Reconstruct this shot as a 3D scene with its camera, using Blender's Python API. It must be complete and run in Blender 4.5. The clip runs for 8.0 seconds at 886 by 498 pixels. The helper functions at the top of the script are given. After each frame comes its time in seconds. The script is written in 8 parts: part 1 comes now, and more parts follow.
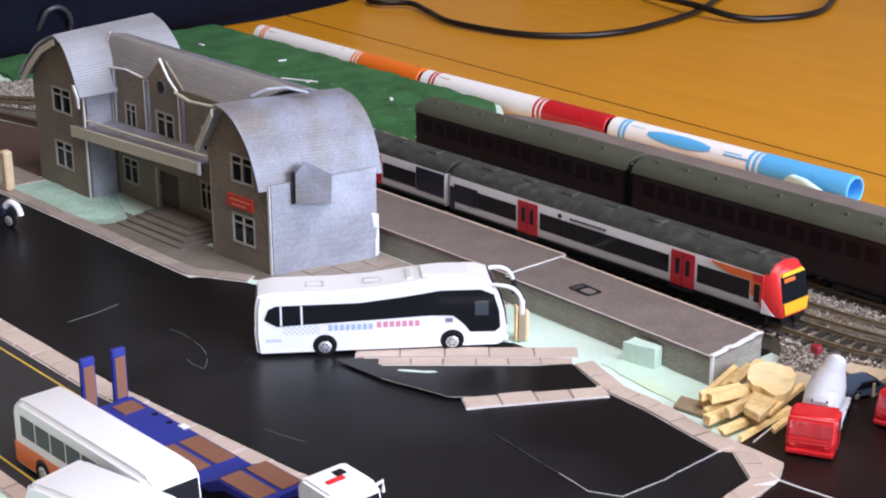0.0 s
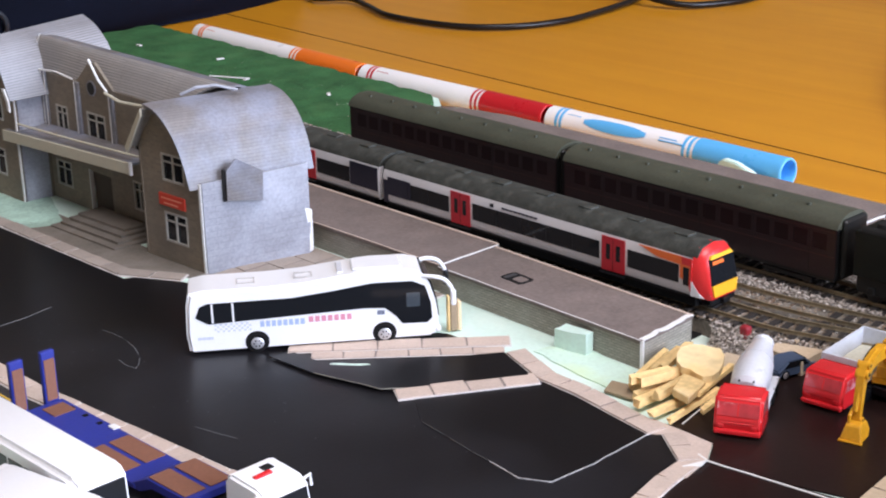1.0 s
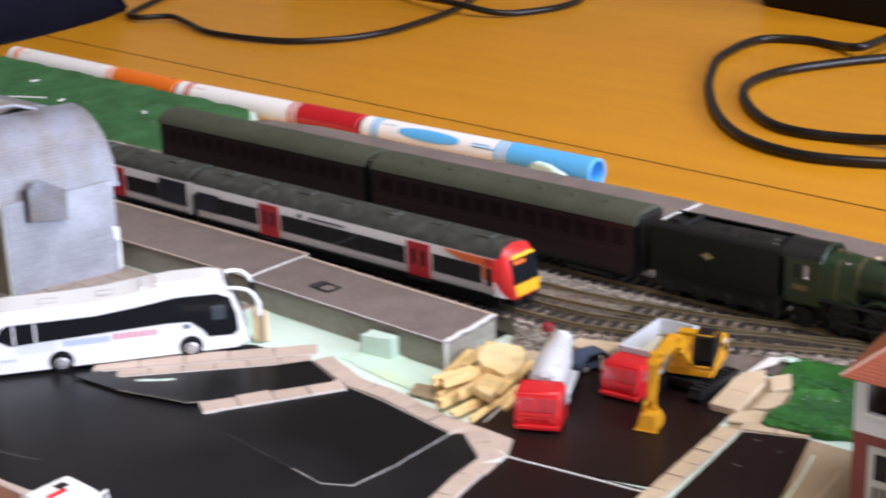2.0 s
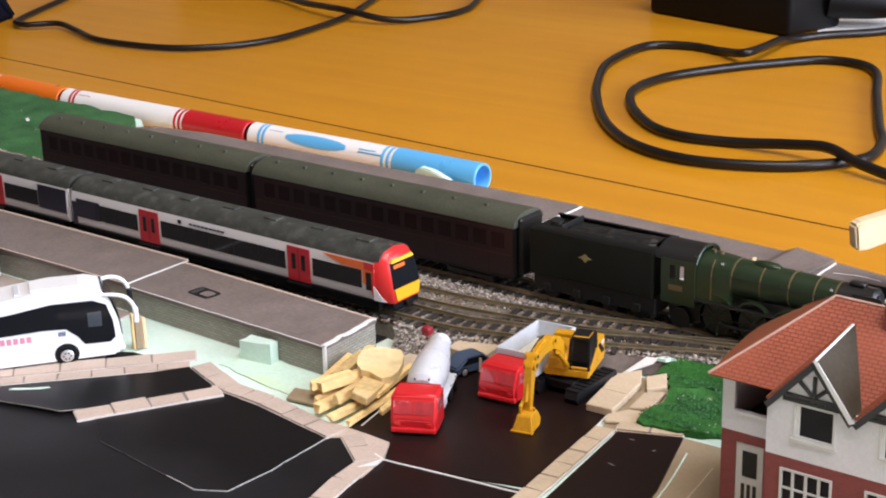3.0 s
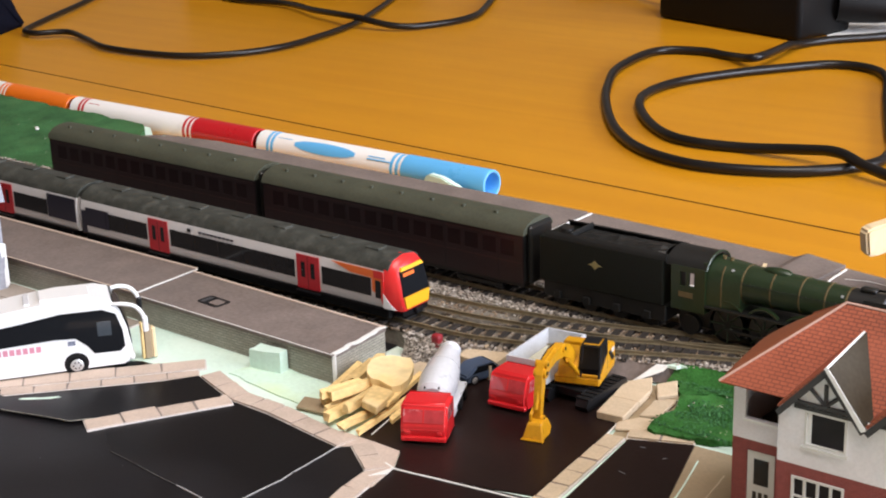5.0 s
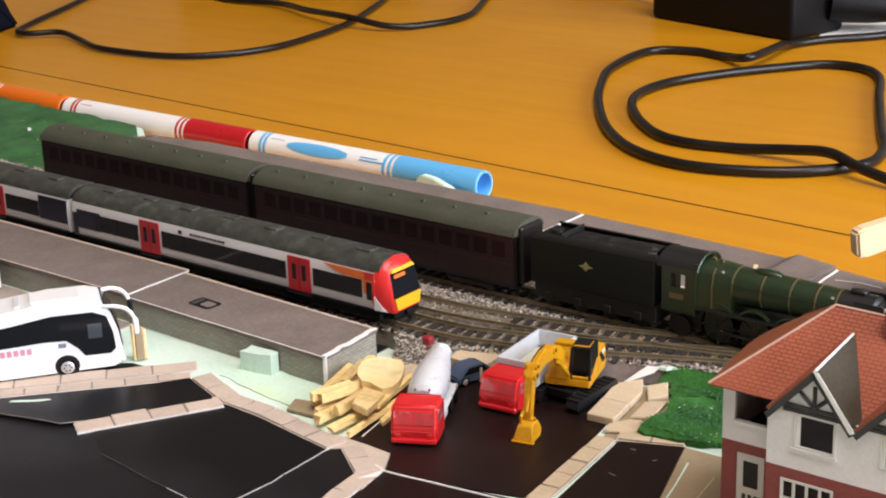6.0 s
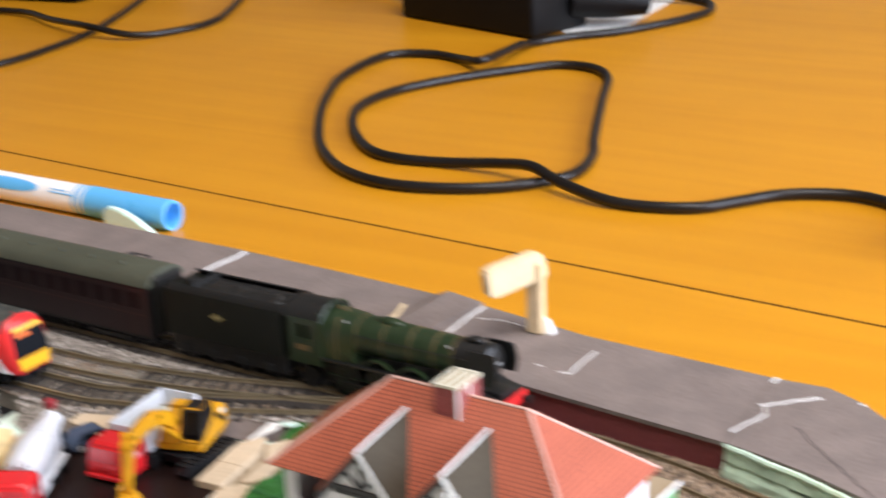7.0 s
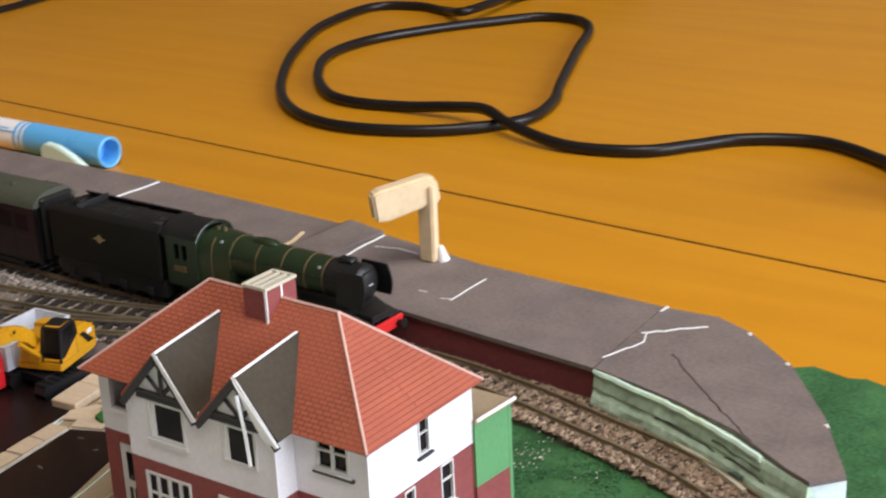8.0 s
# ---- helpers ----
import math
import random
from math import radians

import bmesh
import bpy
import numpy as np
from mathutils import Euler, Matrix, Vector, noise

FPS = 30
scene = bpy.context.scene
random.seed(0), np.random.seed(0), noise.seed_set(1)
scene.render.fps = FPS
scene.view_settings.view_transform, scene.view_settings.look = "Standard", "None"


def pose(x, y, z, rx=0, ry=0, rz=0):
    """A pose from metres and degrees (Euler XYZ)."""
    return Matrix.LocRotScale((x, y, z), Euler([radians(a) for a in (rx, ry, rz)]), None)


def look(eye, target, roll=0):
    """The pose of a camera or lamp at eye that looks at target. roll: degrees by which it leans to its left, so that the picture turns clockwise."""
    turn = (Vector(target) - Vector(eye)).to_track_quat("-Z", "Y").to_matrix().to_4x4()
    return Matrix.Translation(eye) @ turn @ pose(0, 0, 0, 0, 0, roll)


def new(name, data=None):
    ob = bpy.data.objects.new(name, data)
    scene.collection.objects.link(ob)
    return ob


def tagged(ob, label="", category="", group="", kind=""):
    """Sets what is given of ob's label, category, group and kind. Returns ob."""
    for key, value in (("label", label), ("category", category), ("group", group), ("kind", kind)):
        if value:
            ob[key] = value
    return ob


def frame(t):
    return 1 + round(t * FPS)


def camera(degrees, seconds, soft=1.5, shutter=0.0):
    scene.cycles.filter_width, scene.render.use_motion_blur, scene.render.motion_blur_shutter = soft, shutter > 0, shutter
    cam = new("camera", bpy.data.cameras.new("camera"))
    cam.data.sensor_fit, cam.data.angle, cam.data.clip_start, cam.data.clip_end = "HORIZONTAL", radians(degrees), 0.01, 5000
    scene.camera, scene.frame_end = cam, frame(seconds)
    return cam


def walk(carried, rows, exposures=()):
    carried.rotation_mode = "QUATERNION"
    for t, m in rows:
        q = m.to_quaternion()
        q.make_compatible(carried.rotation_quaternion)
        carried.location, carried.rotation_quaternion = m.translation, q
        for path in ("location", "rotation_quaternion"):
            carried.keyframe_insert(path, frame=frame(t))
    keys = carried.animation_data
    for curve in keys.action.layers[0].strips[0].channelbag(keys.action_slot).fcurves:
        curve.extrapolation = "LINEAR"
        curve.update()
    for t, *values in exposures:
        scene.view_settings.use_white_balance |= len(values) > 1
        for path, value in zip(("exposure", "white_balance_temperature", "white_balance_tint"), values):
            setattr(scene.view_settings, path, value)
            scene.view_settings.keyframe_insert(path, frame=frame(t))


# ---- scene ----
import itertools
cam = camera(30.966, 8.0, soft=2.0, shutter=0.4)
PATH = [
    (0, (0.2829, -0.3961, 0.2037), (-0.1418, -0.0216, 0.0051), -0.30),
    (0.5, (0.2881, -0.3901, 0.2023), (-0.1367, -0.0175, 0.0005), -1.09),
    (1, (0.2910, -0.3893, 0.2029), (-0.1237, -0.0048, 0.0023), -1.53),
    (1.5, (0.2920, -0.3883, 0.2032), (-0.1199, -0.0001, 0.0043), -1.67),
    (1.7, (0.2965, -0.3855, 0.2028), (-0.1000, 0.0179, 0.0026), -1.95),
    (1.9, (0.3032, -0.3822, 0.2018), (-0.0822, 0.0335, 0.0050), -2.4),
    (2, (0.3064, -0.3803, 0.2011), (-0.0708, 0.0428, 0.0043), -2.15),
    (2.2, (0.3121, -0.3764, 0.1992), (-0.0505, 0.0592, 0.0024), -2.14),
    (3.3, (0.3133, -0.3747, 0.1988), (-0.0372, 0.0719, 0.0047), -1.48),
    (3.5, (0.3129, -0.3754, 0.1987), (-0.0395, 0.0700, 0.0052), -1.41),
    (4, (0.3126, -0.3731, 0.1979), (-0.0402, 0.0722, 0.0050), -1.95),
    (4.5, (0.3127, -0.3737, 0.1988), (-0.0416, 0.0705, 0.0063), -1.86),
    (6, (0.3139, -0.3724, 0.2002), (-0.0389, 0.0728, 0.0072), -1.90),
    (6.5, (0.3280, -0.3519, 0.2116), (-0.0107, 0.1000, 0.0089), -1.81),
    (6.6, (0.3305, -0.3465, 0.2150), (-0.0000, 0.1129, 0.0158), -1.75),
    (6.7, (0.3355, -0.3395, 0.2180), (0.0084, 0.1234, 0.0211), -1.91),
    (6.8, (0.3420, -0.3300, 0.2185), (0.0235, 0.1393, 0.0227), -2.05),
    (6.9, (0.3515, -0.3185, 0.2173), (0.0343, 0.1501, 0.0178), -2.5),
    (7, (0.3625, -0.3066, 0.2146), (0.0508, 0.1631, 0.0091), -2.73),
    (7.2, (0.3745, -0.2985, 0.2075), (0.0783, 0.1783, -0.0043), -2.7),
    (7.5, (0.3868, -0.2868, 0.1998), (0.0896, 0.1878, -0.0157), -3.67),
    (7.8, (0.3955, -0.2745, 0.1907), (0.0804, 0.1922, -0.0164), -2.5),
    (8, (0.4011, -0.2645, 0.1852), (0.0658, 0.1881, -0.0218), -2.78),
]
EXPOSURES = [(0, 0.3, 5900, 14), (2.0, 0.33, 6100, 13), (3.5, 0.34, 6350, 11), (4.5, 0.34, 6450, 10), (6, 0.31, 6700, 10), (6.6, 0.35, 6700, 10), (7.0, 0.47, 6300, 10), (7.4, 0.27, 6400, 10), (8, -0.12, 6500, 10)]
walk(cam, [(t, look(eye, target, roll)) for t, eye, target, roll in PATH], EXPOSURES)

# ---- world, windows, overhead fill ----
world = bpy.data.worlds.new("world")
scene.world = world
world.use_nodes = True
wn = world.node_tree.nodes
sky = wn.new("ShaderNodeTexSky")
sky.sky_type = "NISHITA"
sky.sun_disc = False
sky.sun_elevation = radians(40)
sky.sun_rotation = radians(70)
world.node_tree.links.new(sky.outputs[0], wn["Background"].inputs[0])
wn["Background"].inputs[1].default_value = 0.12


def window_lamp(name, eye, target, w, h, watts, colour):
    data = bpy.data.lights.new(name, "AREA")
    data.shape, data.size, data.size_y, data.energy, data.color = "RECTANGLE", w, h, watts, colour
    ob = new(name, data)
    ob.matrix_world = look(eye, target)
    return ob


window_lamp("window_light_east", (1.66, 0.3, 0.56), (0.0, 0.1, 0.1), 1.5, 0.85, 48, (0.785, 0.845, 1.0))
# added fill from above without a fitting, placed to balance the brightness
window_lamp("overhead_fill", (0.8, -0.35, 1.84), (0.8, -0.35, 0.0), 1.2, 1.2, 37, (1.0, 0.935, 0.90))

# ---- helpers ----
MM = 0.001
ORIGIN = {}


def thing(name, at=(0, 0, 0), turn=0.0, label="", category="", group="", kind=""):
    """An Empty at its base; places in millimetres. Parts of a thing with no turn are given in world millimetres."""
    ob = new(name)
    ob.empty_display_size = 0.01
    ob.matrix_world = pose(at[0] * MM, at[1] * MM, at[2] * MM, 0, 0, turn)
    ORIGIN[ob.name] = Vector(at) if turn == 0.0 else Vector((0, 0, 0))
    return tagged(ob, label, category, group, kind)


def add_uv(bm):
    uv = bm.loops.layers.uv.verify()
    gu, gv = bm.verts.layers.float.get("grid_u"), bm.verts.layers.float.get("grid_v")
    for f in bm.faces:
        if gu:
            for lp in f.loops:
                lp[uv].uv = (lp.vert[gu], lp.vert[gv])
            continue
        n = f.normal
        t = Vector((-n.y, n.x, 0))
        t = t.normalized() if t.length > 0.05 else Vector((1, 0, 0))
        b = n.cross(t)
        for lp in f.loops:
            lp[uv].uv = (lp.vert.co.dot(t), lp.vert.co.dot(b))


def mesh_of(name, bm, material, smooth=0.0):
    bm.normal_update()
    add_uv(bm)
    bmesh.ops.scale(bm, vec=(MM, MM, MM), verts=bm.verts)
    me = bpy.data.meshes.new(name)
    bm.to_mesh(me)
    bm.free()
    if smooth:
        for p in me.polygons:
            p.use_smooth = True
        me.set_sharp_from_angle(angle=radians(smooth))
    for m in (material if isinstance(material, (list, tuple)) else [material]):
        me.materials.append(m)
    return me


def part(name, bm, material, parent, label="", smooth=0.0):
    root = parent
    while root.parent:
        root = root.parent
    shift = ORIGIN.get(root.name, Vector((0, 0, 0)))
    bmesh.ops.translate(bm, vec=-shift, verts=bm.verts)
    ob = new(name, mesh_of(name, bm, material, smooth))
    ob.parent = parent
    return tagged(ob, label)


def single(name, bm, material, label="", category="", group="", kind="", smooth=0.0):
    """A thing that is one mesh, in world millimetres, with its origin at its base."""
    xs = [v.co for v in bm.verts]
    at = Vector((sum(c.x for c in xs) / len(xs), sum(c.y for c in xs) / len(xs), min(c.z for c in xs)))
    bmesh.ops.translate(bm, vec=-at, verts=bm.verts)
    ob = new(name, mesh_of(name, bm, material, smooth))
    ob.location = at * MM
    return tagged(ob, label, category, group, kind)


def B():
    return bmesh.new()


def box(bm, x0, x1, y0, y1, z0, z1, bev=0.0, seg=1):
    vs = [bm.verts.new((x, y, z)) for x in (x0, x1) for y in (y0, y1) for z in (z0, z1)]
    fs = [bm.faces.new([vs[i] for i in q]) for q in ((0, 1, 3, 2), (4, 6, 7, 5), (0, 4, 5, 1), (2, 3, 7, 6), (0, 2, 6, 4), (1, 5, 7, 3))]
    if bev:
        es = list({e for f in fs for e in f.edges})
        bmesh.ops.bevel(bm, geom=es, offset=bev, segments=seg, affect="EDGES", profile=0.5)
    return bm


def prism(bm, pts, z0, z1):
    """An upright prism on a plan outline, given anticlockwise."""
    lo = [bm.verts.new((x, y, z0)) for x, y in pts]
    hi = [bm.verts.new((x, y, z1)) for x, y in pts]
    bm.faces.new(lo[::-1]), bm.faces.new(hi)
    for i in range(len(pts)):
        j = (i + 1) % len(pts)
        bm.faces.new((lo[i], lo[j], hi[j], hi[i]))
    return bm


def extrude(bm, pts, a, b):
    """A closed 3D outline swept from offset a to offset b (vectors)."""
    lo = [bm.verts.new(Vector(p) + Vector(a)) for p in pts]
    hi = [bm.verts.new(Vector(p) + Vector(b)) for p in pts]
    bm.faces.new(lo[::-1]), bm.faces.new(hi)
    for i in range(len(pts)):
        j = (i + 1) % len(pts)
        bm.faces.new((lo[i], lo[j], hi[j], hi[i]))
    bmesh.ops.recalc_face_normals(bm, faces=bm.faces)
    return bm


def cyl(bm, p0, p1, r0, r1=None, n=16, cap=True):
    p0, p1 = Vector(p0), Vector(p1)
    r1 = r0 if r1 is None else r1
    d = (p1 - p0).normalized()
    u = d.cross(Vector((0, 0, 1)) if abs(d.z) < 0.9 else Vector((1, 0, 0))).normalized()
    w = d.cross(u)
    a = [bm.verts.new(p0 + (u * math.cos(k * math.tau / n) + w * math.sin(k * math.tau / n)) * r0) for k in range(n)]
    b = [bm.verts.new(p1 + (u * math.cos(k * math.tau / n) + w * math.sin(k * math.tau / n)) * r1) for k in range(n)]
    for k in range(n):
        j = (k + 1) % n
        bm.faces.new((a[k], a[j], b[j], b[k]))
    if cap:
        bm.faces.new(a[::-1]), bm.faces.new(b)
    return bm


def tube(bm, pts, r, n=8):
    """A round tube along points."""
    pts = [Vector(p) for p in pts]
    rings = []
    for i, p in enumerate(pts):
        d = (pts[min(i + 1, len(pts) - 1)] - pts[max(i - 1, 0)]).normalized()
        u = d.cross(Vector((0, 0, 1)) if abs(d.z) < 0.95 else Vector((1, 0, 0))).normalized()
        w = d.cross(u)
        rr = r[i] if isinstance(r, (list, tuple)) else r
        rings.append([bm.verts.new(p + (u * math.cos(k * math.tau / n) + w * math.sin(k * math.tau / n)) * rr) for k in range(n)])
    for a, b in zip(rings, rings[1:]):
        for k in range(n):
            j = (k + 1) % n
            bm.faces.new((a[k], a[j], b[j], b[k]))
    bm.faces.new(rings[0][::-1]), bm.faces.new(rings[-1])
    return bm


def spline(pts, steps=8, closed=False):
    """Catmull-Rom through the points."""
    pts = [Vector(p) for p in pts]
    out, n = [], len(pts)
    for i in range(n if closed else n - 1):
        p = [pts[(i + k) % n] if closed else pts[min(max(i + k, 0), n - 1)] for k in (-1, 0, 1, 2)]
        for s in range(steps):
            t = s / steps
            out.append(0.5 * ((2 * p[1]) + (p[2] - p[0]) * t + (2 * p[0] - 5 * p[1] + 4 * p[2] - p[3]) * t * t + (3 * p[1] - p[0] - 3 * p[2] + p[3]) * t ** 3))
    if not closed:
        out.append(pts[-1])
    return out


def sheet(bm, grid, thick):
    """A curved sheet with a thickness, from a grid of points (rows of equal length), which carries lengths along and across it."""
    rows = [[Vector(p) for p in r] for r in grid]
    gu, gv = bm.verts.layers.float.new("grid_u"), bm.verts.layers.float.new("grid_v")
    top = [[bm.verts.new(p) for p in r] for r in rows]
    mid = len(rows[0]) // 2
    down = list(itertools.accumulate([0.0] + [(b[mid] - a[mid]).length for a, b in zip(rows, rows[1:])]))
    for r, v in zip(top, down):
        far = 0.0
        for k, vert in enumerate(r):
            far += (vert.co - r[k - 1].co).length if k else 0.0
            vert[gu], vert[gv] = far, v
    fs = []
    for a, b in zip(top, top[1:]):
        for k in range(len(a) - 1):
            fs.append(bm.faces.new((a[k], a[k + 1], b[k + 1], b[k])))
    bm.normal_update()
    low = [[bm.verts.new(v.co - v.normal * thick) for v in r] for r in top]
    for ra, rb in zip(top, low):
        for a, b in zip(ra, rb):
            b[gu], b[gv] = a[gu], a[gv]
    for a, b in zip(low, low[1:]):
        for k in range(len(a) - 1):
            bm.faces.new((a[k], b[k], b[k + 1], a[k + 1]))
    m, n = len(top), len(top[0])
    for k in range(n - 1):
        bm.faces.new((top[0][k + 1], top[0][k], low[0][k], low[0][k + 1]))
        bm.faces.new((top[-1][k], top[-1][k + 1], low[-1][k + 1], low[-1][k]))
    for k in range(m - 1):
        bm.faces.new((top[k][0], top[k + 1][0], low[k + 1][0], low[k][0]))
        bm.faces.new((top[k + 1][-1], top[k][-1], low[k][-1], low[k + 1][-1]))
    bmesh.ops.recalc_face_normals(bm, faces=bm.faces)
    return bm


def turned(bm, m):
    bmesh.ops.transform(bm, matrix=m, verts=bm.verts)
    return bm


# ---- materials ----
MATS = {}


def mat(name, col, rough=0.6, metal=0.0, var=0.12, fine=900.0, coarse=60.0, bump=0.15, coat=0.0, spec=0.5, random=0.0, stain=None, stain_amount=0.0, alpha=1.0):
    """A painted, printed or raw surface: base colour with grain at two scales, a fine relief and uneven gloss."""
    m = bpy.data.materials.new(name)
    m.use_nodes = True
    nt = m.node_tree
    nd, ln = nt.nodes, nt.links
    bs = nd["Principled BSDF"]
    tc = nd.new("ShaderNodeTexCoord")
    n1, n2 = nd.new("ShaderNodeTexNoise"), nd.new("ShaderNodeTexNoise")
    n1.inputs["Scale"].default_value, n2.inputs["Scale"].default_value = fine, coarse
    n1.inputs["Detail"].default_value, n2.inputs["Detail"].default_value = 4, 5
    for n in (n1, n2):
        ln.new(tc.outputs["Object"], n.inputs["Vector"])
    add = nd.new("ShaderNodeMath")
    add.operation = "ADD"
    ln.new(n1.outputs[0], add.inputs[0]), ln.new(n2.outputs[0], add.inputs[1])
    last = add.outputs[0]
    if random:
        info, mul, plus = nd.new("ShaderNodeObjectInfo"), nd.new("ShaderNodeMath"), nd.new("ShaderNodeMath")
        mul.operation, mul.inputs[1].default_value, plus.operation = "MULTIPLY_ADD", random, "ADD"
        mul.inputs[2].default_value = -random / 2
        ln.new(info.outputs["Random"], mul.inputs[0]), ln.new(last, plus.inputs[0]), ln.new(mul.outputs[0], plus.inputs[1])
        last = plus.outputs[0]
    ramp = nd.new("ShaderNodeMapRange")
    ramp.inputs[1].default_value, ramp.inputs[2].default_value, ramp.inputs[3].default_value, ramp.inputs[4].default_value = 0.55, 1.45, 1 - var, 1 + var
    ln.new(last, ramp.inputs[0])
    mixc = nd.new("ShaderNodeMix")
    mixc.data_type, mixc.blend_type = "RGBA", "MULTIPLY"
    mixc.inputs[0].default_value = 1.0
    mixc.inputs[6].default_value = (*col, 1)
    ln.new(ramp.outputs[0], mixc.inputs[7])
    base = mixc.outputs[2]
    if stain:
        n3, r3, mx = nd.new("ShaderNodeTexNoise"), nd.new("ShaderNodeMapRange"), nd.new("ShaderNodeMix")
        n3.inputs["Scale"].default_value, n3.inputs["Detail"].default_value = coarse * 0.7, 8
        ln.new(tc.outputs["Object"], n3.inputs["Vector"])
        r3.inputs[1].default_value, r3.inputs[2].default_value, r3.inputs[4].default_value = 0.5, 0.68, stain_amount
        ln.new(n3.outputs[0], r3.inputs[0])
        mx.data_type = "RGBA"
        ln.new(r3.outputs[0], mx.inputs[0]), ln.new(base, mx.inputs[6])
        mx.inputs[7].default_value = (*stain, 1)
        base = mx.outputs[2]
    ln.new(base, bs.inputs["Base Color"])
    rr = nd.new("ShaderNodeMapRange")
    rr.inputs[3].default_value, rr.inputs[4].default_value = max(rough - 0.08, 0.02), min(rough + 0.08, 1)
    ln.new(n2.outputs[0], rr.inputs[0]), ln.new(rr.outputs[0], bs.inputs["Roughness"])
    bs.inputs["Metallic"].default_value = metal
    bs.inputs["Specular IOR Level"].default_value = spec
    bs.inputs["Coat Weight"].default_value = coat
    bs.inputs["Coat Roughness"].default_value = 0.12
    if bump:
        bp = nd.new("ShaderNodeBump")
        bp.inputs["Strength"].default_value, bp.inputs["Distance"].default_value = bump, 0.0004
        ln.new(n1.outputs[0], bp.inputs["Height"]), ln.new(bp.outputs[0], bs.inputs["Normal"])
    if alpha < 1:
        bs.inputs["Transmission Weight"].default_value = 1 - alpha
    MATS[name] = m
    return m


def printed(name, c1, c2, mortar, w, h, gap, rough=0.7, var=0.15, offset=0.5, bump=0.25, wash=None, wash_amount=0.0):
    """Printed card: courses of bricks or tiles of w by h millimetres."""
    m = mat(name, (1, 1, 1), rough, var=var, bump=0.0)
    nd, ln = m.node_tree.nodes, m.node_tree.links
    bs = nd["Principled BSDF"]
    uv = nd.new("ShaderNodeUVMap")
    bk = nd.new("ShaderNodeTexBrick")
    bk.offset = offset
    bk.inputs["Color1"].default_value, bk.inputs["Color2"].default_value, bk.inputs["Mortar"].default_value = (*c1, 1), (*c2, 1), (*mortar, 1)
    bk.inputs["Scale"].default_value, bk.inputs["Mortar Size"].default_value, bk.inputs["Mortar Smooth"].default_value = 1.0, gap, 0.3
    bk.inputs["Brick Width"].default_value, bk.inputs["Row Height"].default_value = w, h
    ln.new(uv.outputs[0], bk.inputs["Vector"])
    old = bs.inputs["Base Color"].links[0].from_node
    if wash:
        tc, n3, r3, mx = nd.new("ShaderNodeTexCoord"), nd.new("ShaderNodeTexNoise"), nd.new("ShaderNodeMapRange"), nd.new("ShaderNodeMix")
        n3.inputs["Scale"].default_value, n3.inputs["Detail"].default_value = 45, 6
        ln.new(tc.outputs["Object"], n3.inputs["Vector"]), ln.new(n3.outputs[0], r3.inputs[0])
        r3.inputs[1].default_value, r3.inputs[2].default_value, r3.inputs[4].default_value = 0.42, 0.62, wash_amount
        mx.data_type = "RGBA"
        mx.inputs[7].default_value = (*wash, 1)
        ln.new(r3.outputs[0], mx.inputs[0]), ln.new(bk.outputs[0], mx.inputs[6]), ln.new(mx.outputs[2], old.inputs[6])
    else:
        ln.new(bk.outputs[0], old.inputs[6])
    bp = nd.new("ShaderNodeBump")
    bp.invert = True
    bp.inputs["Strength"].default_value, bp.inputs["Distance"].default_value = bump, 0.0002
    ln.new(bk.outputs["Fac"], bp.inputs["Height"]), ln.new(bp.outputs[0], bs.inputs["Normal"])
    return m


def wood_top(name):
    """Honey-coloured laminated table wood with long grain."""
    m = mat(name, (0.62, 0.30, 0.055), 0.34, var=0.05, fine=30, coarse=3, bump=0.0, spec=0.27)
    nd, ln = m.node_tree.nodes, m.node_tree.links
    bs = nd["Principled BSDF"]
    tc, mp, nz, rp, mx = nd.new("ShaderNodeTexCoord"), nd.new("ShaderNodeMapping"), nd.new("ShaderNodeTexNoise"), nd.new("ShaderNodeMapRange"), nd.new("ShaderNodeMix")
    mp.inputs["Scale"].default_value = (5, 60, 5)
    nz.inputs["Scale"].default_value, nz.inputs["Detail"].default_value, nz.inputs["Distortion"].default_value = 1.0, 7, 0.6
    ln.new(tc.outputs["Object"], mp.inputs[0]), ln.new(mp.outputs[0], nz.inputs["Vector"]), ln.new(nz.outputs[0], rp.inputs[0])
    rp.inputs[1].default_value, rp.inputs[2].default_value = 0.35, 0.7
    mx.data_type = "RGBA"
    mx.inputs[6].default_value, mx.inputs[7].default_value = (0.538, 0.224, 0.0068, 1), (0.588, 0.256, 0.0092, 1)
    ln.new(rp.outputs[0], mx.inputs[0])
    old = bs.inputs["Base Color"].links[0].from_node
    ln.new(mx.outputs[2], old.inputs[6])
    return m


M_TABLE = wood_top("table_wood")
# dark brown of the table sides holds the shade of the seam gap
M_SEAM = mat("table_edge_shade", (0.16, 0.07, 0.02), 0.6)
M_WALL = mat("room_paint", (0.42, 0.38, 0.33), 0.9, var=0.04, fine=40, coarse=3)
M_FLOOR = mat("carpet", (0.16, 0.15, 0.15), 0.95, fine=300, coarse=5)
M_FOAM = mat("mint_foam", (0.60, 0.76, 0.66), 0.85, var=0.10, fine=700, coarse=35, bump=0.4, stain=(0.70, 0.80, 0.70), stain_amount=0.7)
M_FOAMY = mat("stained_foam", (0.58, 0.75, 0.62), 0.85, var=0.12, fine=700, coarse=45, bump=0.4, stain=(0.60, 0.73, 0.40), stain_amount=0.8)
M_FOAMW = mat("white_foam", (0.72, 0.84, 0.84), 0.85, var=0.08, fine=700, coarse=35, bump=0.4)
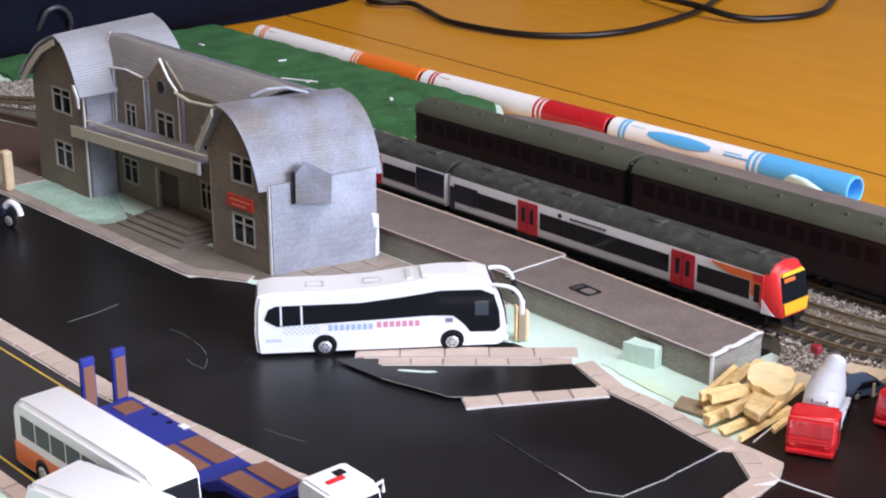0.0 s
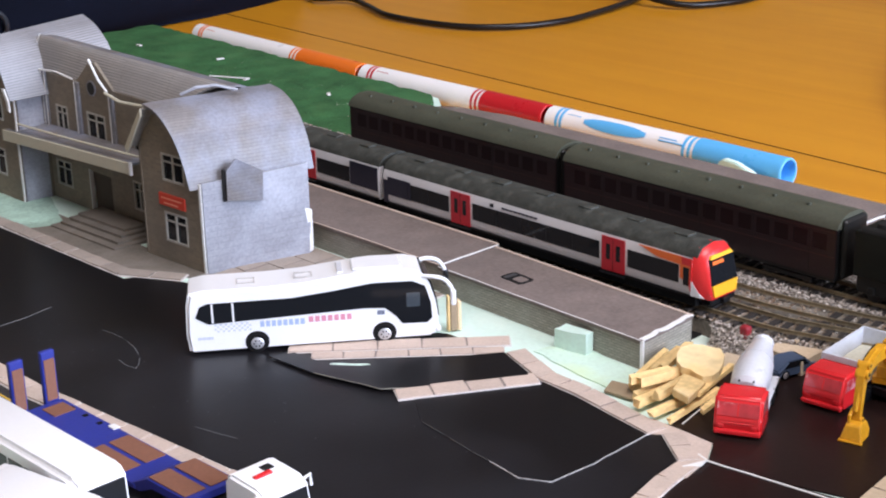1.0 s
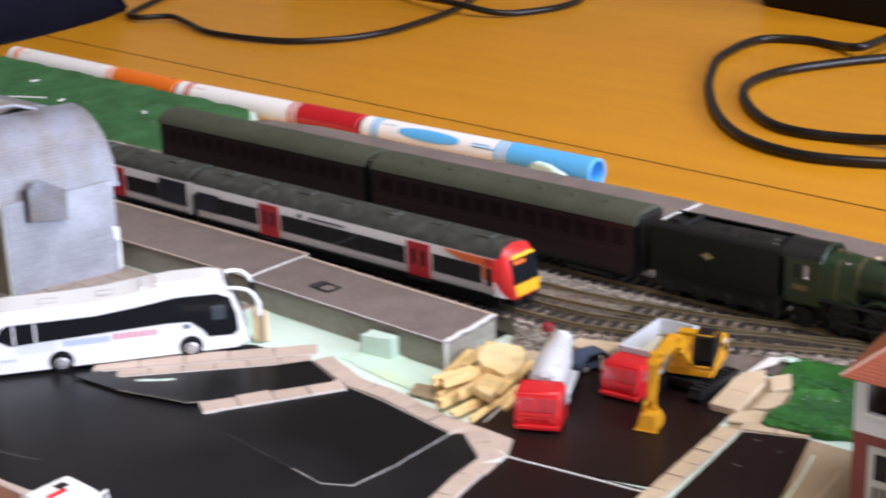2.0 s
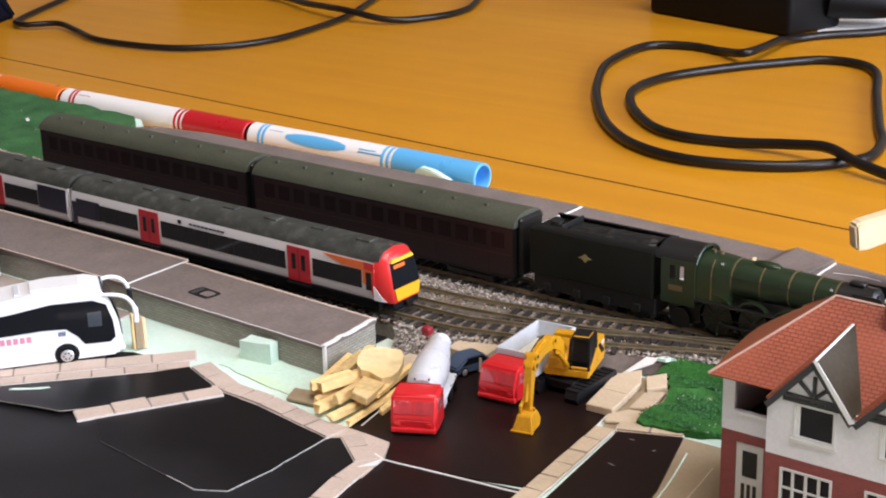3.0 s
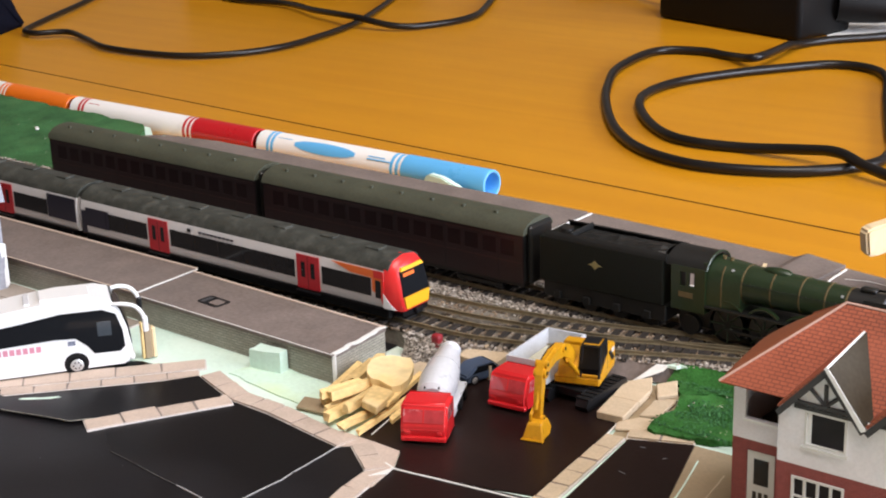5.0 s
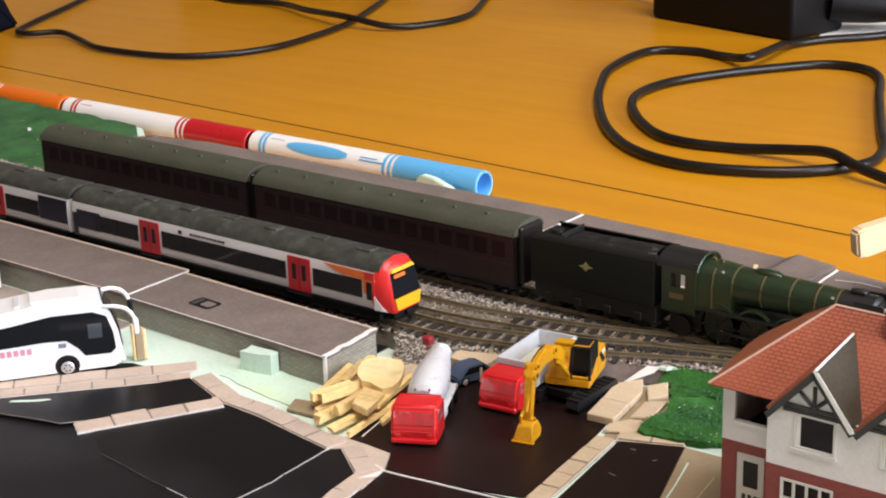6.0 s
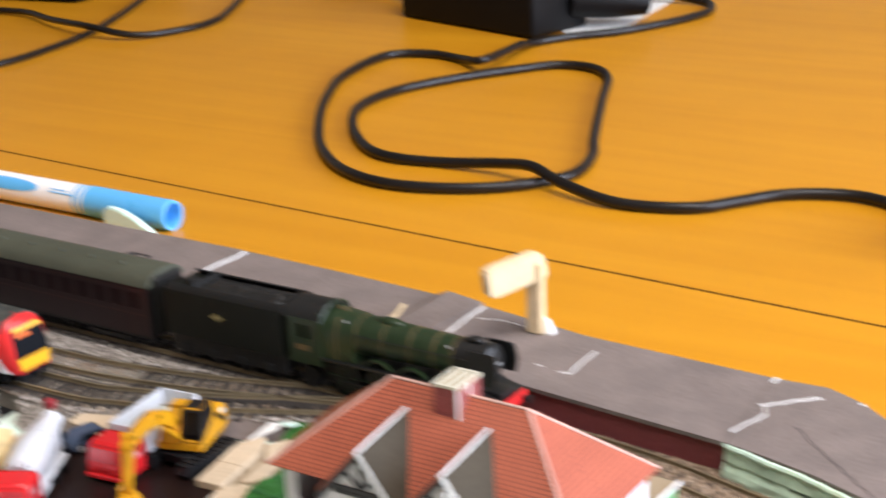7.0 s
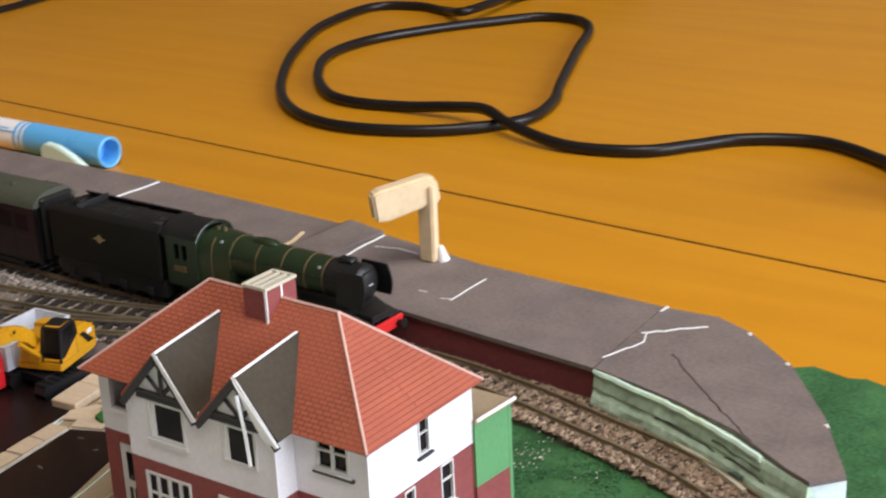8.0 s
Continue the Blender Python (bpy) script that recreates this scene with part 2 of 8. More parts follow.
# foam in a darker, greener tone that carries the ramp side's shadow
M_FOAMD = mat("shaded_foam_edge", (0.46, 0.60, 0.45), 0.9, var=0.35, fine=500, coarse=90, bump=0.6, stain=(0.31, 0.45, 0.31), stain_amount=0.6)
M_GREEN = mat("green_flock", (0.040, 0.120, 0.042), 0.95, var=0.6, fine=900, coarse=70, bump=0.9, stain=(0.068, 0.162, 0.058), stain_amount=0.6, spec=0.2)
M_GREENB = mat("bright_flock", (0.026, 0.105, 0.020), 0.95, var=0.6, fine=1300, coarse=120, bump=1.0, stain=(0.052, 0.155, 0.036), stain_amount=0.6, spec=0.2)
# pale stain patches put the bluish haze of reflections into the card's colour
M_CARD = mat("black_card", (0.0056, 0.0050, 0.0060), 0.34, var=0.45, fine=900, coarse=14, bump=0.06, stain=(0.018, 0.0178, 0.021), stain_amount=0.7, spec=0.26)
M_CARDB = mat("brown_card", (0.0125, 0.0064, 0.0058), 0.36, var=0.4, fine=700, coarse=30, bump=0.05, stain=(0.024, 0.0135, 0.011), stain_amount=0.4, spec=0.2)
M_TAR = mat("tarmac", (0.030, 0.028, 0.029), 0.55, var=0.3, fine=1500, coarse=40, bump=0.2)
M_PAPER = mat("torn_paper", (0.72, 0.71, 0.68), 0.8, var=0.1, fine=900, coarse=90)
M_SLAB = mat("paving_slab", (0.50, 0.40, 0.33), 0.8, var=0.16, fine=1100, coarse=90, bump=0.25, random=0.3)
M_SLABP = mat("wall_slab", (0.52, 0.41, 0.28), 0.8, var=0.18, fine=1100, coarse=90, bump=0.25, random=0.4, stain=(0.40, 0.31, 0.21), stain_amount=0.4)
M_GROUT = mat("paving_joint", (0.62, 0.58, 0.55), 0.9, var=0.2)
M_JOINT = mat("printed_joint", (0.22, 0.18, 0.16), 0.9, var=0.25)
M_DECK = mat("platform_tarmac", (0.168, 0.133, 0.117), 0.8, var=0.32, fine=750, coarse=75, bump=0.3, stain=(0.128, 0.104, 0.093), stain_amount=0.5)
M_MARK = mat("dark_print", (0.014, 0.013, 0.013), 0.9, var=0.3, spec=0.15)
M_LINE = mat("white_edge", (0.66, 0.63, 0.60), 0.7, var=0.15, fine=600, coarse=120)
M_EDGE = mat("cream_edge", (0.55, 0.44, 0.36), 0.75, var=0.2, fine=600, coarse=90)
M_REDW = printed("red_brick_print", (0.205, 0.040, 0.040), (0.165, 0.030, 0.032), (0.25, 0.075, 0.072), 1.6, 0.55, 0.06, 0.75)
M_GREYW = printed("grey_brick_print", (0.35, 0.325, 0.27), (0.27, 0.25, 0.205), (0.14, 0.13, 0.112), 2.6, 0.95, 0.12, 0.75, wash=(0.32, 0.305, 0.26), wash_amount=0.4)
M_BED = mat("ballast_bed", (0.17, 0.15, 0.12), 0.95, var=0.4, fine=900, coarse=120, bump=0.6)
M_SLEEPER = mat("sleeper", (0.022, 0.017, 0.014), 0.75, var=0.35, random=0.3)
M_RAIL = mat("nickel_rail", (0.285, 0.23, 0.142), 0.42, metal=0.6, var=0.35, coarse=90)
M_STONE = printed("station_stone", (0.225, 0.187, 0.138), (0.180, 0.150, 0.112), (0.26, 0.22, 0.168), 2.6, 1.0, 0.05, 0.7, wash=(0.15, 0.13, 0.105), wash_amount=0.5)
M_STEPS = mat("step_card", (0.145, 0.125, 0.10), 0.75, var=0.3, fine=900, coarse=100, bump=0.3, stain=(0.24, 0.21, 0.18), stain_amount=0.4)
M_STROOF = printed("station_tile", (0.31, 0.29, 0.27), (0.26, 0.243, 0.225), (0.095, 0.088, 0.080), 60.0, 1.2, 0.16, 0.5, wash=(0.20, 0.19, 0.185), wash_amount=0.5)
M_STROOFP = printed("pale_station_tile", (0.29, 0.288, 0.30), (0.25, 0.248, 0.26), (0.115, 0.112, 0.116), 60.0, 1.25, 0.17, 0.42, wash=(0.33, 0.34, 0.37), wash_amount=0.4)
# bluish wash of the next two papers is window sheen put into the colour
M_STEND = printed("grey_paper_sheen", (0.31, 0.318, 0.355), (0.285, 0.293, 0.33), (0.255, 0.26, 0.29), 9.0, 2.4, 0.16, 0.40, var=0.25, wash=(0.43, 0.45, 0.515), wash_amount=0.75)
M_STENDR = printed("grey_roof_sheen", (0.178, 0.164, 0.160), (0.155, 0.143, 0.140), (0.115, 0.107, 0.106), 60.0, 1.3, 0.14, 0.40, var=0.3, wash=(0.225, 0.245, 0.31), wash_amount=0.7)
M_CREAM = mat("cream_card", (0.52, 0.49, 0.38), 0.7, var=0.1)
M_CARDEDGE = mat("card_edge", (0.74, 0.74, 0.73), 0.75, var=0.08)
M_WINW = mat("white_frame", (0.62, 0.61, 0.59), 0.6, var=0.06)
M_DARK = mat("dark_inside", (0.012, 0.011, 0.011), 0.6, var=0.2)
M_GLASS = mat("dark_glass", (0.010, 0.011, 0.013), 0.08, var=0.1, bump=0.0, spec=0.28)
M_SIGN = mat("red_sign", (0.55, 0.045, 0.02), 0.6, var=0.15)
M_DOORB = mat("brown_door", (0.06, 0.042, 0.03), 0.7, var=0.2)
M_WHITE = mat("white_paint", (0.80, 0.80, 0.80), 0.22, var=0.03, bump=0.03, coat=0.4)
M_BLACK = mat("black_plastic", (0.008, 0.008, 0.009), 0.42, var=0.15, bump=0.05, spec=0.3)
M_TYRE = mat("rubber", (0.006, 0.006, 0.0065), 0.8, var=0.2, spec=0.2)
M_HUB = mat("silver_hub", (0.62, 0.62, 0.63), 0.35, metal=0.6, var=0.1)
M_RED = mat("red_plastic", (0.62, 0.018, 0.022), 0.25, var=0.06, bump=0.05, coat=0.3)
M_SILVER = mat("silver_plastic", (0.62, 0.63, 0.66), 0.3, metal=0.1, var=0.12, coarse=150)
M_YELLOW = mat("yellow_plastic", (0.60, 0.285, 0.008), 0.34, var=0.2, bump=0.05)
M_BLUEP = mat("deep_blue_paint", (0.022, 0.032, 0.24), 0.4, var=0.12)
M_BROWNP = mat("brown_deck", (0.20, 0.085, 0.05), 0.7, var=0.15)
M_ORANGE = mat("orange_paint", (0.75, 0.17, 0.03), 0.3, var=0.06)
M_TRAINW = mat("train_white", (0.66, 0.64, 0.64), 0.35, var=0.06)
M_TRAINR = mat("train_red", (0.60, 0.022, 0.022), 0.32, var=0.06)
M_TRAINDR = mat("train_door_red", (0.42, 0.012, 0.022), 0.35, var=0.08)
M_TRAINROOF = mat("train_roof", (0.036, 0.038, 0.032), 0.5, var=0.6, fine=1400, coarse=330, bump=0.2, stain=(0.095, 0.097, 0.085), stain_amount=0.55)
M_TRAINB = mat("train_navy", (0.012, 0.013, 0.028), 0.3, var=0.1)
M_TRAINY = mat("train_yellow", (0.80, 0.42, 0.02), 0.35, var=0.05)
M_TRAINO = mat("train_orange", (0.75, 0.15, 0.025), 0.35, var=0.08)
M_LOCOG = mat("loco_green", (0.014, 0.027, 0.010), 0.34, var=0.2, coarse=90, bump=0.08)
M_LOCOB = mat("loco_black", (0.007, 0.007, 0.0065), 0.45, var=0.25, coarse=90, bump=0.1)
M_LOCOO = mat("lining", (0.115, 0.080, 0.032), 0.5)
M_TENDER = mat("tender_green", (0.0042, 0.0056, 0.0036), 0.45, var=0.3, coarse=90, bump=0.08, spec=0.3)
M_MAROON = mat("coach_maroon", (0.016, 0.007, 0.0075), 0.4, var=0.2)
M_COACHROOF = mat("coach_roof", (0.056, 0.059, 0.038), 0.6, var=0.3, coarse=60, stain=(0.040, 0.041, 0.027), stain_amount=0.5)
M_TILE = printed("red_tile_print", (0.37, 0.094, 0.044), (0.325, 0.080, 0.037), (0.145, 0.031, 0.017), 2.1, 1.06, 0.15, 0.6, bump=0.3, wash=(0.35, 0.090, 0.045), wash_amount=0.45)
M_TILEH = printed("red_tile_rows", (0.35, 0.088, 0.044), (0.32, 0.078, 0.040), (0.18, 0.041, 0.024), 60.0, 1.2, 0.18, 0.6, bump=0.4, wash=(0.35, 0.085, 0.048), wash_amount=0.3)
M_RENDER = mat("white_render_print", (0.74, 0.72, 0.755), 0.7, var=0.10, fine=1400, coarse=60, bump=0.15)
M_HBRICK = printed("house_brick_print", (0.23, 0.045, 0.04), (0.19, 0.035, 0.034), (0.27, 0.09, 0.08), 1.5, 0.5, 0.06, 0.7)
M_GREYC = mat("grey_card", (0.052, 0.043, 0.030), 0.85, var=0.25, stain=(0.036, 0.030, 0.021), stain_amount=0.5, spec=0.2)
M_TIMBER = mat("black_timber_print", (0.035, 0.034, 0.036), 0.7, var=0.2)
M_GREENW = mat("green_card", (0.10, 0.28, 0.11), 0.7, var=0.12)
M_TAN = mat("tan_card", (0.31, 0.235, 0.145), 0.8, var=0.16, stain=(0.28, 0.23, 0.13), stain_amount=0.5)
M_WOODP = mat("pale_wood", (0.80, 0.57, 0.25), 0.65, var=0.3, fine=500, coarse=90, bump=0.2, random=0.5, stain=(0.80, 0.66, 0.42), stain_amount=0.5)
M_WOODC = mat("craft_wood", (0.72, 0.56, 0.34), 0.65, var=0.14, fine=400, coarse=90, bump=0.15)
M_CABLE = mat("cable_rubber", (0.009, 0.0075, 0.007), 0.33, var=0.15, bump=0.0, spec=0.34)
M_ADAPT = mat("adapter_plastic", (0.0042, 0.004, 0.0042), 0.55, var=0.2, bump=0.08, spec=0.16)
M_BAG = mat("navy_fabric", (0.004, 0.005, 0.011), 0.85, var=0.35, fine=900, coarse=30, bump=0.4, spec=0.08)
M_PENW = mat("pen_white", (0.88, 0.85, 0.83), 0.3, var=0.03, bump=0.02)
M_PENO = mat("pen_orange", (0.80, 0.17, 0.01), 0.3, var=0.04, bump=0.02)
M_PENR = mat("pen_red", (0.50, 0.012, 0.018), 0.3, var=0.04, bump=0.02)
M_PENB = mat("pen_blue", (0.12, 0.44, 0.80), 0.3, var=0.04, bump=0.02)
M_YLINE = mat("yellow_line", (0.62, 0.40, 0.05), 0.7, var=0.15)
M_BLUECAR = mat("slate_blue_paint", (0.06, 0.085, 0.14), 0.3, var=0.1)
M_WALLBR = mat("brown_wall_card", (0.075, 0.045, 0.035), 0.7, var=0.15)

# ---- room ----
def wall(name, bm):
    return single(name, bm, M_WALL, "plain pale painted room wall", "wall", kind="structure")


R0, R1, S0, S1, ZF, ZC = -2300, 1700, -2300, 2200, -760, 1900
single("floor", box(B(), R0 - 100, R1 + 100, S0 - 100, S1 + 100, ZF - 50, ZF), M_FLOOR, "grey carpeted room floor", "floor", kind="structure")
single("ceiling", box(B(), R0 - 100, R1 + 100, S0 - 100, S1 + 100, ZC, ZC + 60), M_WALL, "plain white ceiling", "ceiling", kind="structure")
wall("wall_south", box(B(), R0 - 100, R1 + 100, S0 - 100, S0, ZF, ZC))
wall("wall_west", box(B(), R0 - 100, R0, S0, S1, ZF, ZC))
bm = B()
box(bm, R1, R1 + 100, S0, S1, ZF, 130), box(bm, R1, R1 + 100, S0, S1, 1000, ZC)
box(bm, R1, R1 + 100, S0, -460, 130, 1000), box(bm, R1, R1 + 100, 1060, S1, 130, 1000)
wall("wall_east", bm)
wall("wall_north", box(B(), R0, R1 + 100, S1, S1 + 100, ZF, ZC))


# ---- tables ----
def table(outline, cx, cy, label):
    t = thing("table", (cx, cy, ZF), label=label, category="table", group="tables pushed together")
    bm = prism(B(), outline, -30, -8)
    bm.normal_update()
    for f in bm.faces:
        f.material_index = 0 if f.normal.z > 0.5 else 1
    part("tabletop", bm, [M_TABLE, M_SEAM], t)
    part("edge_band", prism(B(), [(x * 0.998 + cx * 0.002, y * 0.998 + cy * 0.002) for x, y in outline], -34, -30.2), M_SEAM, t)
    for x, y in outline:
        lx, ly = x + (cx - x) * 0.08, y + (cy - y) * 0.08
        part("leg", cyl(B(), (lx, ly, ZF), (lx, ly, -34), 22, n=14), M_BLACK, t)
    return t


def seam_y(x):
    return 213.5 - 0.052 * x


table([(-1500, -700), (1300, -700), (1300, seam_y(1300) - 0.78), (-1500, seam_y(-1500) - 0.78)], -100, -250, "honey-coloured wooden table under the model layout")
table([(-1500, seam_y(-1500) + 0.78), (1300, seam_y(1300) + 0.78), (1300, 1150), (-1500, 1150)], -100, 680, "honey-coloured wooden table with loose black cables on it")

# ---- baseboard and ground ----
BASE = [(-572, -330), (470, -330), (470, 96), (245, 110), (-240, 112), (-300, 158), (-572, 166)]
single("ground", prism(B(), BASE, -7.9, 0.0), M_FOAM, "pale mint-green foam baseboard of the model layout", "baseboard", kind="structure")


def rough_patch(pts, z0, z1, seed, jag=1.2, step=5.0, bumpy=0.35, dens=4.0):
    """A mat with a torn, uneven outline and a lumpy top."""
    r = random.Random(seed)
    out = []
    for (x0, y0), (x1, y1) in zip(pts, pts[1:] + pts[:1]):
        n = max(1, int(math.hypot(x1 - x0, y1 - y0) / step))
        for k in range(n):
            s = k / n
            out.append((x0 + (x1 - x0) * s + r.uniform(-jag, jag), y0 + (y1 - y0) * s + r.uniform(-jag, jag)))
    bm = prism(B(), out, z0, z1)
    top = [f for f in bm.faces if f.normal.z > 0.5 or all(abs(v.co.z - z1) < 1e-6 for v in f.verts)]
    res = bmesh.ops.triangulate(bm, faces=top)
    for _ in range(3):
        es = [e for e in {e for f in bm.faces if all(v.co.z > z0 + 1e-6 for v in f.verts) for e in f.edges} if e.calc_length() > dens]
        if not es:
            break
        bmesh.ops.subdivide_edges(bm, edges=es, cuts=1, use_grid_fill=False)
        bmesh.ops.triangulate(bm, faces=[f for f in bm.faces if len(f.verts) > 3 and all(v.co.z > z0 + 1e-6 for v in f.verts)])
    for v in bm.verts:
        if v.co.z > z0 + 1e-6:
            v.co.z += bumpy * (noise.noise(v.co * 0.09) + 0.5 * noise.noise(v.co * 0.4))
    return bm


single("grass_mat", rough_patch([(-570, 4), (-470, -10), (-330, 66), (-262, 66), (-250, 108), (-302, 155), (-570, 163)], 0.0, 2.4, 3, dens=9, bumpy=0.7), M_GREEN,
       "dark green flocked grass mat behind the station", "grass", kind="structure", smooth=40)
single("grass_mat", rough_patch([(238, 16), (300, -8), (466, -60), (469, 94), (246, 110.5), (226, 98.6), (244, 90), (292, 30), (280, 12)], 0.0, 1.4, 4, dens=8, bumpy=0.6), M_GREEN,
       "dark green flocked grass mat beside the ramp", "grass", kind="structure", smooth=40)
single("grass_mat", rough_patch([(150, 6), (205, 4), (232, 0), (300, -60), (460, -110), (466, -64), (300, -7), (258, 20.5), (226, 32.5), (190, 39.5), (160, 40)], 0.0, 4.4, 5, dens=5, bumpy=0.9), M_GREEN,
       "dark green flocked grass between house and track", "grass", kind="structure", smooth=40)
single("grass_mat", rough_patch([(97.2, -13.5), (110.8, -12.5), (119, -8), (142, 4), (142, 18), (104.5, 19), (95, 11), (97.5, 6), (96.8, -3.5)], 0.2, 2.4, 6, jag=1.0, step=3, dens=2.2, bumpy=1.1), M_GREENB,
       "bright green grass patch with torn edges", "grass", kind="structure", smooth=40)


single("grass_mat", rough_patch([(94.8, 13), (104.5, 21), (142, 20), (142, 40), (95, 40), (86, 37.5), (81.5, 30), (85.5, 27), (91, 18)], 0.2, 1.8, 16, jag=1.0, step=3, dens=2.2, bumpy=1.1), M_GREENB,
       "second bright green grass patch beside the track", "grass", kind="structure", smooth=40)


# ---- road cards ----
def card(name, pts, z0, z1, m, label, paper=True, category="road"):
    t = single(name, prism(B(), pts, z0, z1), m, label, category, kind="structure")
    return t


card("road", [(-572, -186), (-30, -174), (60, -168), (60, -140), (50.6, -100), (47.7, -87.8), (46.4, -77.2), (33.1, -66.9), (29, -69.6), (-14, -63.2), (-40, -56.2), (-66, -57.5), (-100, -80), (-165, -88), (-186, -94), (-190, -102.5), (-400, -107), (-572, -110)], 0.1, 0.5, M_CARD,
     "glossy black card road of the station forecourt")
card("road", [(-38, -98), (-16, -63.8), (29.8, -70.1), (30.1, -82.4), (30.8, -94.6), (29.6, -109.7), (21.4, -114.3), (2.2, -111.9), (-22.2, -109)], 0.52, 0.64, M_CARD, "second sheet of black card lying over the road")
card("road", [(-572, -226), (60, -226), (60, -168.2), (-30, -174.2), (-572, -186.2)], 0.1, 0.45, M_TAR, "dark grey main road with painted lines")
card("road", [(30, -60.5), (46.6, -61.9), (51.5, -70.3), (60, -71.2), (95, -61.5), (86.6, -12), (80, 0), (70, 14), (20, 12), (16, -12)], 0.15, 0.55, M_CARDB, "dark brown card yard where the lorries stand")
card("road", [(52, -71.6), (95, -63.5), (112, -100), (90, -150), (62, -142), (56, -98), (53.5, -83)], 0.12, 0.5, M_CARDB, "dark brown card lane beside the forecourt")
card("road", [(95.6, -19.5), (113, -12.5), (123, -44), (136, -112), (104, -84)], 0.3, 0.9, M_CARDB, "small dark brown garden plot")

# torn white edges of the cards
def strip(bm, pts, w, z0, z1):
    for (x0, y0), (x1, y1) in zip(pts, pts[1:]):
        d = Vector((x1 - x0, y1 - y0)).normalized() * w / 2
        n = Vector((-d.y, d.x))
        prism(bm, [(x0 - n.x, y0 - n.y), (x1 - n.x, y1 - n.y), (x1 + n.x, y1 + n.y), (x0 + n.x, y0 + n.y)], z0, z1)
    return bm


def ragged(a, b, n, jag, seed):
    r = random.Random(seed)
    return [(a[0] + (b[0] - a[0]) * k / n + r.uniform(-jag, jag), a[1] + (b[1] - a[1]) * k / n + r.uniform(-jag, jag)) for k in range(n + 1)]


def paper_edge(segs, w, z, label, seed, m=M_PAPER):
    bm = B()
    for i, (a, b) in enumerate(segs):
        pts = ragged(a, b, max(2, int(math.hypot(b[0] - a[0], b[1] - a[1]) / 6)), 0.18, seed + i)
        strip(bm, pts, w, z - 0.25, z + 0.05)
    return single("paper_edge", bm, m, label, "paper edge", kind="structure")


paper_edge([((29.8, -70.1), (30.1, -82.4)), ((30.1, -82.4), (30.8, -94.6)), ((30.8, -94.6), (29.6, -109.7)), ((29.6, -109.7), (21.4, -114.3)), ((21.4, -114.3), (9, -112.8))], 0.28, 0.7, "thin pale torn edge of a black card", 1, mat("thin_edge", (0.40, 0.39, 0.38), 0.7, var=0.5, coarse=200))
paper_edge([((8, -112.6), (2.2, -111.9)), ((1, -111.7), (-9, -110.4)), ((-12, -110.2), (-22.2, -109))], 0.22, 0.68, "faint worn edge of a black card", 3, mat("worn_edge", (0.07, 0.068, 0.066), 0.7, var=0.5, coarse=200))
paper_edge([((47.6, -70), (51.8, -71.4)), ((51.8, -71.4), (96, -65.6))], 0.55, 0.72, "thin white torn edge between two brown cards", 5)
single("paper_scrap", prism(B(), [(52.2, -71.6), (49.6, -79.5), (53.2, -75.6)], 0.95, 1.3), M_PAPER, "tiny white torn card triangle at the kerb", "paper scrap", kind="structure")
paper_edge([((94.6, -60), (87.4, -12))], 0.5, 0.7, "thin white torn edge of the yard card", 9)
paper_edge([((32.6, -58), (29, -41))], 0.35, 0.7, "thin pale edge of the yard card", 12)
paper_edge([((-181.5, -157.2), (-182.2, -145.6)), ((-182.2, -145.6), (-184.4, -136))], 0.3, 0.56, "faint pale crease in the black card", 15, mat("faint_crease", (0.16, 0.16, 0.16), 0.6, var=0.5, coarse=200))

paper_edge([((118.5, -20), (124, -42)), ((124, -42), (137, -108))], 0.45, 0.62, "torn mint and white edge beside the garden plot", 91, M_FOAM)
paper_edge([((128.5, -24), (140.5, -100))], 0.5, 0.6, "pale torn edge of the tan path", 95, M_SLABP)

# scratches and specks on the black card
bm = B()
for seg in ([(-152.7, -134.9), (-147, -134), (-141.9, -134.1)], [(-138, -134.6), (-131.6, -135.8), (-126, -138)], [(-123.4, -139.3), (-119, -142.5), (-117, -145), (-122, -145.6), (-127, -144.8)], [(-68.4, -156.4), (-60, -154.5), (-53.1, -152.4)]):
    strip(bm, seg, 0.3, 0.5, 0.53)
for x, y, a, b in ((101, -22, 1.6, 0.2), (110, -25, 0.8, 0.9), (104, -38, 2.4, -0.6)):
    strip(bm, [(x, y), (x + a, y + b)], 0.45, 0.9, 0.93)
rs = random.Random(71)
for k in range(34):
    x, y = rs.uniform(-170, 10), rs.uniform(-165, -112)
    strip(bm, [(x, y), (x + rs.uniform(-0.7, 0.7), y + rs.uniform(0.2, 0.6))], 0.28, 0.5, 0.53)
single("road_marking", bm, mat("scuff", (0.10, 0.10, 0.105), 0.6, var=0.4), "faint pale scuffs and specks on black card", "scuff marks", kind="structure")

# painted lines of the main road
bm = B()
strip(bm, [(-572, -185.6), (60, -184.6)], 0.7, 0.46, 0.5)
strip(bm, [(-572, -222.3), (60, -221.6)], 0.7, 0.46, 0.5)
single("road_marking", bm, M_YLINE, "yellow edge lines of the main road", "road marking", kind="structure")
bm = B()
for k in range(20):
    strip(bm, [(-560 + k * 31, -202.6), (-546 + k * 31, -202.5)], 0.7, 0.46, 0.5)
single("road_marking", bm, M_LINE, "white dashes in the middle of the main road", "road marking", kind="structure")


# ---- paving of separate slabs ----
M_SLABD = mat("dull_slab", (0.30, 0.255, 0.215), 0.8, var=0.22, fine=1100, coarse=90, bump=0.25, random=0.35)
single("pavement", prism(B(), [(20, -68.4), (29, -70), (33, -67.2), (46.5, -77.5), (48, -88), (54, -83), (51.8, -71.4), (46.4, -62), (36.9, -61.4), (24, -61.2)], 0.16, 0.7), M_SLAB, "pale card corner of the kerb", "pavement", kind="structure")

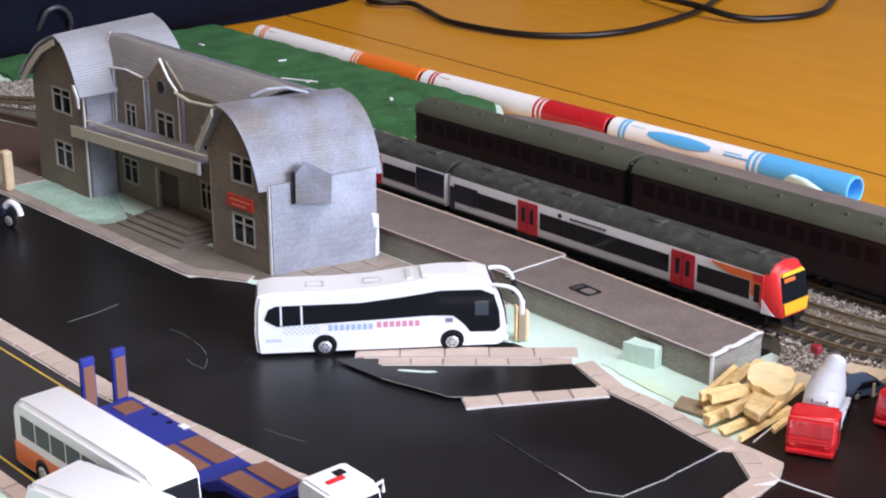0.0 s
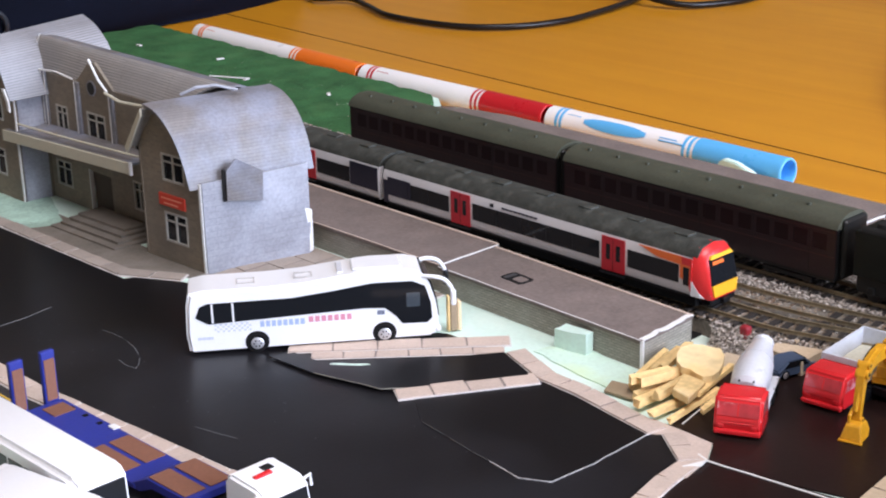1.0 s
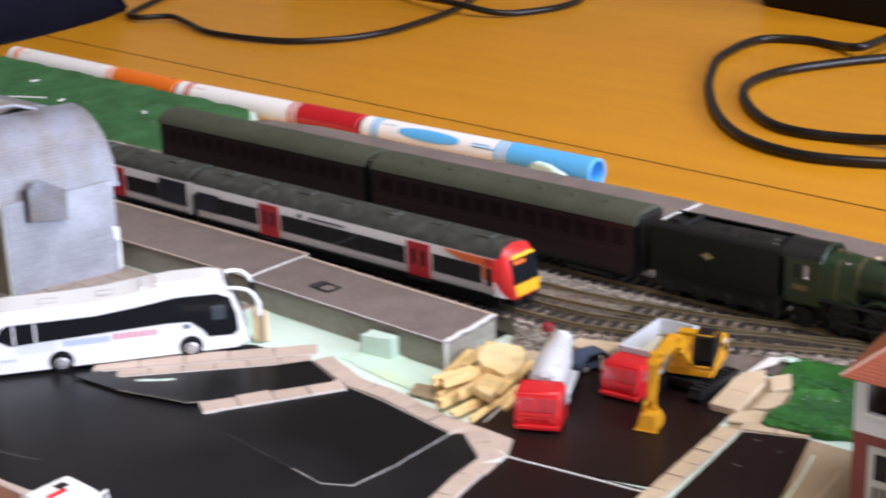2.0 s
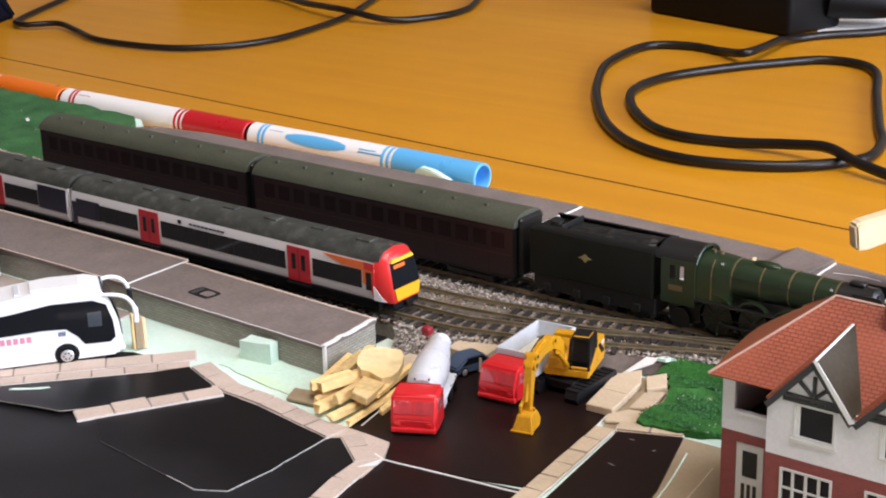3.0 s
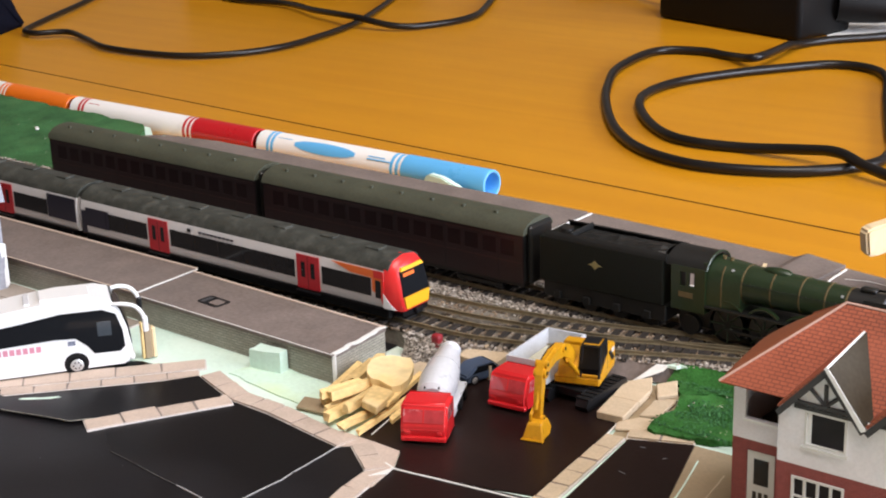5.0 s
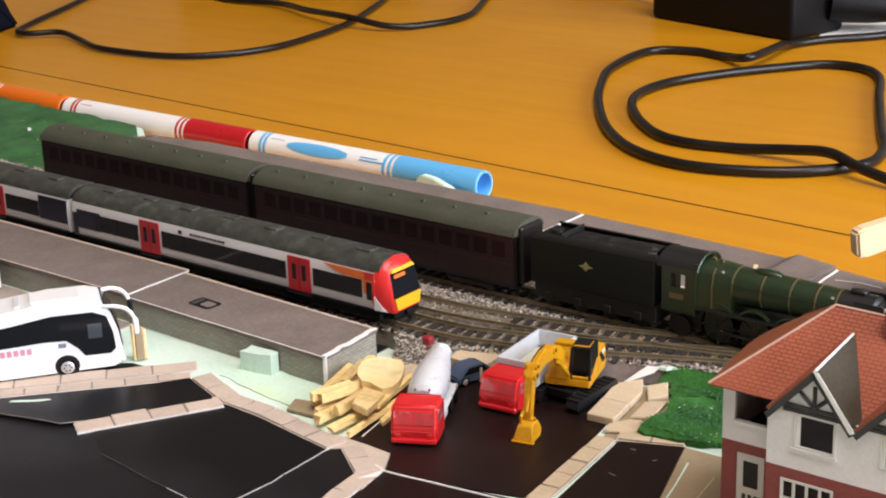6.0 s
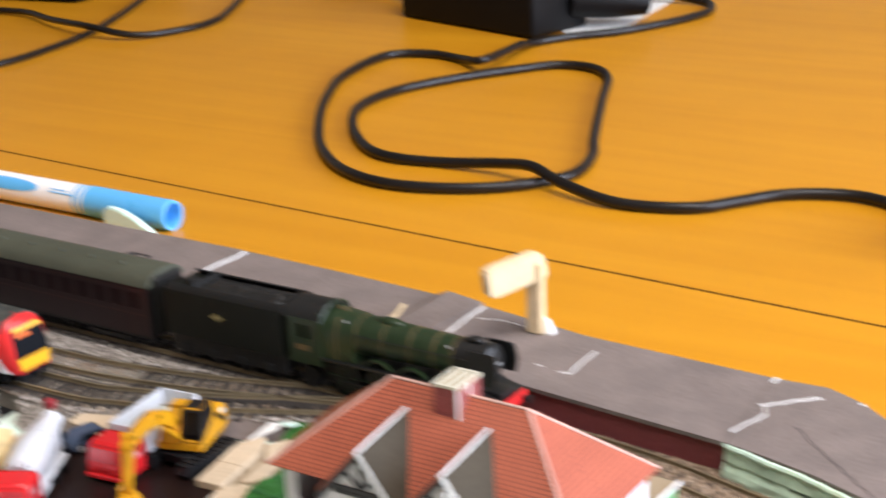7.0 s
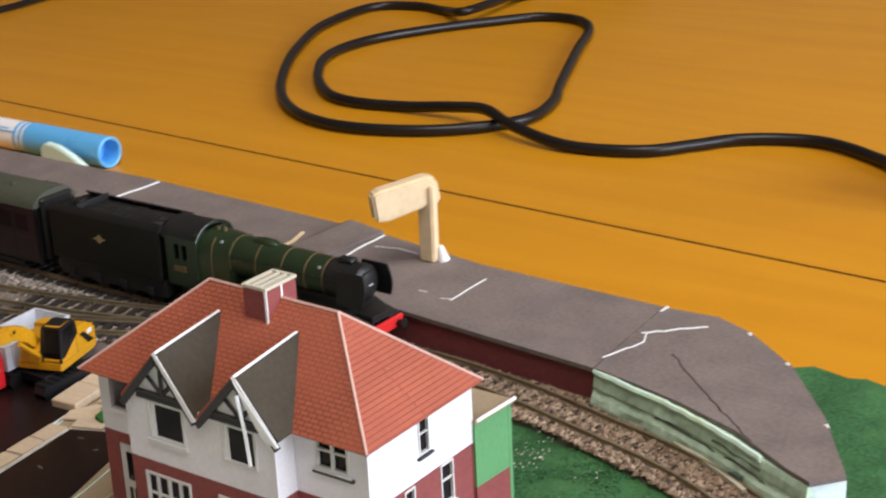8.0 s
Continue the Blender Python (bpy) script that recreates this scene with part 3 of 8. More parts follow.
def paving(name, path, width, rows, slab, z, h, seed, m=M_SLAB, label="pale brown card paving slabs", jitter=0.25, gap=0.6, joints=True):
    """Slabs in rows along a path; width across to the left of the path."""
    r = random.Random(seed)
    a0 = path[0]
    t = thing(name, (a0[0], a0[1], 0), label=label, category="pavement", kind="structure")
    for (x0, y0), (x1, y1) in zip(path, path[1:]):
        L = math.hypot(x1 - x0, y1 - y0)
        u = Vector(((x1 - x0) / L, (y1 - y0) / L))
        v = Vector((-u.y, u.x))
        n = max(1, round(L / slab))
        bed = [(x0, y0), (x1, y1), (x1 + v.x * width, y1 + v.y * width), (x0 + v.x * width, y0 + v.y * width)]
        part("bedding", prism(B(), bed, 0.05, z), M_GROUT, t)
        for row in range(rows):
            w0, w1 = width * row / rows, width * (row + 1) / rows
            off = 0.5 * (row % 2)
            for k in range(-1 if off else 0, n):
                s0, s1 = max(0, (k + off) / n) * L, min(1, (k + 1 + off) / n) * L
                if s1 - s0 < 1:
                    continue
                q = [(s0 + gap / 2, w0 + gap / 2), (s1 - gap / 2, w0 + gap / 2), (s1 - gap / 2, w1 - gap / 2), (s0 + gap / 2, w1 - gap / 2)]
                q = [(a + r.uniform(-jitter, jitter), b + r.uniform(-jitter, jitter) * 0.6) for a, b in q]
                pts = [(x0 + u.x * a + v.x * b, y0 + u.y * a + v.y * b) for a, b in q]
                part("slab", prism(B(), pts, z - 0.05, z + h + r.uniform(-0.12, 0.15)), m, t)
                if s1 < L - 1 and joints:
                    jt = [(s1 - 0.42, w0 + 0.5), (s1 + 0.42, w0 + 0.5), (s1 + 0.42, w1 - 0.4), (s1 - 0.42, w1 - 0.4)]
                    part("joint", prism(B(), [(x0 + u.x * a + v.x * b, y0 + u.y * a + v.y * b) for a, b in jt], z - 0.04, z + h * 0.8), M_JOINT, t)
    return t


paving("pavement", [(-420, -106.5), (-195, -102.8), (-172, -90)], 7, 1, 12, 0.6, 0.45, 11, m=M_SLABD, gap=0.9, joints=False, label="narrow pale paving along the station front")
single("forecourt_card", prism(B(), [(-283, -99.4), (-195, -95.8), (-172, -84.5), (-168, -76.2), (-172.4, -78.5), (-208.3, -80.4), (-212, -77.2), (-276, -79), (-290, -92)], 0.05, 0.4), M_STEPS, "dull brown-grey card in front of the station", "forecourt card", kind="structure")
# darker foam sheet: stains and the shade before the wing share one colour
single("foam_sheet", rough_patch([(-340, -98.5), (-268, -96.6), (-262, -84), (-300, -69), (-301, -80.5), (-339, -80.6)], 0.04, 0.5, 37, jag=0.5, bumpy=0.15, dens=6), mat("stained_foam", (0.36, 0.52, 0.43), 0.9, var=0.3, fine=600, coarse=60, bump=0.3, stain=(0.20, 0.27, 0.20), stain_amount=0.5), "stained mint foam before the station wing, shade in its colour", "foam sheet", kind="structure")
paving("pavement", [(-430, -98.9), (-338, -98.4)], 17, 2, 12, 0.6, 0.45, 23, m=M_SLABD, label="pale paving beside the station wing")
paving("pavement", [(-169, -80), (-92, -80)], 46, 4, 13, 0.6, 0.4, 19, m=M_SLABD, label="pale paving between station end and platform")
paving("pavement", [(-430, -182.0), (-128, -181.2), (-26, -172.6)], 8.5, 1, 11.5, 0.6, 0.5, 12, gap=1.0, joints=False, label="pale paving strip between forecourt and main road")
paving("pavement", [(-81.5, -102.5), (-40, -56.5)], 5.2, 1, 10.5, 0.62, 0.45, 13, label="inner row of pale paving slabs under the coach")
paving("pavement", [(-91, -104.5), (-43.2, -50.4)], 7.6, 1, 13.2, 0.64, 0.5, 33, label="outer row of pale paving slabs under the coach")

single("foam_sliver", rough_patch([(-73.5, -101.4), (-70.4, -100.2), (-65.8, -96), (-63.6, -92.8), (-65, -92.6), (-68.6, -96.2), (-73.5, -99.8)], 0.62, 1.2, 35, jag=0.3, step=3, bumpy=0.2), M_FOAM, "thin torn sliver of mint foam at the slabs", "foam sliver", kind="structure")
card("road", [(-88.5, -103.5), (-80.9, -102.9), (-72.6, -101.9), (-65, -95.8), (-56.9, -83), (-39.9, -57.2), (-22.4, -64.4), (-43, -98), (-47.5, -103.2), (-71.7, -109.6), (-92, -111)], 1.12, 1.45, M_CARD, "strip of scuffed black card lying over the slabs")
paper_edge([((-47.2, -103), (-71.7, -109.5)), ((-42.6, -97.6), (-47.2, -103))], 0.2, 1.52, "thin grey torn edge of the black strip", 41, M_GREYW)
paving("pavement", [(-38.2, -104), (-15.5, -66)], 8, 1, 11.5, 1.0, 0.4, 14, label="pale paving strip of the traffic island")
paving("pavement", [(-40, -56.5), (-19, -64), (-2, -64.9), (30, -70.3)], 7.0, 1, 10.5, 0.7, 0.5, 15, label="pale kerb slabs beside the forecourt")
paving("pavement", [(32.6, -67.4), (46.4, -77.4), (47.6, -87.8), (50.4, -100), (60, -138)], 6.4, 1, 9, 0.7, 0.5, 16, label="pale kerb slabs between forecourt and brown lane")
paving("pavement", [(101.5, -80), (94.6, -19.4), (113, -12.4)], 6, 1, 8.5, 0.7, 0.6, 17, m=M_SLABP, label="tan paving round the garden plot")
single("tan_base", prism(B(), [(78, -12.5), (88.4, -12.6), (90, -19), (98.5, -20), (99, 10), (88, 24), (75, 12)], 0.1, 0.46), M_TAN, "tan card base under the flat blocks", "base card", kind="structure")
single("tan_base", prism(B(), [(126, -112), (140, -112), (141, -11), (112, -12), (106, -40)], 0.12, 0.42), M_TAN, "tan card path between garden plot and house", "base card", kind="structure")
paving("pavement", [(-572, -232), (60, -231)], 5.5, 1, 11, 0.6, 0.6, 21, label="pale paving on the outer side of the main road")

# ---- track bed, tracks, ballast ----
ZB, ZS, ZR = 5.6, 6.6, 7.9     # ballast bed, sleeper top, rail top
MAIN = spline([(-480, -8, 0), (-420, 24, 0), (-340, 44, 0), (-240, 49, 0), (-120, 49.5, 0), (0, 49.5, 0), (90, 50, 0), (150, 51.5, 0), (185, 48.5, 0), (216, 41.5, 0), (252, 31, 0), (285, 12, 0), (315, -14, 0), (352, -62, 0), (380, -130, 0)], 12)
NEAR = spline([(-480, -52, 0), (-420, -14, 0), (-340, 5, 0), (-240, 9, 0), (-120, 9, 0), (0, 9, 0), (30, 13, 0), (62, 24, 0), (92, 37, 0), (120, 46, 0), (140, 50.5, 0)], 12)
LOOP = spline([(-18, 24.2, 0), (10, 25.5, 0), (45, 31.5, 0), (80, 41, 0), (104, 47.5, 0)], 12)


def along(path):
    out, s = [], 0.0
    for a, b in zip(path, path[1:]):
        out.append((s, a, b))
        s += (b - a).length
    return out, s


def at_length(segs, s):
    for s0, a, b in reversed(segs):
        if s >= s0 - 1e-9:
            d = (b - a)
            return a + d.normalized() * (s - s0), d.normalized()


BED_FRONT = spline([(-500, -75, 0), (-440, -38, 0), (-350, -2, 0), (-205, 1.2, 0), (-60, 1.2, 0), (-5, 0.6, 0), (4, -5, 0), (30, 3, 0), (50, 11, 0), (72, 19, 0), (104, 28.5, 0), (150, 33, 0), (190, 37.5, 0), (222, 31, 0), (258, 18, 0), (300, -14, 0), (345, -76, 0), (372, -140, 0)], 10)
BED_BACK = spline([(-500, 6, 0), (-430, 38, 0), (-345, 60, 0), (-240, 66, 0), (-60, 66, 0), (-5, 66, 0), (8, 66, 0), (30, 66, 0), (50, 66, 0), (72, 66, 0), (104, 65, 0), (150, 62, 0), (200, 60, 0), (238, 50, 0), (280, 34, 0), (325, -2, 0), (370, -60, 0), (398, -134, 0)], 10)


def slope_of(x):
    """How far the gravel runs out at the foot of the bed."""
    return 1.2 + 4.3 * max(0.0, min(1.0, (x - 1) / 8, (46 - x) / 10))


bm = B()
rows = []
for a, b in zip(BED_FRONT, BED_BACK):
    row = [Vector((a.x, a.y - slope_of(a.x), 0.05))] + [a.lerp(b, k / 9) for k in range(10)] + [Vector((b.x, b.y + 1.0, 0.05))]
    rows.append([bm.verts.new((p.x, p.y, p.z if k in (0, 11) else ZB + 0.4 * noise.noise(p * 0.15) - (0.5 if k in (1, 10) else 0))) for k, p in enumerate(row)])
for ra, rb in zip(rows, rows[1:]):
    for k in range(11):
        bm.faces.new((ra[k], rb[k], rb[k + 1], ra[k + 1]))
bmesh.ops.recalc_face_normals(bm, faces=bm.faces)
single("track_bed", bm, M_BED, "dark gravel bed raised under the railway tracks", "track bed", kind="structure", smooth=40)


def rail_sweep(bm, path, off):
    prof = [(-0.45, 0), (0.45, 0), (0.45, 0.25), (0.2, 0.35), (0.2, 0.8), (0.36, 0.9), (0.36, 1.3), (-0.36, 1.3), (-0.36, 0.9), (-0.2, 0.8), (-0.2, 0.35), (-0.45, 0.25)]
    rings = []
    for i, p in enumerate(path):
        d = (path[min(i + 1, len(path) - 1)] - path[max(i - 1, 0)]).normalized()
        n = Vector((-d.y, d.x, 0))
        rings.append([bm.verts.new((p.x + n.x * (off + a), p.y + n.y * (off + a), ZS + b)) for a, b in prof])
    for a, b in zip(rings, rings[1:]):
        for k in range(len(prof)):
            j = (k + 1) % len(prof)
            bm.faces.new((a[k], a[j], b[j], b[k]))
    bmesh.ops.recalc_face_normals(bm, faces=bm.faces)
    return bm


SLEEPER_MESH = mesh_of("sleeper", box(B(), -0.95, 0.95, -8.4, 8.4, 0, 1.5), M_SLEEPER)


def track(path, label, pitch=4.6, skip=None):
    mid = path[len(path) // 2]
    t = thing("track", (mid.x, mid.y, ZS - 1.5), label=label, category="railway track", group="railway tracks")
    for off in (-4.75, 4.75):
        part("rail", rail_sweep(B(), path, off), M_RAIL, t, "tarnished nickel rail")
    segs, L = along(path)
    for k in range(int(L / pitch)):
        p, d = at_length(segs, (k + 0.5) * pitch)
        if skip and skip(p):
            continue
        ob = new("sleeper", SLEEPER_MESH)
        ob.parent = t
        ob.matrix_basis = Matrix.Translation(((p.x - mid.x) * MM, (p.y - mid.y) * MM, 0)) @ Matrix.Rotation(math.atan2(d.y, d.x), 4, "Z")
    return t


track(MAIN, "dark model railway track curving past the far platform")
track(NEAR, "dark model railway track beside the near platform")
track(LOOP, "dark model railway turnout between the two lines", skip=lambda p: p.x > 88 or p.x < 22)


def stones(name, spots, label, m, r0, r1, seed):
    """Gravel: many small faceted stones as one mesh."""
    rng = np.random.default_rng(seed)
    base = np.array([(1, 0, 0), (-1, 0, 0), (0, 1, 0), (0, -1, 0), (0, 0, 1), (0, 0, -1)], float)
    tri = np.array([(0, 2, 4), (2, 1, 4), (1, 3, 4), (3, 0, 4), (2, 0, 5), (1, 2, 5), (3, 1, 5), (0, 3, 5)])
    n = len(spots)
    v = base[None] * rng.uniform(0.6, 1.25, (n, 6, 1)) + rng.normal(0, 0.18, (n, 6, 3))
    ang = rng.uniform(0, math.tau, n)
    c, s = np.cos(ang)[:, None], np.sin(ang)[:, None]
    v = np.stack([v[..., 0] * c - v[..., 1] * s, v[..., 0] * s + v[..., 1] * c, v[..., 2] * 0.75], -1) * rng.uniform(r0, r1, (n, 1, 1))
    v += np.array(spots)[:, None]
    f = (tri[None] + 6 * np.arange(n)[:, None, None]).reshape(-1, 3)
    me = bpy.data.meshes.new(name)
    me.from_pydata((v.reshape(-1, 3) * MM).tolist(), [], f.tolist())
    me.materials.append(m)
    return tagged(new(name, me), label, "gravel", kind="stuff")


def stone_mat(name, c0, c1, c2):
    m = mat(name, (1, 1, 1), 0.9, var=0.25, fine=900, coarse=25, bump=0.3)
    nd, ln = m.node_tree.nodes, m.node_tree.links
    geo, cr = nd.new("ShaderNodeNewGeometry"), nd.new("ShaderNodeValToRGB")
    cr.color_ramp.elements[0].color, cr.color_ramp.elements[1].color = (*c0, 1), (*c2, 1)
    e = cr.color_ramp.elements.new(0.5)
    e.color = (*c1, 1)
    ln.new(geo.outputs["Random Per Island"], cr.inputs[0])
    ln.new(cr.outputs[0], nd["Principled BSDF"].inputs["Base Color"].links[0].from_node.inputs[6])
    return m


M_STONES = stone_mat("gravel_stone", (0.085, 0.068, 0.055), (0.29, 0.25, 0.21), (0.57, 0.51, 0.45))
M_STONEB = stone_mat("brown_gravel", (0.10, 0.065, 0.04), (0.26, 0.18, 0.115), (0.42, 0.32, 0.23))


grey, tan, brown, r = [], [], [], random.Random(41)
main_x, main_y = [q.x for q in MAIN], [q.y for q in MAIN]
near_x, near_y = [q.x for q in NEAR], [q.y for q in NEAR]
loop_x, loop_y = [q.x for q in LOOP], [q.y for q in LOOP]


def on_points(p):
    """Whether a spot lies between the sleepers of the near line or the turnout."""
    return abs(p.y - float(np.interp(p.x, near_x, near_y))) < 8.8 or (-18 < p.x < 104 and abs(p.y - float(np.interp(p.x, loop_x, loop_y))) < 8.8)


while len(grey) + len(tan) + len(brown) < 118000:
    k = r.randrange(len(BED_FRONT) - 1)
    a, b = BED_FRONT[k].lerp(BED_FRONT[k + 1], (f := r.random())), BED_BACK[k].lerp(BED_BACK[k + 1], f)
    if (BED_FRONT[k + 1] - BED_FRONT[k]).length < r.uniform(0, 16):
        continue
    if 2 < a.x < 44 and r.random() < 0.3:
        u = r.random() ** 1.3 * 1.15
        grey.append((a.x, a.y - u * slope_of(a.x), max(0.5, ZB * (1 - u)) + r.uniform(0.0, 0.5)))
        continue
    p = a.lerp(b, r.uniform(-0.01, 1.01))
    # thin patches where the bed shows through
    if p.x < 150 and noise.noise(Vector((p.x * 0.05, p.y * 0.09, 3.0))) > 0.28 and r.random() < 0.7:
        continue
    if p.x > r.gauss(178, 16):
        tan.append((p.x, p.y, ZB + r.uniform(0.0, 0.9)))
    elif on_points(p):
        if r.random() < 0.55:
            (brown if r.random() < 0.7 else grey).append((p.x, p.y, ZB + r.uniform(-0.3, 0.35)))
    else:
        grey.append((p.x, p.y, ZB + r.uniform(-0.3, 0.3)) if abs(p.y - float(np.interp(p.x, main_x, main_y))) < 9 else (p.x, p.y, ZB + r.uniform(0.3, 1.2)))
stones("ballast", grey, "grey and brown model ballast stones between sleepers", M_STONES, 0.32, 0.68, 42)
stones("ballast", brown, "dirty brown gravel between the turnout sleepers", M_STONEB, 0.3, 0.6, 44)
stones("ballast", tan, "brown model ballast stones glued along the curve", M_STONEB, 0.5, 1.1, 43)


# black strip added on the gap's floor to stand in for its deep shade
single("dark_card", prism(B(), [(-330, -2.0), (-5, -8.6), (-5, -0.6), (-60, 0.0), (-330, 0.0)], 0.1, 0.4), M_CARD, "black strip standing for the shade in the platform gap", "card strip", kind="structure")


# ---- platforms ----
def deck_piece(t, pts, z0, z1, label="grey tarmac-printed card top"):
    return part("deck", prism(B(), pts, z0, z1), M_DECK, t, label)


# near platform: two pieces with a seam at -96
t = thing("station_platform", (-150, -18, 0), label="low grey-topped card platform with brick-printed sides beside the red and white train", category="platform", kind="structure")
deck_piece(t, [(-330, -32.5), (-96.3, -32.5), (-96.3, -2.6), (-330, -1.5)], 9.0, 10.2)
deck_piece(t, [(-95.7, -33.4), (-1.2, -36.2), (-2.8, -8.6), (-95.7, -4.8)], 8.7, 9.9)
part("front_wall", prism(B(), [(-330, -32.0), (-95.9, -32.0), (-95.9, -29.5), (-330, -29.5)], 0, 9.0), M_GREYW, t, "grey brick-printed card wall")
part("front_wall", prism(B(), [(-95.7, -32.9), (-1.6, -35.7), (-1.6, -33), (-95.7, -30.4)], 0, 8.7), M_GREYW, t, "grey brick-printed card wall")
part("end_wall", prism(B(), [(-1.5, -35.6), (-3, -9), (-5, -9), (-3.5, -33)], 0, 8.7), M_GREYW, t, "grey brick-printed card wall")
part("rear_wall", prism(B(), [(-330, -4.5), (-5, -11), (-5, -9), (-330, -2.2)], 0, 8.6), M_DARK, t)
part("edging", strip(B(), [(-330, -1.7), (-96.4, -2.9)], 1.1, 10.2, 10.5), M_EDGE, t, "pale coping strip")
part("edging", strip(B(), [(-95.6, -5.1), (-3.4, -9.0)], 1.1, 9.9, 10.2), M_EDGE, t, "pale coping strip")
part("edging", strip(B(), ragged((-330, -32.3), (-96, -32.3), 30, 0.12, 3), 0.5, 10.2, 10.35), M_EDGE, t)
part("edging", strip(B(), ragged((-95.6, -33.2), (-1.6, -36), 14, 0.12, 4), 0.45, 9.9, 10.02), M_LINE, t)
part("edging", strip(B(), ragged((-1.9, -35.6), (-3.4, -8.8), 9, 0.45, 5), 1.7, 9.7, 10.14), M_PAPER, t, "torn white paper edge")
part("edging", strip(B(), ragged((-1.3, -35.9), (-1.5, -35.2), 3, 0.2, 15), 0.9, 0.3, 9.7), M_PAPER, t, "torn white paper corner")
part("edging", strip(B(), ragged((-96.1, -32.4), (-96.1, -3), 6, 0.2, 6), 0.7, 10.0, 10.3), M_PAPER, t, "torn white paper seam")


def hatch(t, cx, cy, z, ang):
    c, s = math.cos(radians(ang)), math.sin(radians(ang))

    def q(a, b):
        return (cx + a * c - b * s, cy + a * s + b * c)
    def rounded(x0, x1, y0, y1, r):
        return [q(cx0 + r * math.cos(radians(g)), cy0 + r * math.sin(radians(g))) for cx0, cy0, g0 in ((x1 - r, y1 - r, 0), (x0 + r, y1 - r, 90), (x0 + r, y0 + r, 180), (x1 - r, y0 + r, 270)) for g in (g0, g0 + 30, g0 + 60, g0 + 90)]
    part("hatch_print", prism(B(), rounded(-5.6, 5.4, -3.6, 3.6, 1.6), z, z + 0.06), M_MARK, t, "dark printed hatch")
    part("hatch_face", prism(B(), rounded(-0.8, 4.0, -1.9, 2.2, 0.9), z + 0.06, z + 0.12), M_DECK, t, "lighter printed middle of the hatch")
    part("hatch_face", prism(B(), rounded(-4.6, -2.6, -2.6, 2.6, 0.6), z + 0.06, z + 0.1), M_TIMBER, t)


hatch(t, -67.3, -22.8, 9.9, -5)

M_CRACK = mat("foam_crack", (0.07, 0.10, 0.075), 0.9, var=0.3)
# far platform: three straight pieces and a curved ramped end
t = thing("station_platform", (20, 90, 0), label="long grey-topped card platform with dark red brick-printed front", category="platform", kind="structure")


def slope_deck(t, rows, thick, label=""):
    return part("deck", sheet(B(), rows, thick), M_DECK, t, label)


slope_deck(t, [[(-255, 63, 9.5), (-232, 64, 13.8), (-205, 65, 16.2), (-5, 67, 16.2)], [(-268, 112, 10), (-240, 113.5, 14.5), (-205, 114, 16.2), (-5, 114, 16.2)]], 1.3)
slope_deck(t, [[(-4.6, 66, 15.8), (45, 65, 15.8), (82, 64, 15.8), (87, 63.9, 15.8), (96, 63.6, 15.8)], [(-4.6, 114.5, 15.8), (45, 112, 15.8), (83, 109.4, 15.8), (88, 109.2, 18.0), (102.5, 107.6, 17.0)]], 1.2)
slope_deck(t, [[(96.5, 64.6, 16.0), (155, 58.5, 16.1), (211.2, 53, 16.0)], [(103, 107.5, 16.0), (145, 100, 16.1), (207.5, 97.3, 16.0)]], 1.2)
part("deck", prism(B(), [(211.6, 53), (209.5, 75), (207.8, 97), (224, 97.8), (236, 92.4), (254, 78), (272, 55.8), (287, 31.8), (281.5, 25), (275, 28.2), (266, 33.8), (257, 39.4), (239, 46.2), (225, 50)], 14.9, 16.1), M_DECK, t, "curved grey card ramp end")
part("front_wall", extrude(B(), [(-250, 65.5, 3), (-250, 65.5, 9.5), (-232, 66, 12.8), (-205, 66.6, 14.9), (-4.8, 68.4, 14.9), (-4.8, 68.4, 3)], (0, 0, 0), (0, 1.6, 0)), M_REDW, t, "dark red brick-printed card wall")
part("front_wall", prism(B(), [(-4.4, 67.2), (96, 64.8), (96, 66.6), (-4.4, 69)], 3, 14.6), M_REDW, t, "dark red brick-printed card wall")
part("front_wall", prism(B(), [(97.2, 65.6), (155, 59.6), (210.8, 54), (210.8, 56), (155, 61.5), (97.2, 67.5)], 3, 14.8), M_REDW, t, "dark red brick-printed card wall")
part("rear_wall", prism(B(), [(-238, 111.5), (102, 106), (206, 95.5), (206, 97), (102, 107.3), (-238, 113)], 0, 14.6), M_FOAMD, t)
# foam wall under the curved end
curve = spline([(211.4, 53.0, 0), (225, 48.6, 0), (239, 44.4, 0), (257, 36.6, 0), (266, 31.8, 0), (281, 25.0, 0)], 9)
rows = []
for k, (z, out) in enumerate(((0.3, -2.4), (5.5, -2.0), (7.2, -1.7), (8.8, -1.3), (9.8, -0.5), (10.4, -0.2), (11.2, -0.6), (13.2, -0.3), (14.9, 0.2))):
    row = []
    for p in curve:
        e = Vector((p.x * 0.16, k * 0.8, 3.0))
        ragged_out = 0.4 * noise.noise(e) + 0.3 * noise.noise(e * 3.1)
        row.append(Vector((p.x, p.y + out + (ragged_out if 0 < k < 8 else 0.3 * ragged_out), z + (0.5 * noise.noise(e * 1.7) if 0 < k < 8 else 0))))
    rows.append(row)
part("foam_wall", sheet(B(), rows, 4), M_FOAMD, t, "roughly cut foam side of the ramp, shadow in its dull green")
part("foam_wall", prism(B(), [(281, 25.6), (287, 32), (284, 33), (278, 28)], 0, 14.9), M_FOAMW, t, "pale mint cut foam end of the ramp")
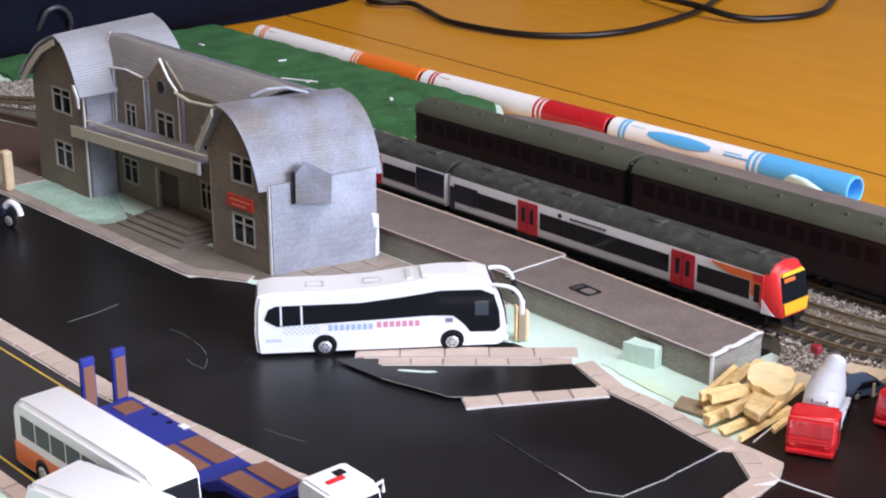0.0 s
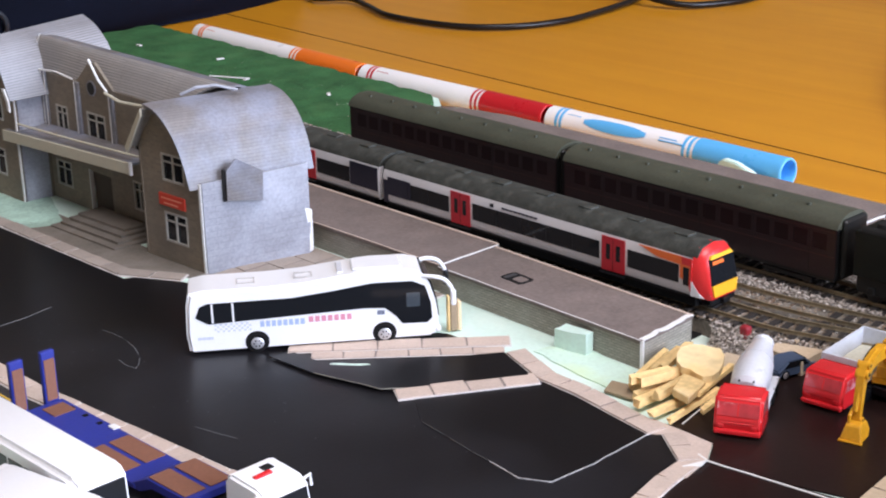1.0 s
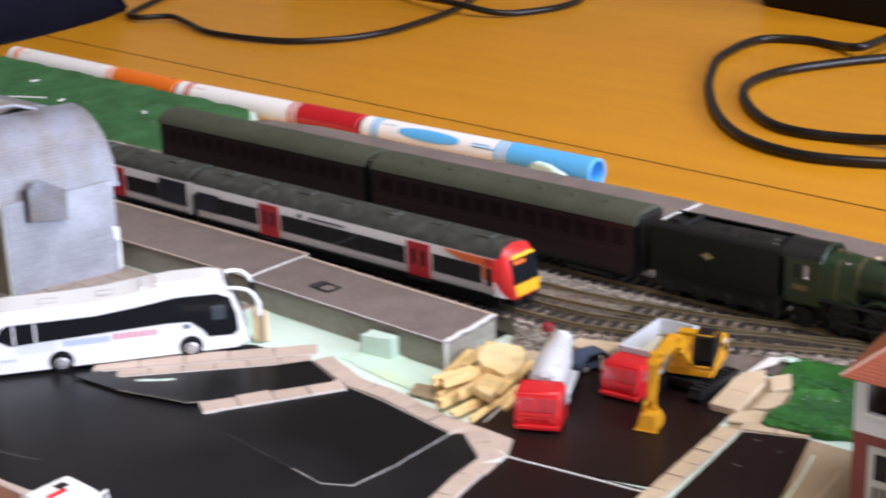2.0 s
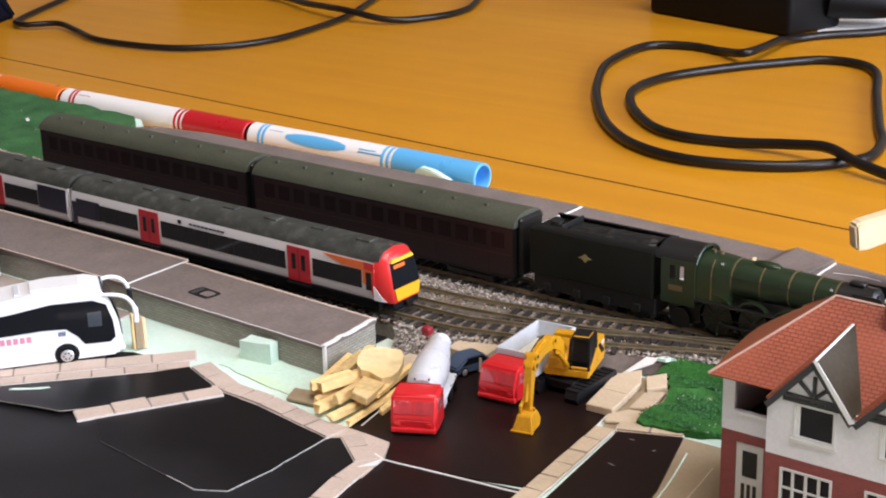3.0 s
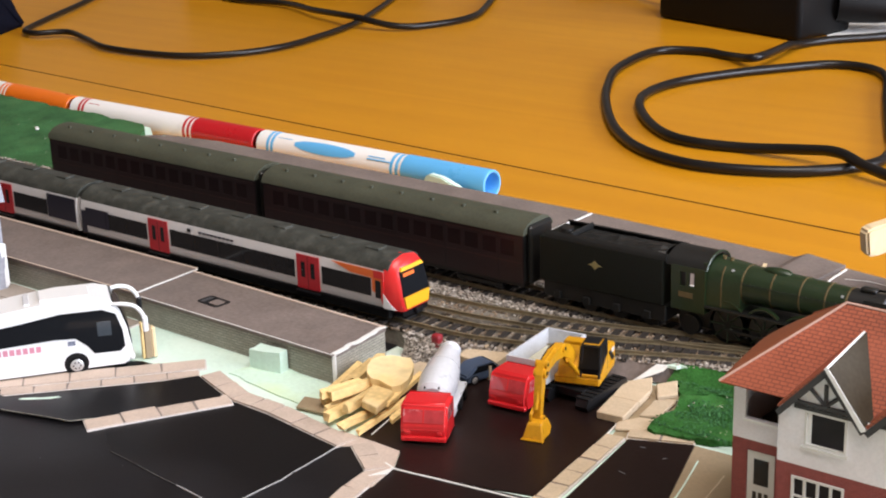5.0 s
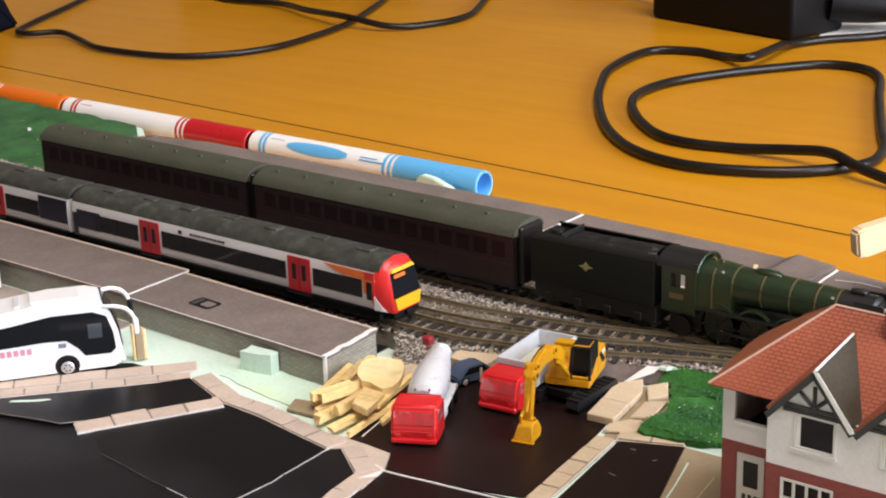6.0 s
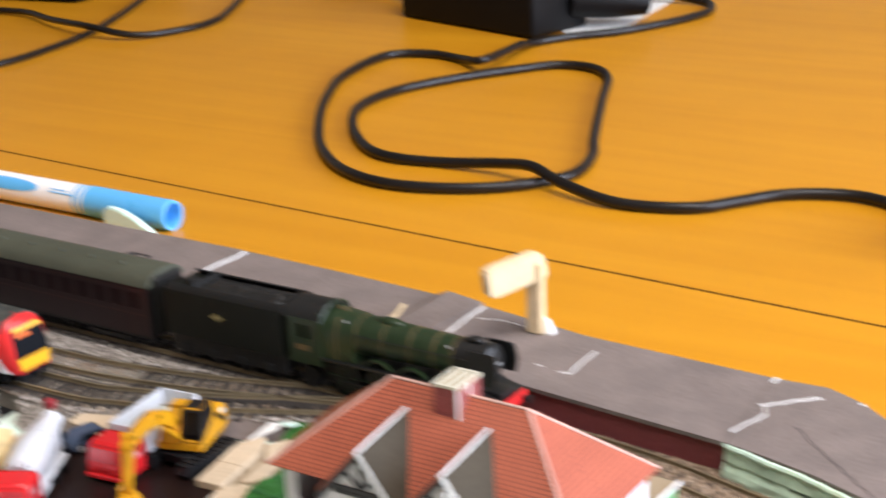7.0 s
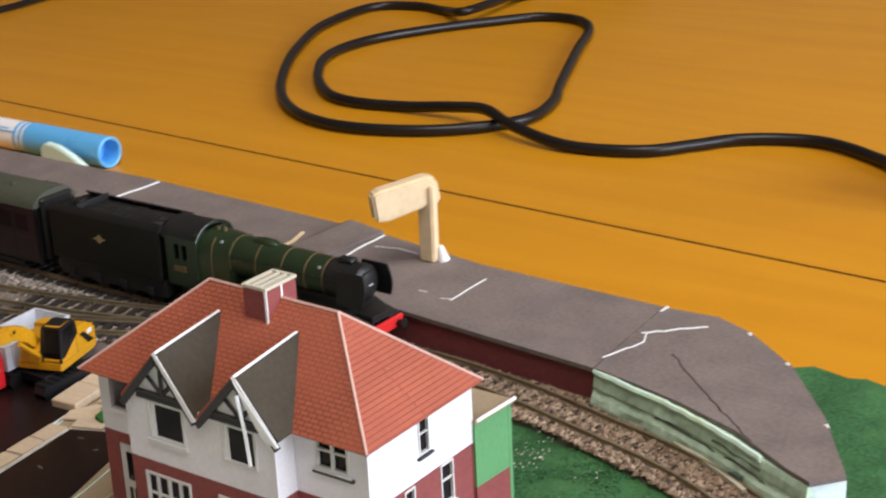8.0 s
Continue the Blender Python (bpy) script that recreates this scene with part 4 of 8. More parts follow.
for z0, off, k0, k1, r in ((10.2, -0.35, 14, 39, 0.26), (6.9, -1.8, 28, 40, 0.22), (12.4, -0.35, 24, 38, 0.24)):
    part("crack", tube(B(), [(p.x, p.y + off + 0.3 * noise.noise(Vector((p.x * 0.4, 1, z0))), z0 + 1.1 * noise.noise(Vector((p.x * 0.16, z0, 0)))) for p in curve[k0:k1]], r, 5), M_CRACK, t, "dark crack in the cut foam")
part("notch", rough_patch([(258.5, 33.4), (262, 31.8), (264, 33.4), (261, 36)], 6.2, 8.6, 47, jag=0.5, step=1.2, bumpy=0.4, dens=1.2), M_CRACK, t, "dark torn notch in the foam")
part("foam_lip", tube(B(), [(p.x, p.y + 0.2 + 0.6 * noise.noise(Vector((p.x * 0.3, 2, 0))), 15.0 + 0.25 * noise.noise(Vector((p.x * 0.3, 5, 0)))) for p in curve[:38]], 0.8, 6), M_FOAMY, t, "pale torn foam lip")
part("edging", tube(B(), [(-256, 63, 9.9), (-232, 63.6, 14.1), (-205, 64.6, 16.4), (-100, 65.6, 16.4), (-5, 66.8, 16.4)], 0.55, 6), M_LINE, t, "pale coping")
part("edging", strip(B(), ragged((-4.4, 66), (96, 63.7), 14, 0.15, 8), 0.9, 15.8, 16.1), M_LINE, t, "pale coping")
part("edging", strip(B(), ragged((97, 64.8), (112, 63.2), 3, 0.15, 9), 0.8, 16.0, 16.25), M_LINE, t)
part("edging", strip(B(), ragged((-4.5, 74), (-2.5, 113), 8, 0.3, 10), 0.9, 15.95, 16.35), M_PAPER, t, "torn white paper seam")
part("edging", strip(B(), ragged((105.4, 68), (103.2, 106), 8, 0.35, 11), 0.7, 16.0, 16.3), M_PAPER, t, "torn white paper seam")
part("edging", strip(B(), ragged((153.5, 72), (153, 90.5), 4, 0.15, 12), 0.5, 16.1, 16.28), M_PAPER, t, "short white paper line")
part("edging", strip(B(), ragged((210.5, 59.5), (214.6, 73.0), 7, 0.35, 31) + [(212.4, 78.6)], 0.45, 16.1, 16.3), M_PAPER, t, "torn white paper seam")
part("edging", strip(B(), ragged((211.0, 78.0), (224.6, 90.7), 9, 0.45, 33), 0.75, 16.1, 16.28), M_PAPER, t, "torn white paper seam")
part("edging", prism(B(), [(208.2, 93.6), (208.9, 93.8), (209.2, 97.4), (208.2, 97.6)], 16.0, 16.3), M_PAPER, t, "torn white paper corner")
for x, y, w in ((236.2, 91.4, 0.9), (252.4, 78.8, 0.8), (274.2, 51.8, 0.8)):
    part("edging", prism(B(), [(x - w, y - 0.2), (x + w * 0.3, y - w), (x + w * 0.8, y - w * 0.4), (x - w * 0.3, y + 0.7)], 15.6, 16.35), M_PAPER, t, "torn white paper fleck at the edge")
part("edging", strip(B(), [(80.6, 81.5), (81.2, 88), (78.4, 96.5)], 1.2, 15.8, 16.3), M_WOODC, t, "pale splinter glued to the top")
part("edging", strip(B(), ragged((224.8, 69.9), (243, 53), 7, 0.4, 13) + ragged((245, 51), (262, 36.6), 7, 0.4, 14), 0.32, 16.1, 16.16), M_MARK, t, "dark crack")
part("edging", prism(B(), [(44, 64.4), (55, 63.6), (51, 62.6), (45, 62.8)], 8.2, 10.0), M_WOODC, t, "pale card scrap")
part("edging", strip(B(), [(107.0, 97.0), (115.0, 99.0), (123.0, 98.0)], 0.45, 16.1, 16.2), M_LINE, t, "faint pale crease")
part("edging", strip(B(), [(141.0, 74.0), (144.0, 74.0)], 0.4, 16.1, 16.2), M_LINE, t, "faint pale crease")
part("edging", strip(B(), [(150.0, 72.0), (153.0, 73.0)], 0.4, 16.1, 16.2), M_LINE, t, "faint pale crease")
hatch(t, -36.5, 90.5, 16.2, 0)
bm = extrude(B(), [(-121, 0, -7.8), (-91, 0, -7.8), (-95, 0, -4.8), (-103, 0, -0.6), (-111, 0, 2.2), (-118, 0, 2.8), (-121, 0, 0.4)], (0, 158.4, 0), (0, 161.8, 0))
bmesh.ops.bevel(bm, geom=bm.edges[:], offset=0.5, segments=2, affect="EDGES")
single("foam_scrap", bm, M_FOAM, "small pale mint foam offcut beside the markers", "foam scrap")

# ---- card buildings ----
def card_wall(bm, p0, p1, z0, z1, holes=(), thick=1.2):
    """An upright card wall from p0 to p1 (plan), its outside to the right of that line, with rectangular openings (s0, s1, za, zb)."""
    a, b = Vector((*p0, 0)), Vector((*p1, 0))
    L = (b - a).length
    u = (b - a) / L
    n = Vector((-u.y, u.x, 0)) * thick
    ss = sorted({0.0, L, *(h[0] for h in holes), *(h[1] for h in holes)})
    zs = sorted({z0, z1, *(h[2] for h in holes), *(h[3] for h in holes)})
    ss, zs = [s for s in ss if 0 <= s <= L], [z for z in zs if z0 <= z <= z1]

    def solid(i, j):
        if i < 0 or j < 0 or i >= len(ss) - 1 or j >= len(zs) - 1:
            return False
        s, z = (ss[i] + ss[i + 1]) / 2, (zs[j] + zs[j + 1]) / 2
        return not any(h[0] < s < h[1] and h[2] < z < h[3] for h in holes)

    def P(i, j, inner):
        return a + u * ss[i] + Vector((0, 0, zs[j])) + (n if inner else Vector())

    def quad(*ps):
        bm.faces.new([bm.verts.new(p) for p in ps])
    for i in range(len(ss) - 1):
        for j in range(len(zs) - 1):
            if not solid(i, j):
                continue
            quad(P(i, j, 0), P(i + 1, j, 0), P(i + 1, j + 1, 0), P(i, j + 1, 0))
            quad(P(i + 1, j, 1), P(i, j, 1), P(i, j + 1, 1), P(i + 1, j + 1, 1))
            if not solid(i - 1, j):
                quad(P(i, j, 1), P(i, j, 0), P(i, j + 1, 0), P(i, j + 1, 1))
            if not solid(i + 1, j):
                quad(P(i + 1, j, 0), P(i + 1, j, 1), P(i + 1, j + 1, 1), P(i + 1, j + 1, 0))
            if not solid(i, j - 1):
                quad(P(i, j, 1), P(i + 1, j, 1), P(i + 1, j, 0), P(i, j, 0))
            if not solid(i, j + 1):
                quad(P(i, j + 1, 0), P(i + 1, j + 1, 0), P(i + 1, j + 1, 1), P(i, j + 1, 1))
    return bm


def window(parent, p0, p1, hole, lights=2, transom=0.3, bar=0.9, name="window", sill=True, pane_mat=None, frame_mat=None):
    """A glazed card window in an opening of a card_wall: frame with mullions and transom, panes, sill."""
    a, b = Vector((*p0, 0)), Vector((*p1, 0))
    u = (b - a).normalized()
    n = Vector((u.y, -u.x, 0))            # outwards
    s0, s1, z0, z1 = hole

    def bar_box(bm, sa, sb, za, zb, d0, d1):
        extrude(bm, [a + u * sa + Vector((0, 0, za)), a + u * sb + Vector((0, 0, za)), a + u * sb + Vector((0, 0, zb)), a + u * sa + Vector((0, 0, zb))], n * d0, n * d1)
    bm = B()
    ring = [[bm.verts.new(a + u * s + Vector((0, 0, z)) + n * d) for s, z in ((p, q), (r, q), (r, v), (p, v))] for d, p, r, q, v in ((0.25, s0, s1, z0, z1), (0.25, s0 + bar, s1 - bar, z0 + bar, z1 - bar), (-0.5, s0 + bar, s1 - bar, z0 + bar, z1 - bar), (-0.5, s0, s1, z0, z1))]
    for k in range(4):
        r0, r1 = ring[k], ring[(k + 1) % 4]
        for i in range(4):
            j = (i + 1) % 4
            bm.faces.new((r0[i], r0[j], r1[j], r1[i]))
    bmesh.ops.recalc_face_normals(bm, faces=bm.faces)
    w = part(name, bm, frame_mat or M_WINW, parent, "white-framed window" if frame_mat is None else "worn pale-framed window")
    for k in range(1, lights):
        c = s0 + (s1 - s0) * k / lights
        bar_box(bm := B(), c - bar / 2, c + bar / 2, z0 + bar, z1 - bar, -0.45, 0.18)
        part("mullion", bm, frame_mat or M_WINW, w)
    if transom:
        zt = z1 - (z1 - z0) * transom
        bar_box(bm := B(), s0 + bar, s1 - bar, zt - bar * 0.35, zt + bar * 0.35, -0.4, 0.1)
        part("transom", bm, frame_mat or M_WINW, w)
    bm = B()
    bar_box(bm, s0, s1, z0, z1, -0.9, -0.65)
    part("pane", bm, pane_mat or M_GLASS, w, "dark glass")
    if sill:
        bm = B()
        bar_box(bm, s0 - 0.5, s1 + 0.5, z0 - 0.7, z0 - 0.02, 0.03, 0.7)
        part("sill", bm, frame_mat or M_WINW, w)
    return w


def gable(bm, outline, y0, y1):
    """A gable panel on an outline of (x, z), between two y planes."""
    return extrude(bm, [(x, 0, z) for x, z in outline], (0, y0, 0), (0, y1, 0))


M_FOLD = mat("paper_crease", (0.46, 0.48, 0.54), 0.6, var=0.2)
# -- station --
st = thing("station_building", (-255, -60, 0), label="grey stone-printed card station with gabled wings and curling roofs", category="station building")
# right wing
RW0, RW1, RW2, RW3 = (-208.5, -80.0), (-172.2, -78.0), (-161.5, -38.0), (-200.0, -36.0)
h_up, h_lo = (13.8, 27.0, 31.8, 42.6), (13.2, 26.6, 8.0, 19.8)
M_STWIN = mat("worn_pale_print", (0.40, 0.385, 0.345), 0.7, var=0.3, fine=900, coarse=200)
part("wall", card_wall(B(), RW0, RW1, 0, 33.5, [(13.8, 27.0, 31.8, 33.5), h_lo]), M_STONE, st, "dull brown-grey stone-printed front")
ux, uy = (RW1[0] - RW0[0]) / 36.35, (RW1[1] - RW0[1]) / 36.35
bm = card_wall(B(), (RW0[0] + 13.8 * 0 * ux, RW0[1]), RW1, 33.52, 42.6, [(13.8, 27.0, 33.52, 42.6)])
for v in bm.verts:
    s = (v.co.x - RW0[0]) / ux
    if v.co.z > 42 and s > 28:
        v.co.x -= 4.5
part("wall", bm, M_STONE, st)
part("wall", extrude(B(), [(-208.5, -80, 42.62), (-176.7, -78.25, 42.62), (-181, -78.5, 48.5), (-187, -78.8, 54), (-193.5, -79.2, 58.5), (-196.5, -79.35, 58.6), (-203, -79.7, 52)], (0, 0, 0), (0, 1.2, 0)), M_STONE, st, "stone-printed gable")
window(st, RW0, RW1, h_up, bar=0.7, frame_mat=M_STWIN, sill=False)
window(st, RW0, RW1, h_lo, bar=0.7, frame_mat=M_STWIN, sill=False)
bm = B()
extrude(bm, [(-196.8, -79.6, 22.4), (-181.6, -78.8, 22.4), (-181.6, -78.8, 27.0), (-196.8, -79.6, 27.0)], (0, -0.7, 0), (0, -0.02, 0))
sg = part("sign", bm, M_SIGN, st, "small orange-red sign board")
bm = B()
for k, (a, b) in enumerate(((-195.4, -183), (-194, -185.5))):
    y = -79.6 + (a + 196.8) * 0.0526
    extrude(bm, [(a, -79.55 + (a + 196.8) * 0.0526, 25.6 - k * 1.9), (b, -79.55 + (b + 196.8) * 0.0526, 25.6 - k * 1.9), (b, -79.55 + (b + 196.8) * 0.0526, 25.1 - k * 1.9), (a, -79.55 + (a + 196.8) * 0.0526, 25.1 - k * 1.9)], (0, -0.82, 0), (0, -0.7, 0))
part("lettering", bm, mat("sign_print", (0.75, 0.30, 0.2), 0.6), sg, "unreadable printed bars")
# its end wall: pale grey paper, bowed outwards
rows = []
for z in (0, 8, 16, 24, 31.5, 35):
    row = []
    for k in range(9):
        s = k / 8
        x, y = RW1[0] + (RW2[0] - RW1[0]) * s, RW1[1] + (RW2[1] - RW1[1]) * s
        bow = 0.9 * math.sin(math.pi * s) * (z / 35)
        row.append((x + bow, y - 0.3 * bow, z + (1.2 * s if z > 30 else 0)))
    rows.append(row)
part("wall", sheet(B(), rows[::-1], 1.2), M_STEND, st, "grey paper end wall with pale blue sheen in its colour")
part("card_edge", extrude(B(), [(-172.9, -78.5, 0), (-171.7, -78.45, 0), (-171.7, -78.45, 34.5), (-172.9, -78.5, 34.5)], (0, -0.35, 0), (0, 0.25, 0)), M_CARDEDGE, st, "white raw card edge")
part("paper_tab", extrude(B(), [(-161.2, -39.2, 1.5), (-160.9, -37.6, 2), (-161.0, -37.5, 18), (-161.6, -40.3, 19), (-161.4, -38.8, 10)], (0.2, 0, 0), (0.9, 0, 0)), M_CARDEDGE, st, "torn white paper tab")
bm = B()
extrude(bm, [(-169.2, -70.2, 28), (-165.6, -57, 25.8), (-165.4, -56.4, 37), (-168.4, -66, 43), (-169.2, -70, 39)], (2.6, -0.7, 0), (3.2, -0.9, 0))
part("flap_edge", box(B(), -168.2, -167.2, -71.4, -70.4, 27.4, 39.4), M_DARK, st, "dark slit beside the flap")
part("paper_patch", bm, M_STENDR, st, "small curled paper flap")
part("paper_fold", tube(B(), [(-171, -76, 10), (-166.3, -60, 13), (-163.4, -48, 17.5), (-161.6, -40, 20)], 0.2, 6), M_FOLD, st, "pale crease in the paper")
part("paper_fold", tube(B(), [(-171.2, -76.4, 2.5), (-166.4, -60, 5.4), (-163.6, -48, 7.6), (-161.7, -40, 10)], 0.2, 6), M_FOLD, st, "pale crease in the paper")
part("wall", card_wall(B(), RW2, RW3, 0, 36), M_STONE, st)
part("wall", card_wall(B(), RW3, RW0, 0, 42), M_STONE, st)
part("wall", gable(B(), [(-199, 36.1), (-164.4, 36.1), (-172, 50.4), (-182, 57), (-192, 52.6)], -38.6, -37.4), M_STONE, st)


def curl(front, back, n=10):
    """Roof rows between a front outline and a back outline."""
    f, b = spline(front, 5), spline(back, 5)
    return [[a.lerp(c, k / n) for k in range(n + 1)] for a, c in zip(f, b)]


rows = curl([(-197.0, -84.0, 61.5), (-189.5, -83.6, 59.4), (-182.2, -83.2, 53.6), (-176.8, -82.6, 44.6), (-173.4, -82, 32.6)],
            [(-185.4, -34.6, 61.6), (-176.8, -34.6, 59.8), (-168.6, -34.8, 53.6), (-163.4, -35, 44.6), (-160.4, -35.2, 33.4)])
rows = [[p + Vector((0, 0, 0.35 * noise.noise(p * 0.11))) for p in r] for r in rows]
part("roof", sheet(B(), [r[::-1] for r in rows], 0.8), M_STENDR, st, "curling grey roof paper with bluish sheen in its colour", smooth=50)
rows = curl([(-211.5, -83, 42.5), (-205, -83.5, 50), (-197.4, -84, 59.8)], [(-203, -38, 43.4), (-196.6, -36.4, 51), (-186, -34.6, 60)])
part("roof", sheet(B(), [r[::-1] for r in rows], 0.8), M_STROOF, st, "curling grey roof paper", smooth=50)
part("barge_board", extrude(B(), [(-211.5, -83.4, 42.3), (-197.4, -84.3, 59.6), (-197.4, -84.3, 56.6), (-210, -83.5, 40.2)], (0, -0.6, 0), (0, 0.2, 0)), M_CREAM, st, "pale cream barge board")

# left wing
LW = [(-344.0, -80.0), (-300.5, -80.0)]
l_up, l_lo = (16.4, 32.6, 33.8, 45.0), (15.6, 30.6, 9.2, 21.2)
part("wall", card_wall(B(), LW[0], LW[1], 0, 45.2, [l_up, l_lo]), M_STONE, st, "dull brown-grey stone-printed front")
part("wall", gable(B(), [(-344, 45.22), (-301.5, 45.22), (-303.4, 52), (-307, 60), (-314, 66), (-327, 61), (-338, 52)], -80, -78.8), M_STONE, st, "stone-printed gable")
window(st, LW[0], LW[1], l_up, bar=0.7, frame_mat=M_STWIN, sill=False)
window(st, LW[0], LW[1], l_lo, bar=0.7, frame_mat=M_STWIN, sill=False)
part("wall", card_wall(B(), (-300.5, -79.2), (-300.5, -67.2), 0, 46), M_STEND, st, "card side wall with pale blue sheen in its colour")
part("wall", card_wall(B(), (-300.5, -67), (-300.5, -41), 0, 46), M_STONE, st)
part("wall", card_wall(B(), (-344, -41), (-344, -78.7), 0, 46), M_STONE, st)
part("wall", card_wall(B(), (-300.5, -40), (-344, -40), 0, 46), M_STONE, st)
part("card_edge", box(B(), -301.4, -300.2, -80.4, -79.9, 0, 45), M_CARDEDGE, st, "white raw card edge")
rows = curl([(-315, -84, 69), (-308, -84, 65.4), (-303, -83.8, 58), (-300, -83.4, 50.5), (-298, -83, 45)], [(-318, -34, 71.2), (-308, -34, 68), (-299, -34, 61), (-294.5, -34, 53), (-292.5, -34, 46)])
part("roof", sheet(B(), [r[::-1] for r in rows], 0.8), M_STROOFP, st, "curling grey tile-printed roof paper", smooth=50)
rows = curl([(-349.5, -84, 46), (-341, -84, 54.6), (-329, -84, 63.4), (-315.4, -84, 68.9)], [(-350, -36, 47), (-342, -36, 56), (-331, -36, 65.4), (-318.4, -34, 71.1)])
part("roof", sheet(B(), [r[::-1] for r in rows], 0.8), M_STEND, st, "pale curling roof paper", smooth=50)
bm = B()
extrude(bm, [(-347.5, -83.4, 45.4), (-340, -83.4, 52.8), (-328.5, -83.4, 61.4), (-315.4, -83.4, 67.2), (-315.4, -83.4, 64.4), (-327.5, -83.4, 59), (-338.6, -83.4, 50.6), (-345.6, -83.4, 43.6)], (0, -0.4, 0), (0, 0.3, 0))
part("barge_board", bm, M_CREAM, st, "pale cream barge board")
part("barge_board", extrude(B(), [(-300.2, -84.0, 50), (-297.8, -83.8, 45), (-298.0, -83.6, 40.5), (-299.6, -83.6, 41), (-299.8, -83.8, 45), (-301.8, -84.1, 50)], (0, -0.4, 0), (0, 0.3, 0)), M_CARDEDGE, st, "white card barge board")
# centre block
CY = -66.0
C0, C1 = (-300.0, CY), (-209.5, CY)
holes_lo = [(4.0, 16.0, 6.6, 17.8), (31.0, 46.5, 0.0, 17.6), (63.0, 71.5, 8.0, 20.0)]
part("wall", card_wall(B(), C0, C1, 0, 26, holes_lo), M_STONE, st, "stone-printed lower front")
window(st, C0, C1, holes_lo[0], bar=0.7, frame_mat=M_STWIN, sill=False)
window(st, C0, C1, holes_lo[2], bar=0.7, frame_mat=M_STWIN, sill=False)
bm = B()
extrude(bm, [(-269, CY, 0), (-253.5, CY, 0), (-253.5, CY, 17.6), (-269, CY, 17.6)], (0, 1.5, 0), (0, 2.2, 0))
part("door", bm, M_DOORB, st, "dark brown recessed doorway")
part("door_frame", box(B(), -269.6, -268.9, CY - 0.5, CY + 1, 0, 18), M_WINW, st)
holes_up = [(8.5, 17.4, 31.4, 42.0), (32.7, 46.3, 32.0, 43.0), (66, 74, 32, 43)]
part("wall", card_wall(B(), C0, C1, 26.02, 54.5, holes_up), M_STONE, st, "stone-printed upper front")
window(st, C0, C1, holes_up[0], lights=2, bar=0.7, frame_mat=M_STWIN, sill=False)
window(st, C0, C1, holes_up[1], lights=2, bar=0.7, frame_mat=M_STWIN, sill=False)
window(st, C0, C1, holes_up[2], lights=2, bar=0.7, frame_mat=M_STWIN, sill=False)
part("gable", gable(B(), [(-273, 54.52), (-246, 54.52), (-258, 64.2), (-263, 63.2)], CY, CY + 1.2), M_STONE, st, "small stone-printed gable")
rw = part("round_window", cyl(B(), (-261.8, CY - 0.35, 53.2), (-261.8, CY + 0.3, 53.2), 3.3, n=20), M_STENDR, st, "round window")
part("pane", cyl(B(), (-261.8, CY - 0.45, 53.2), (-261.8, CY - 0.36, 53.2), 2.6, n=20), M_DARK, rw)
for x, z1 in ((-298, 55), (-272, 54.4), (-246.5, 53)):
    pl = part("pilaster", box(B(), x - 1.3, x + 1.3, CY - 1.2, CY - 0.03, 31, z1, 0.2), M_STENDR, st, "pale grey card strip")
    part("card_edge", box(B(), x - 1.5, x - 0.9, CY - 1.35, CY - 1.22, 31.2, z1 + 0.2), M_CARDEDGE, pl, "white raw card edge")
    if x < -290:
        part("card_edge", box(B(), x + 0.9, x + 1.5, CY - 1.35, CY - 1.22, 31.2, z1 + 0.2), M_CARDEDGE, pl, "white raw card edge")
part("card_edge", tube(B(), [(-300, CY - 1.4, 55.4), (-286, CY - 1.5, 56.6), (-274, CY - 1.4, 55.4)], 0.4, 6), M_CARDEDGE, st, "white raw card edge")
part("barge_board", tube(B(), [(-257.8, CY - 2.5, 66), (-252.5, CY - 2.2, 58.6), (-247, CY - 2, 54.4)], 0.5, 6), M_CARDEDGE, st, "white raw card edge")
part("gutter", tube(B(), [(-247, CY - 3, 54.2), (-236, CY - 3.4, 52.6), (-222, CY - 3, 53.3), (-211, CY - 2.4, 54.8)], 0.65, 6), M_CREAM, st, "pale sagging eaves strip")
nx = 16
rows = []
for k in range(9):
    q = k / 8
    lo_end = Vector((-303.5 - 2.5 * q, CY + 0.4 + 4.0 * q, 54.8 + 13.6 * math.sin(q * math.pi * 0.5)))
    hi_end = Vector((-204 + 16 * q, CY + 0.6 + 13.0 * q, 54.4 + 9.6 * math.sin(q * math.pi * 0.5)))
    rows.append([lo_end.lerp(hi_end, i / nx) + Vector((0, 0, 0.25 * math.sin(i * 0.7) * (1 - q))) for i in range(nx + 1)])
part("roof", sheet(B(), rows, 0.8), M_STROOF, st, "grey tile-printed roof paper", smooth=50)
ridge = rows[-1]
rows = [[p + Vector((0, 0.3 + 26 * q, -0.4 - 15 * q * q)) for p in ridge[::2]] for q in (0, 0.25, 0.5, 0.75, 1)]
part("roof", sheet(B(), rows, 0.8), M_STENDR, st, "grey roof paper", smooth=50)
part("card_edge", tube(B(), [ridge[0] + Vector((0, -4.4, -14)), ridge[0] + Vector((-0.6, -2.2, -5)), ridge[0] + Vector((-0.2, -0.2, 0.2))], 0.3, 5), M_CARDEDGE, st, "white raw card edge")
part("card_edge", tube(B(), [(-197, -67, 61.6), (-192, -63.5, 64.4), (-187.5, -58, 65), (-183.5, -51, 62.6)], 0.6, 6), M_STEND, st, "pale curled paper end")
part("card_edge", tube(B(), [(-199, -52, 65.6), (-183, -47, 66.2)], 0.28, 5), M_CARDEDGE, st, "loose white card sliver")
part("wall", card_wall(B(), (-201, -27), (-299, -27), 0, 50), M_STONE, st)
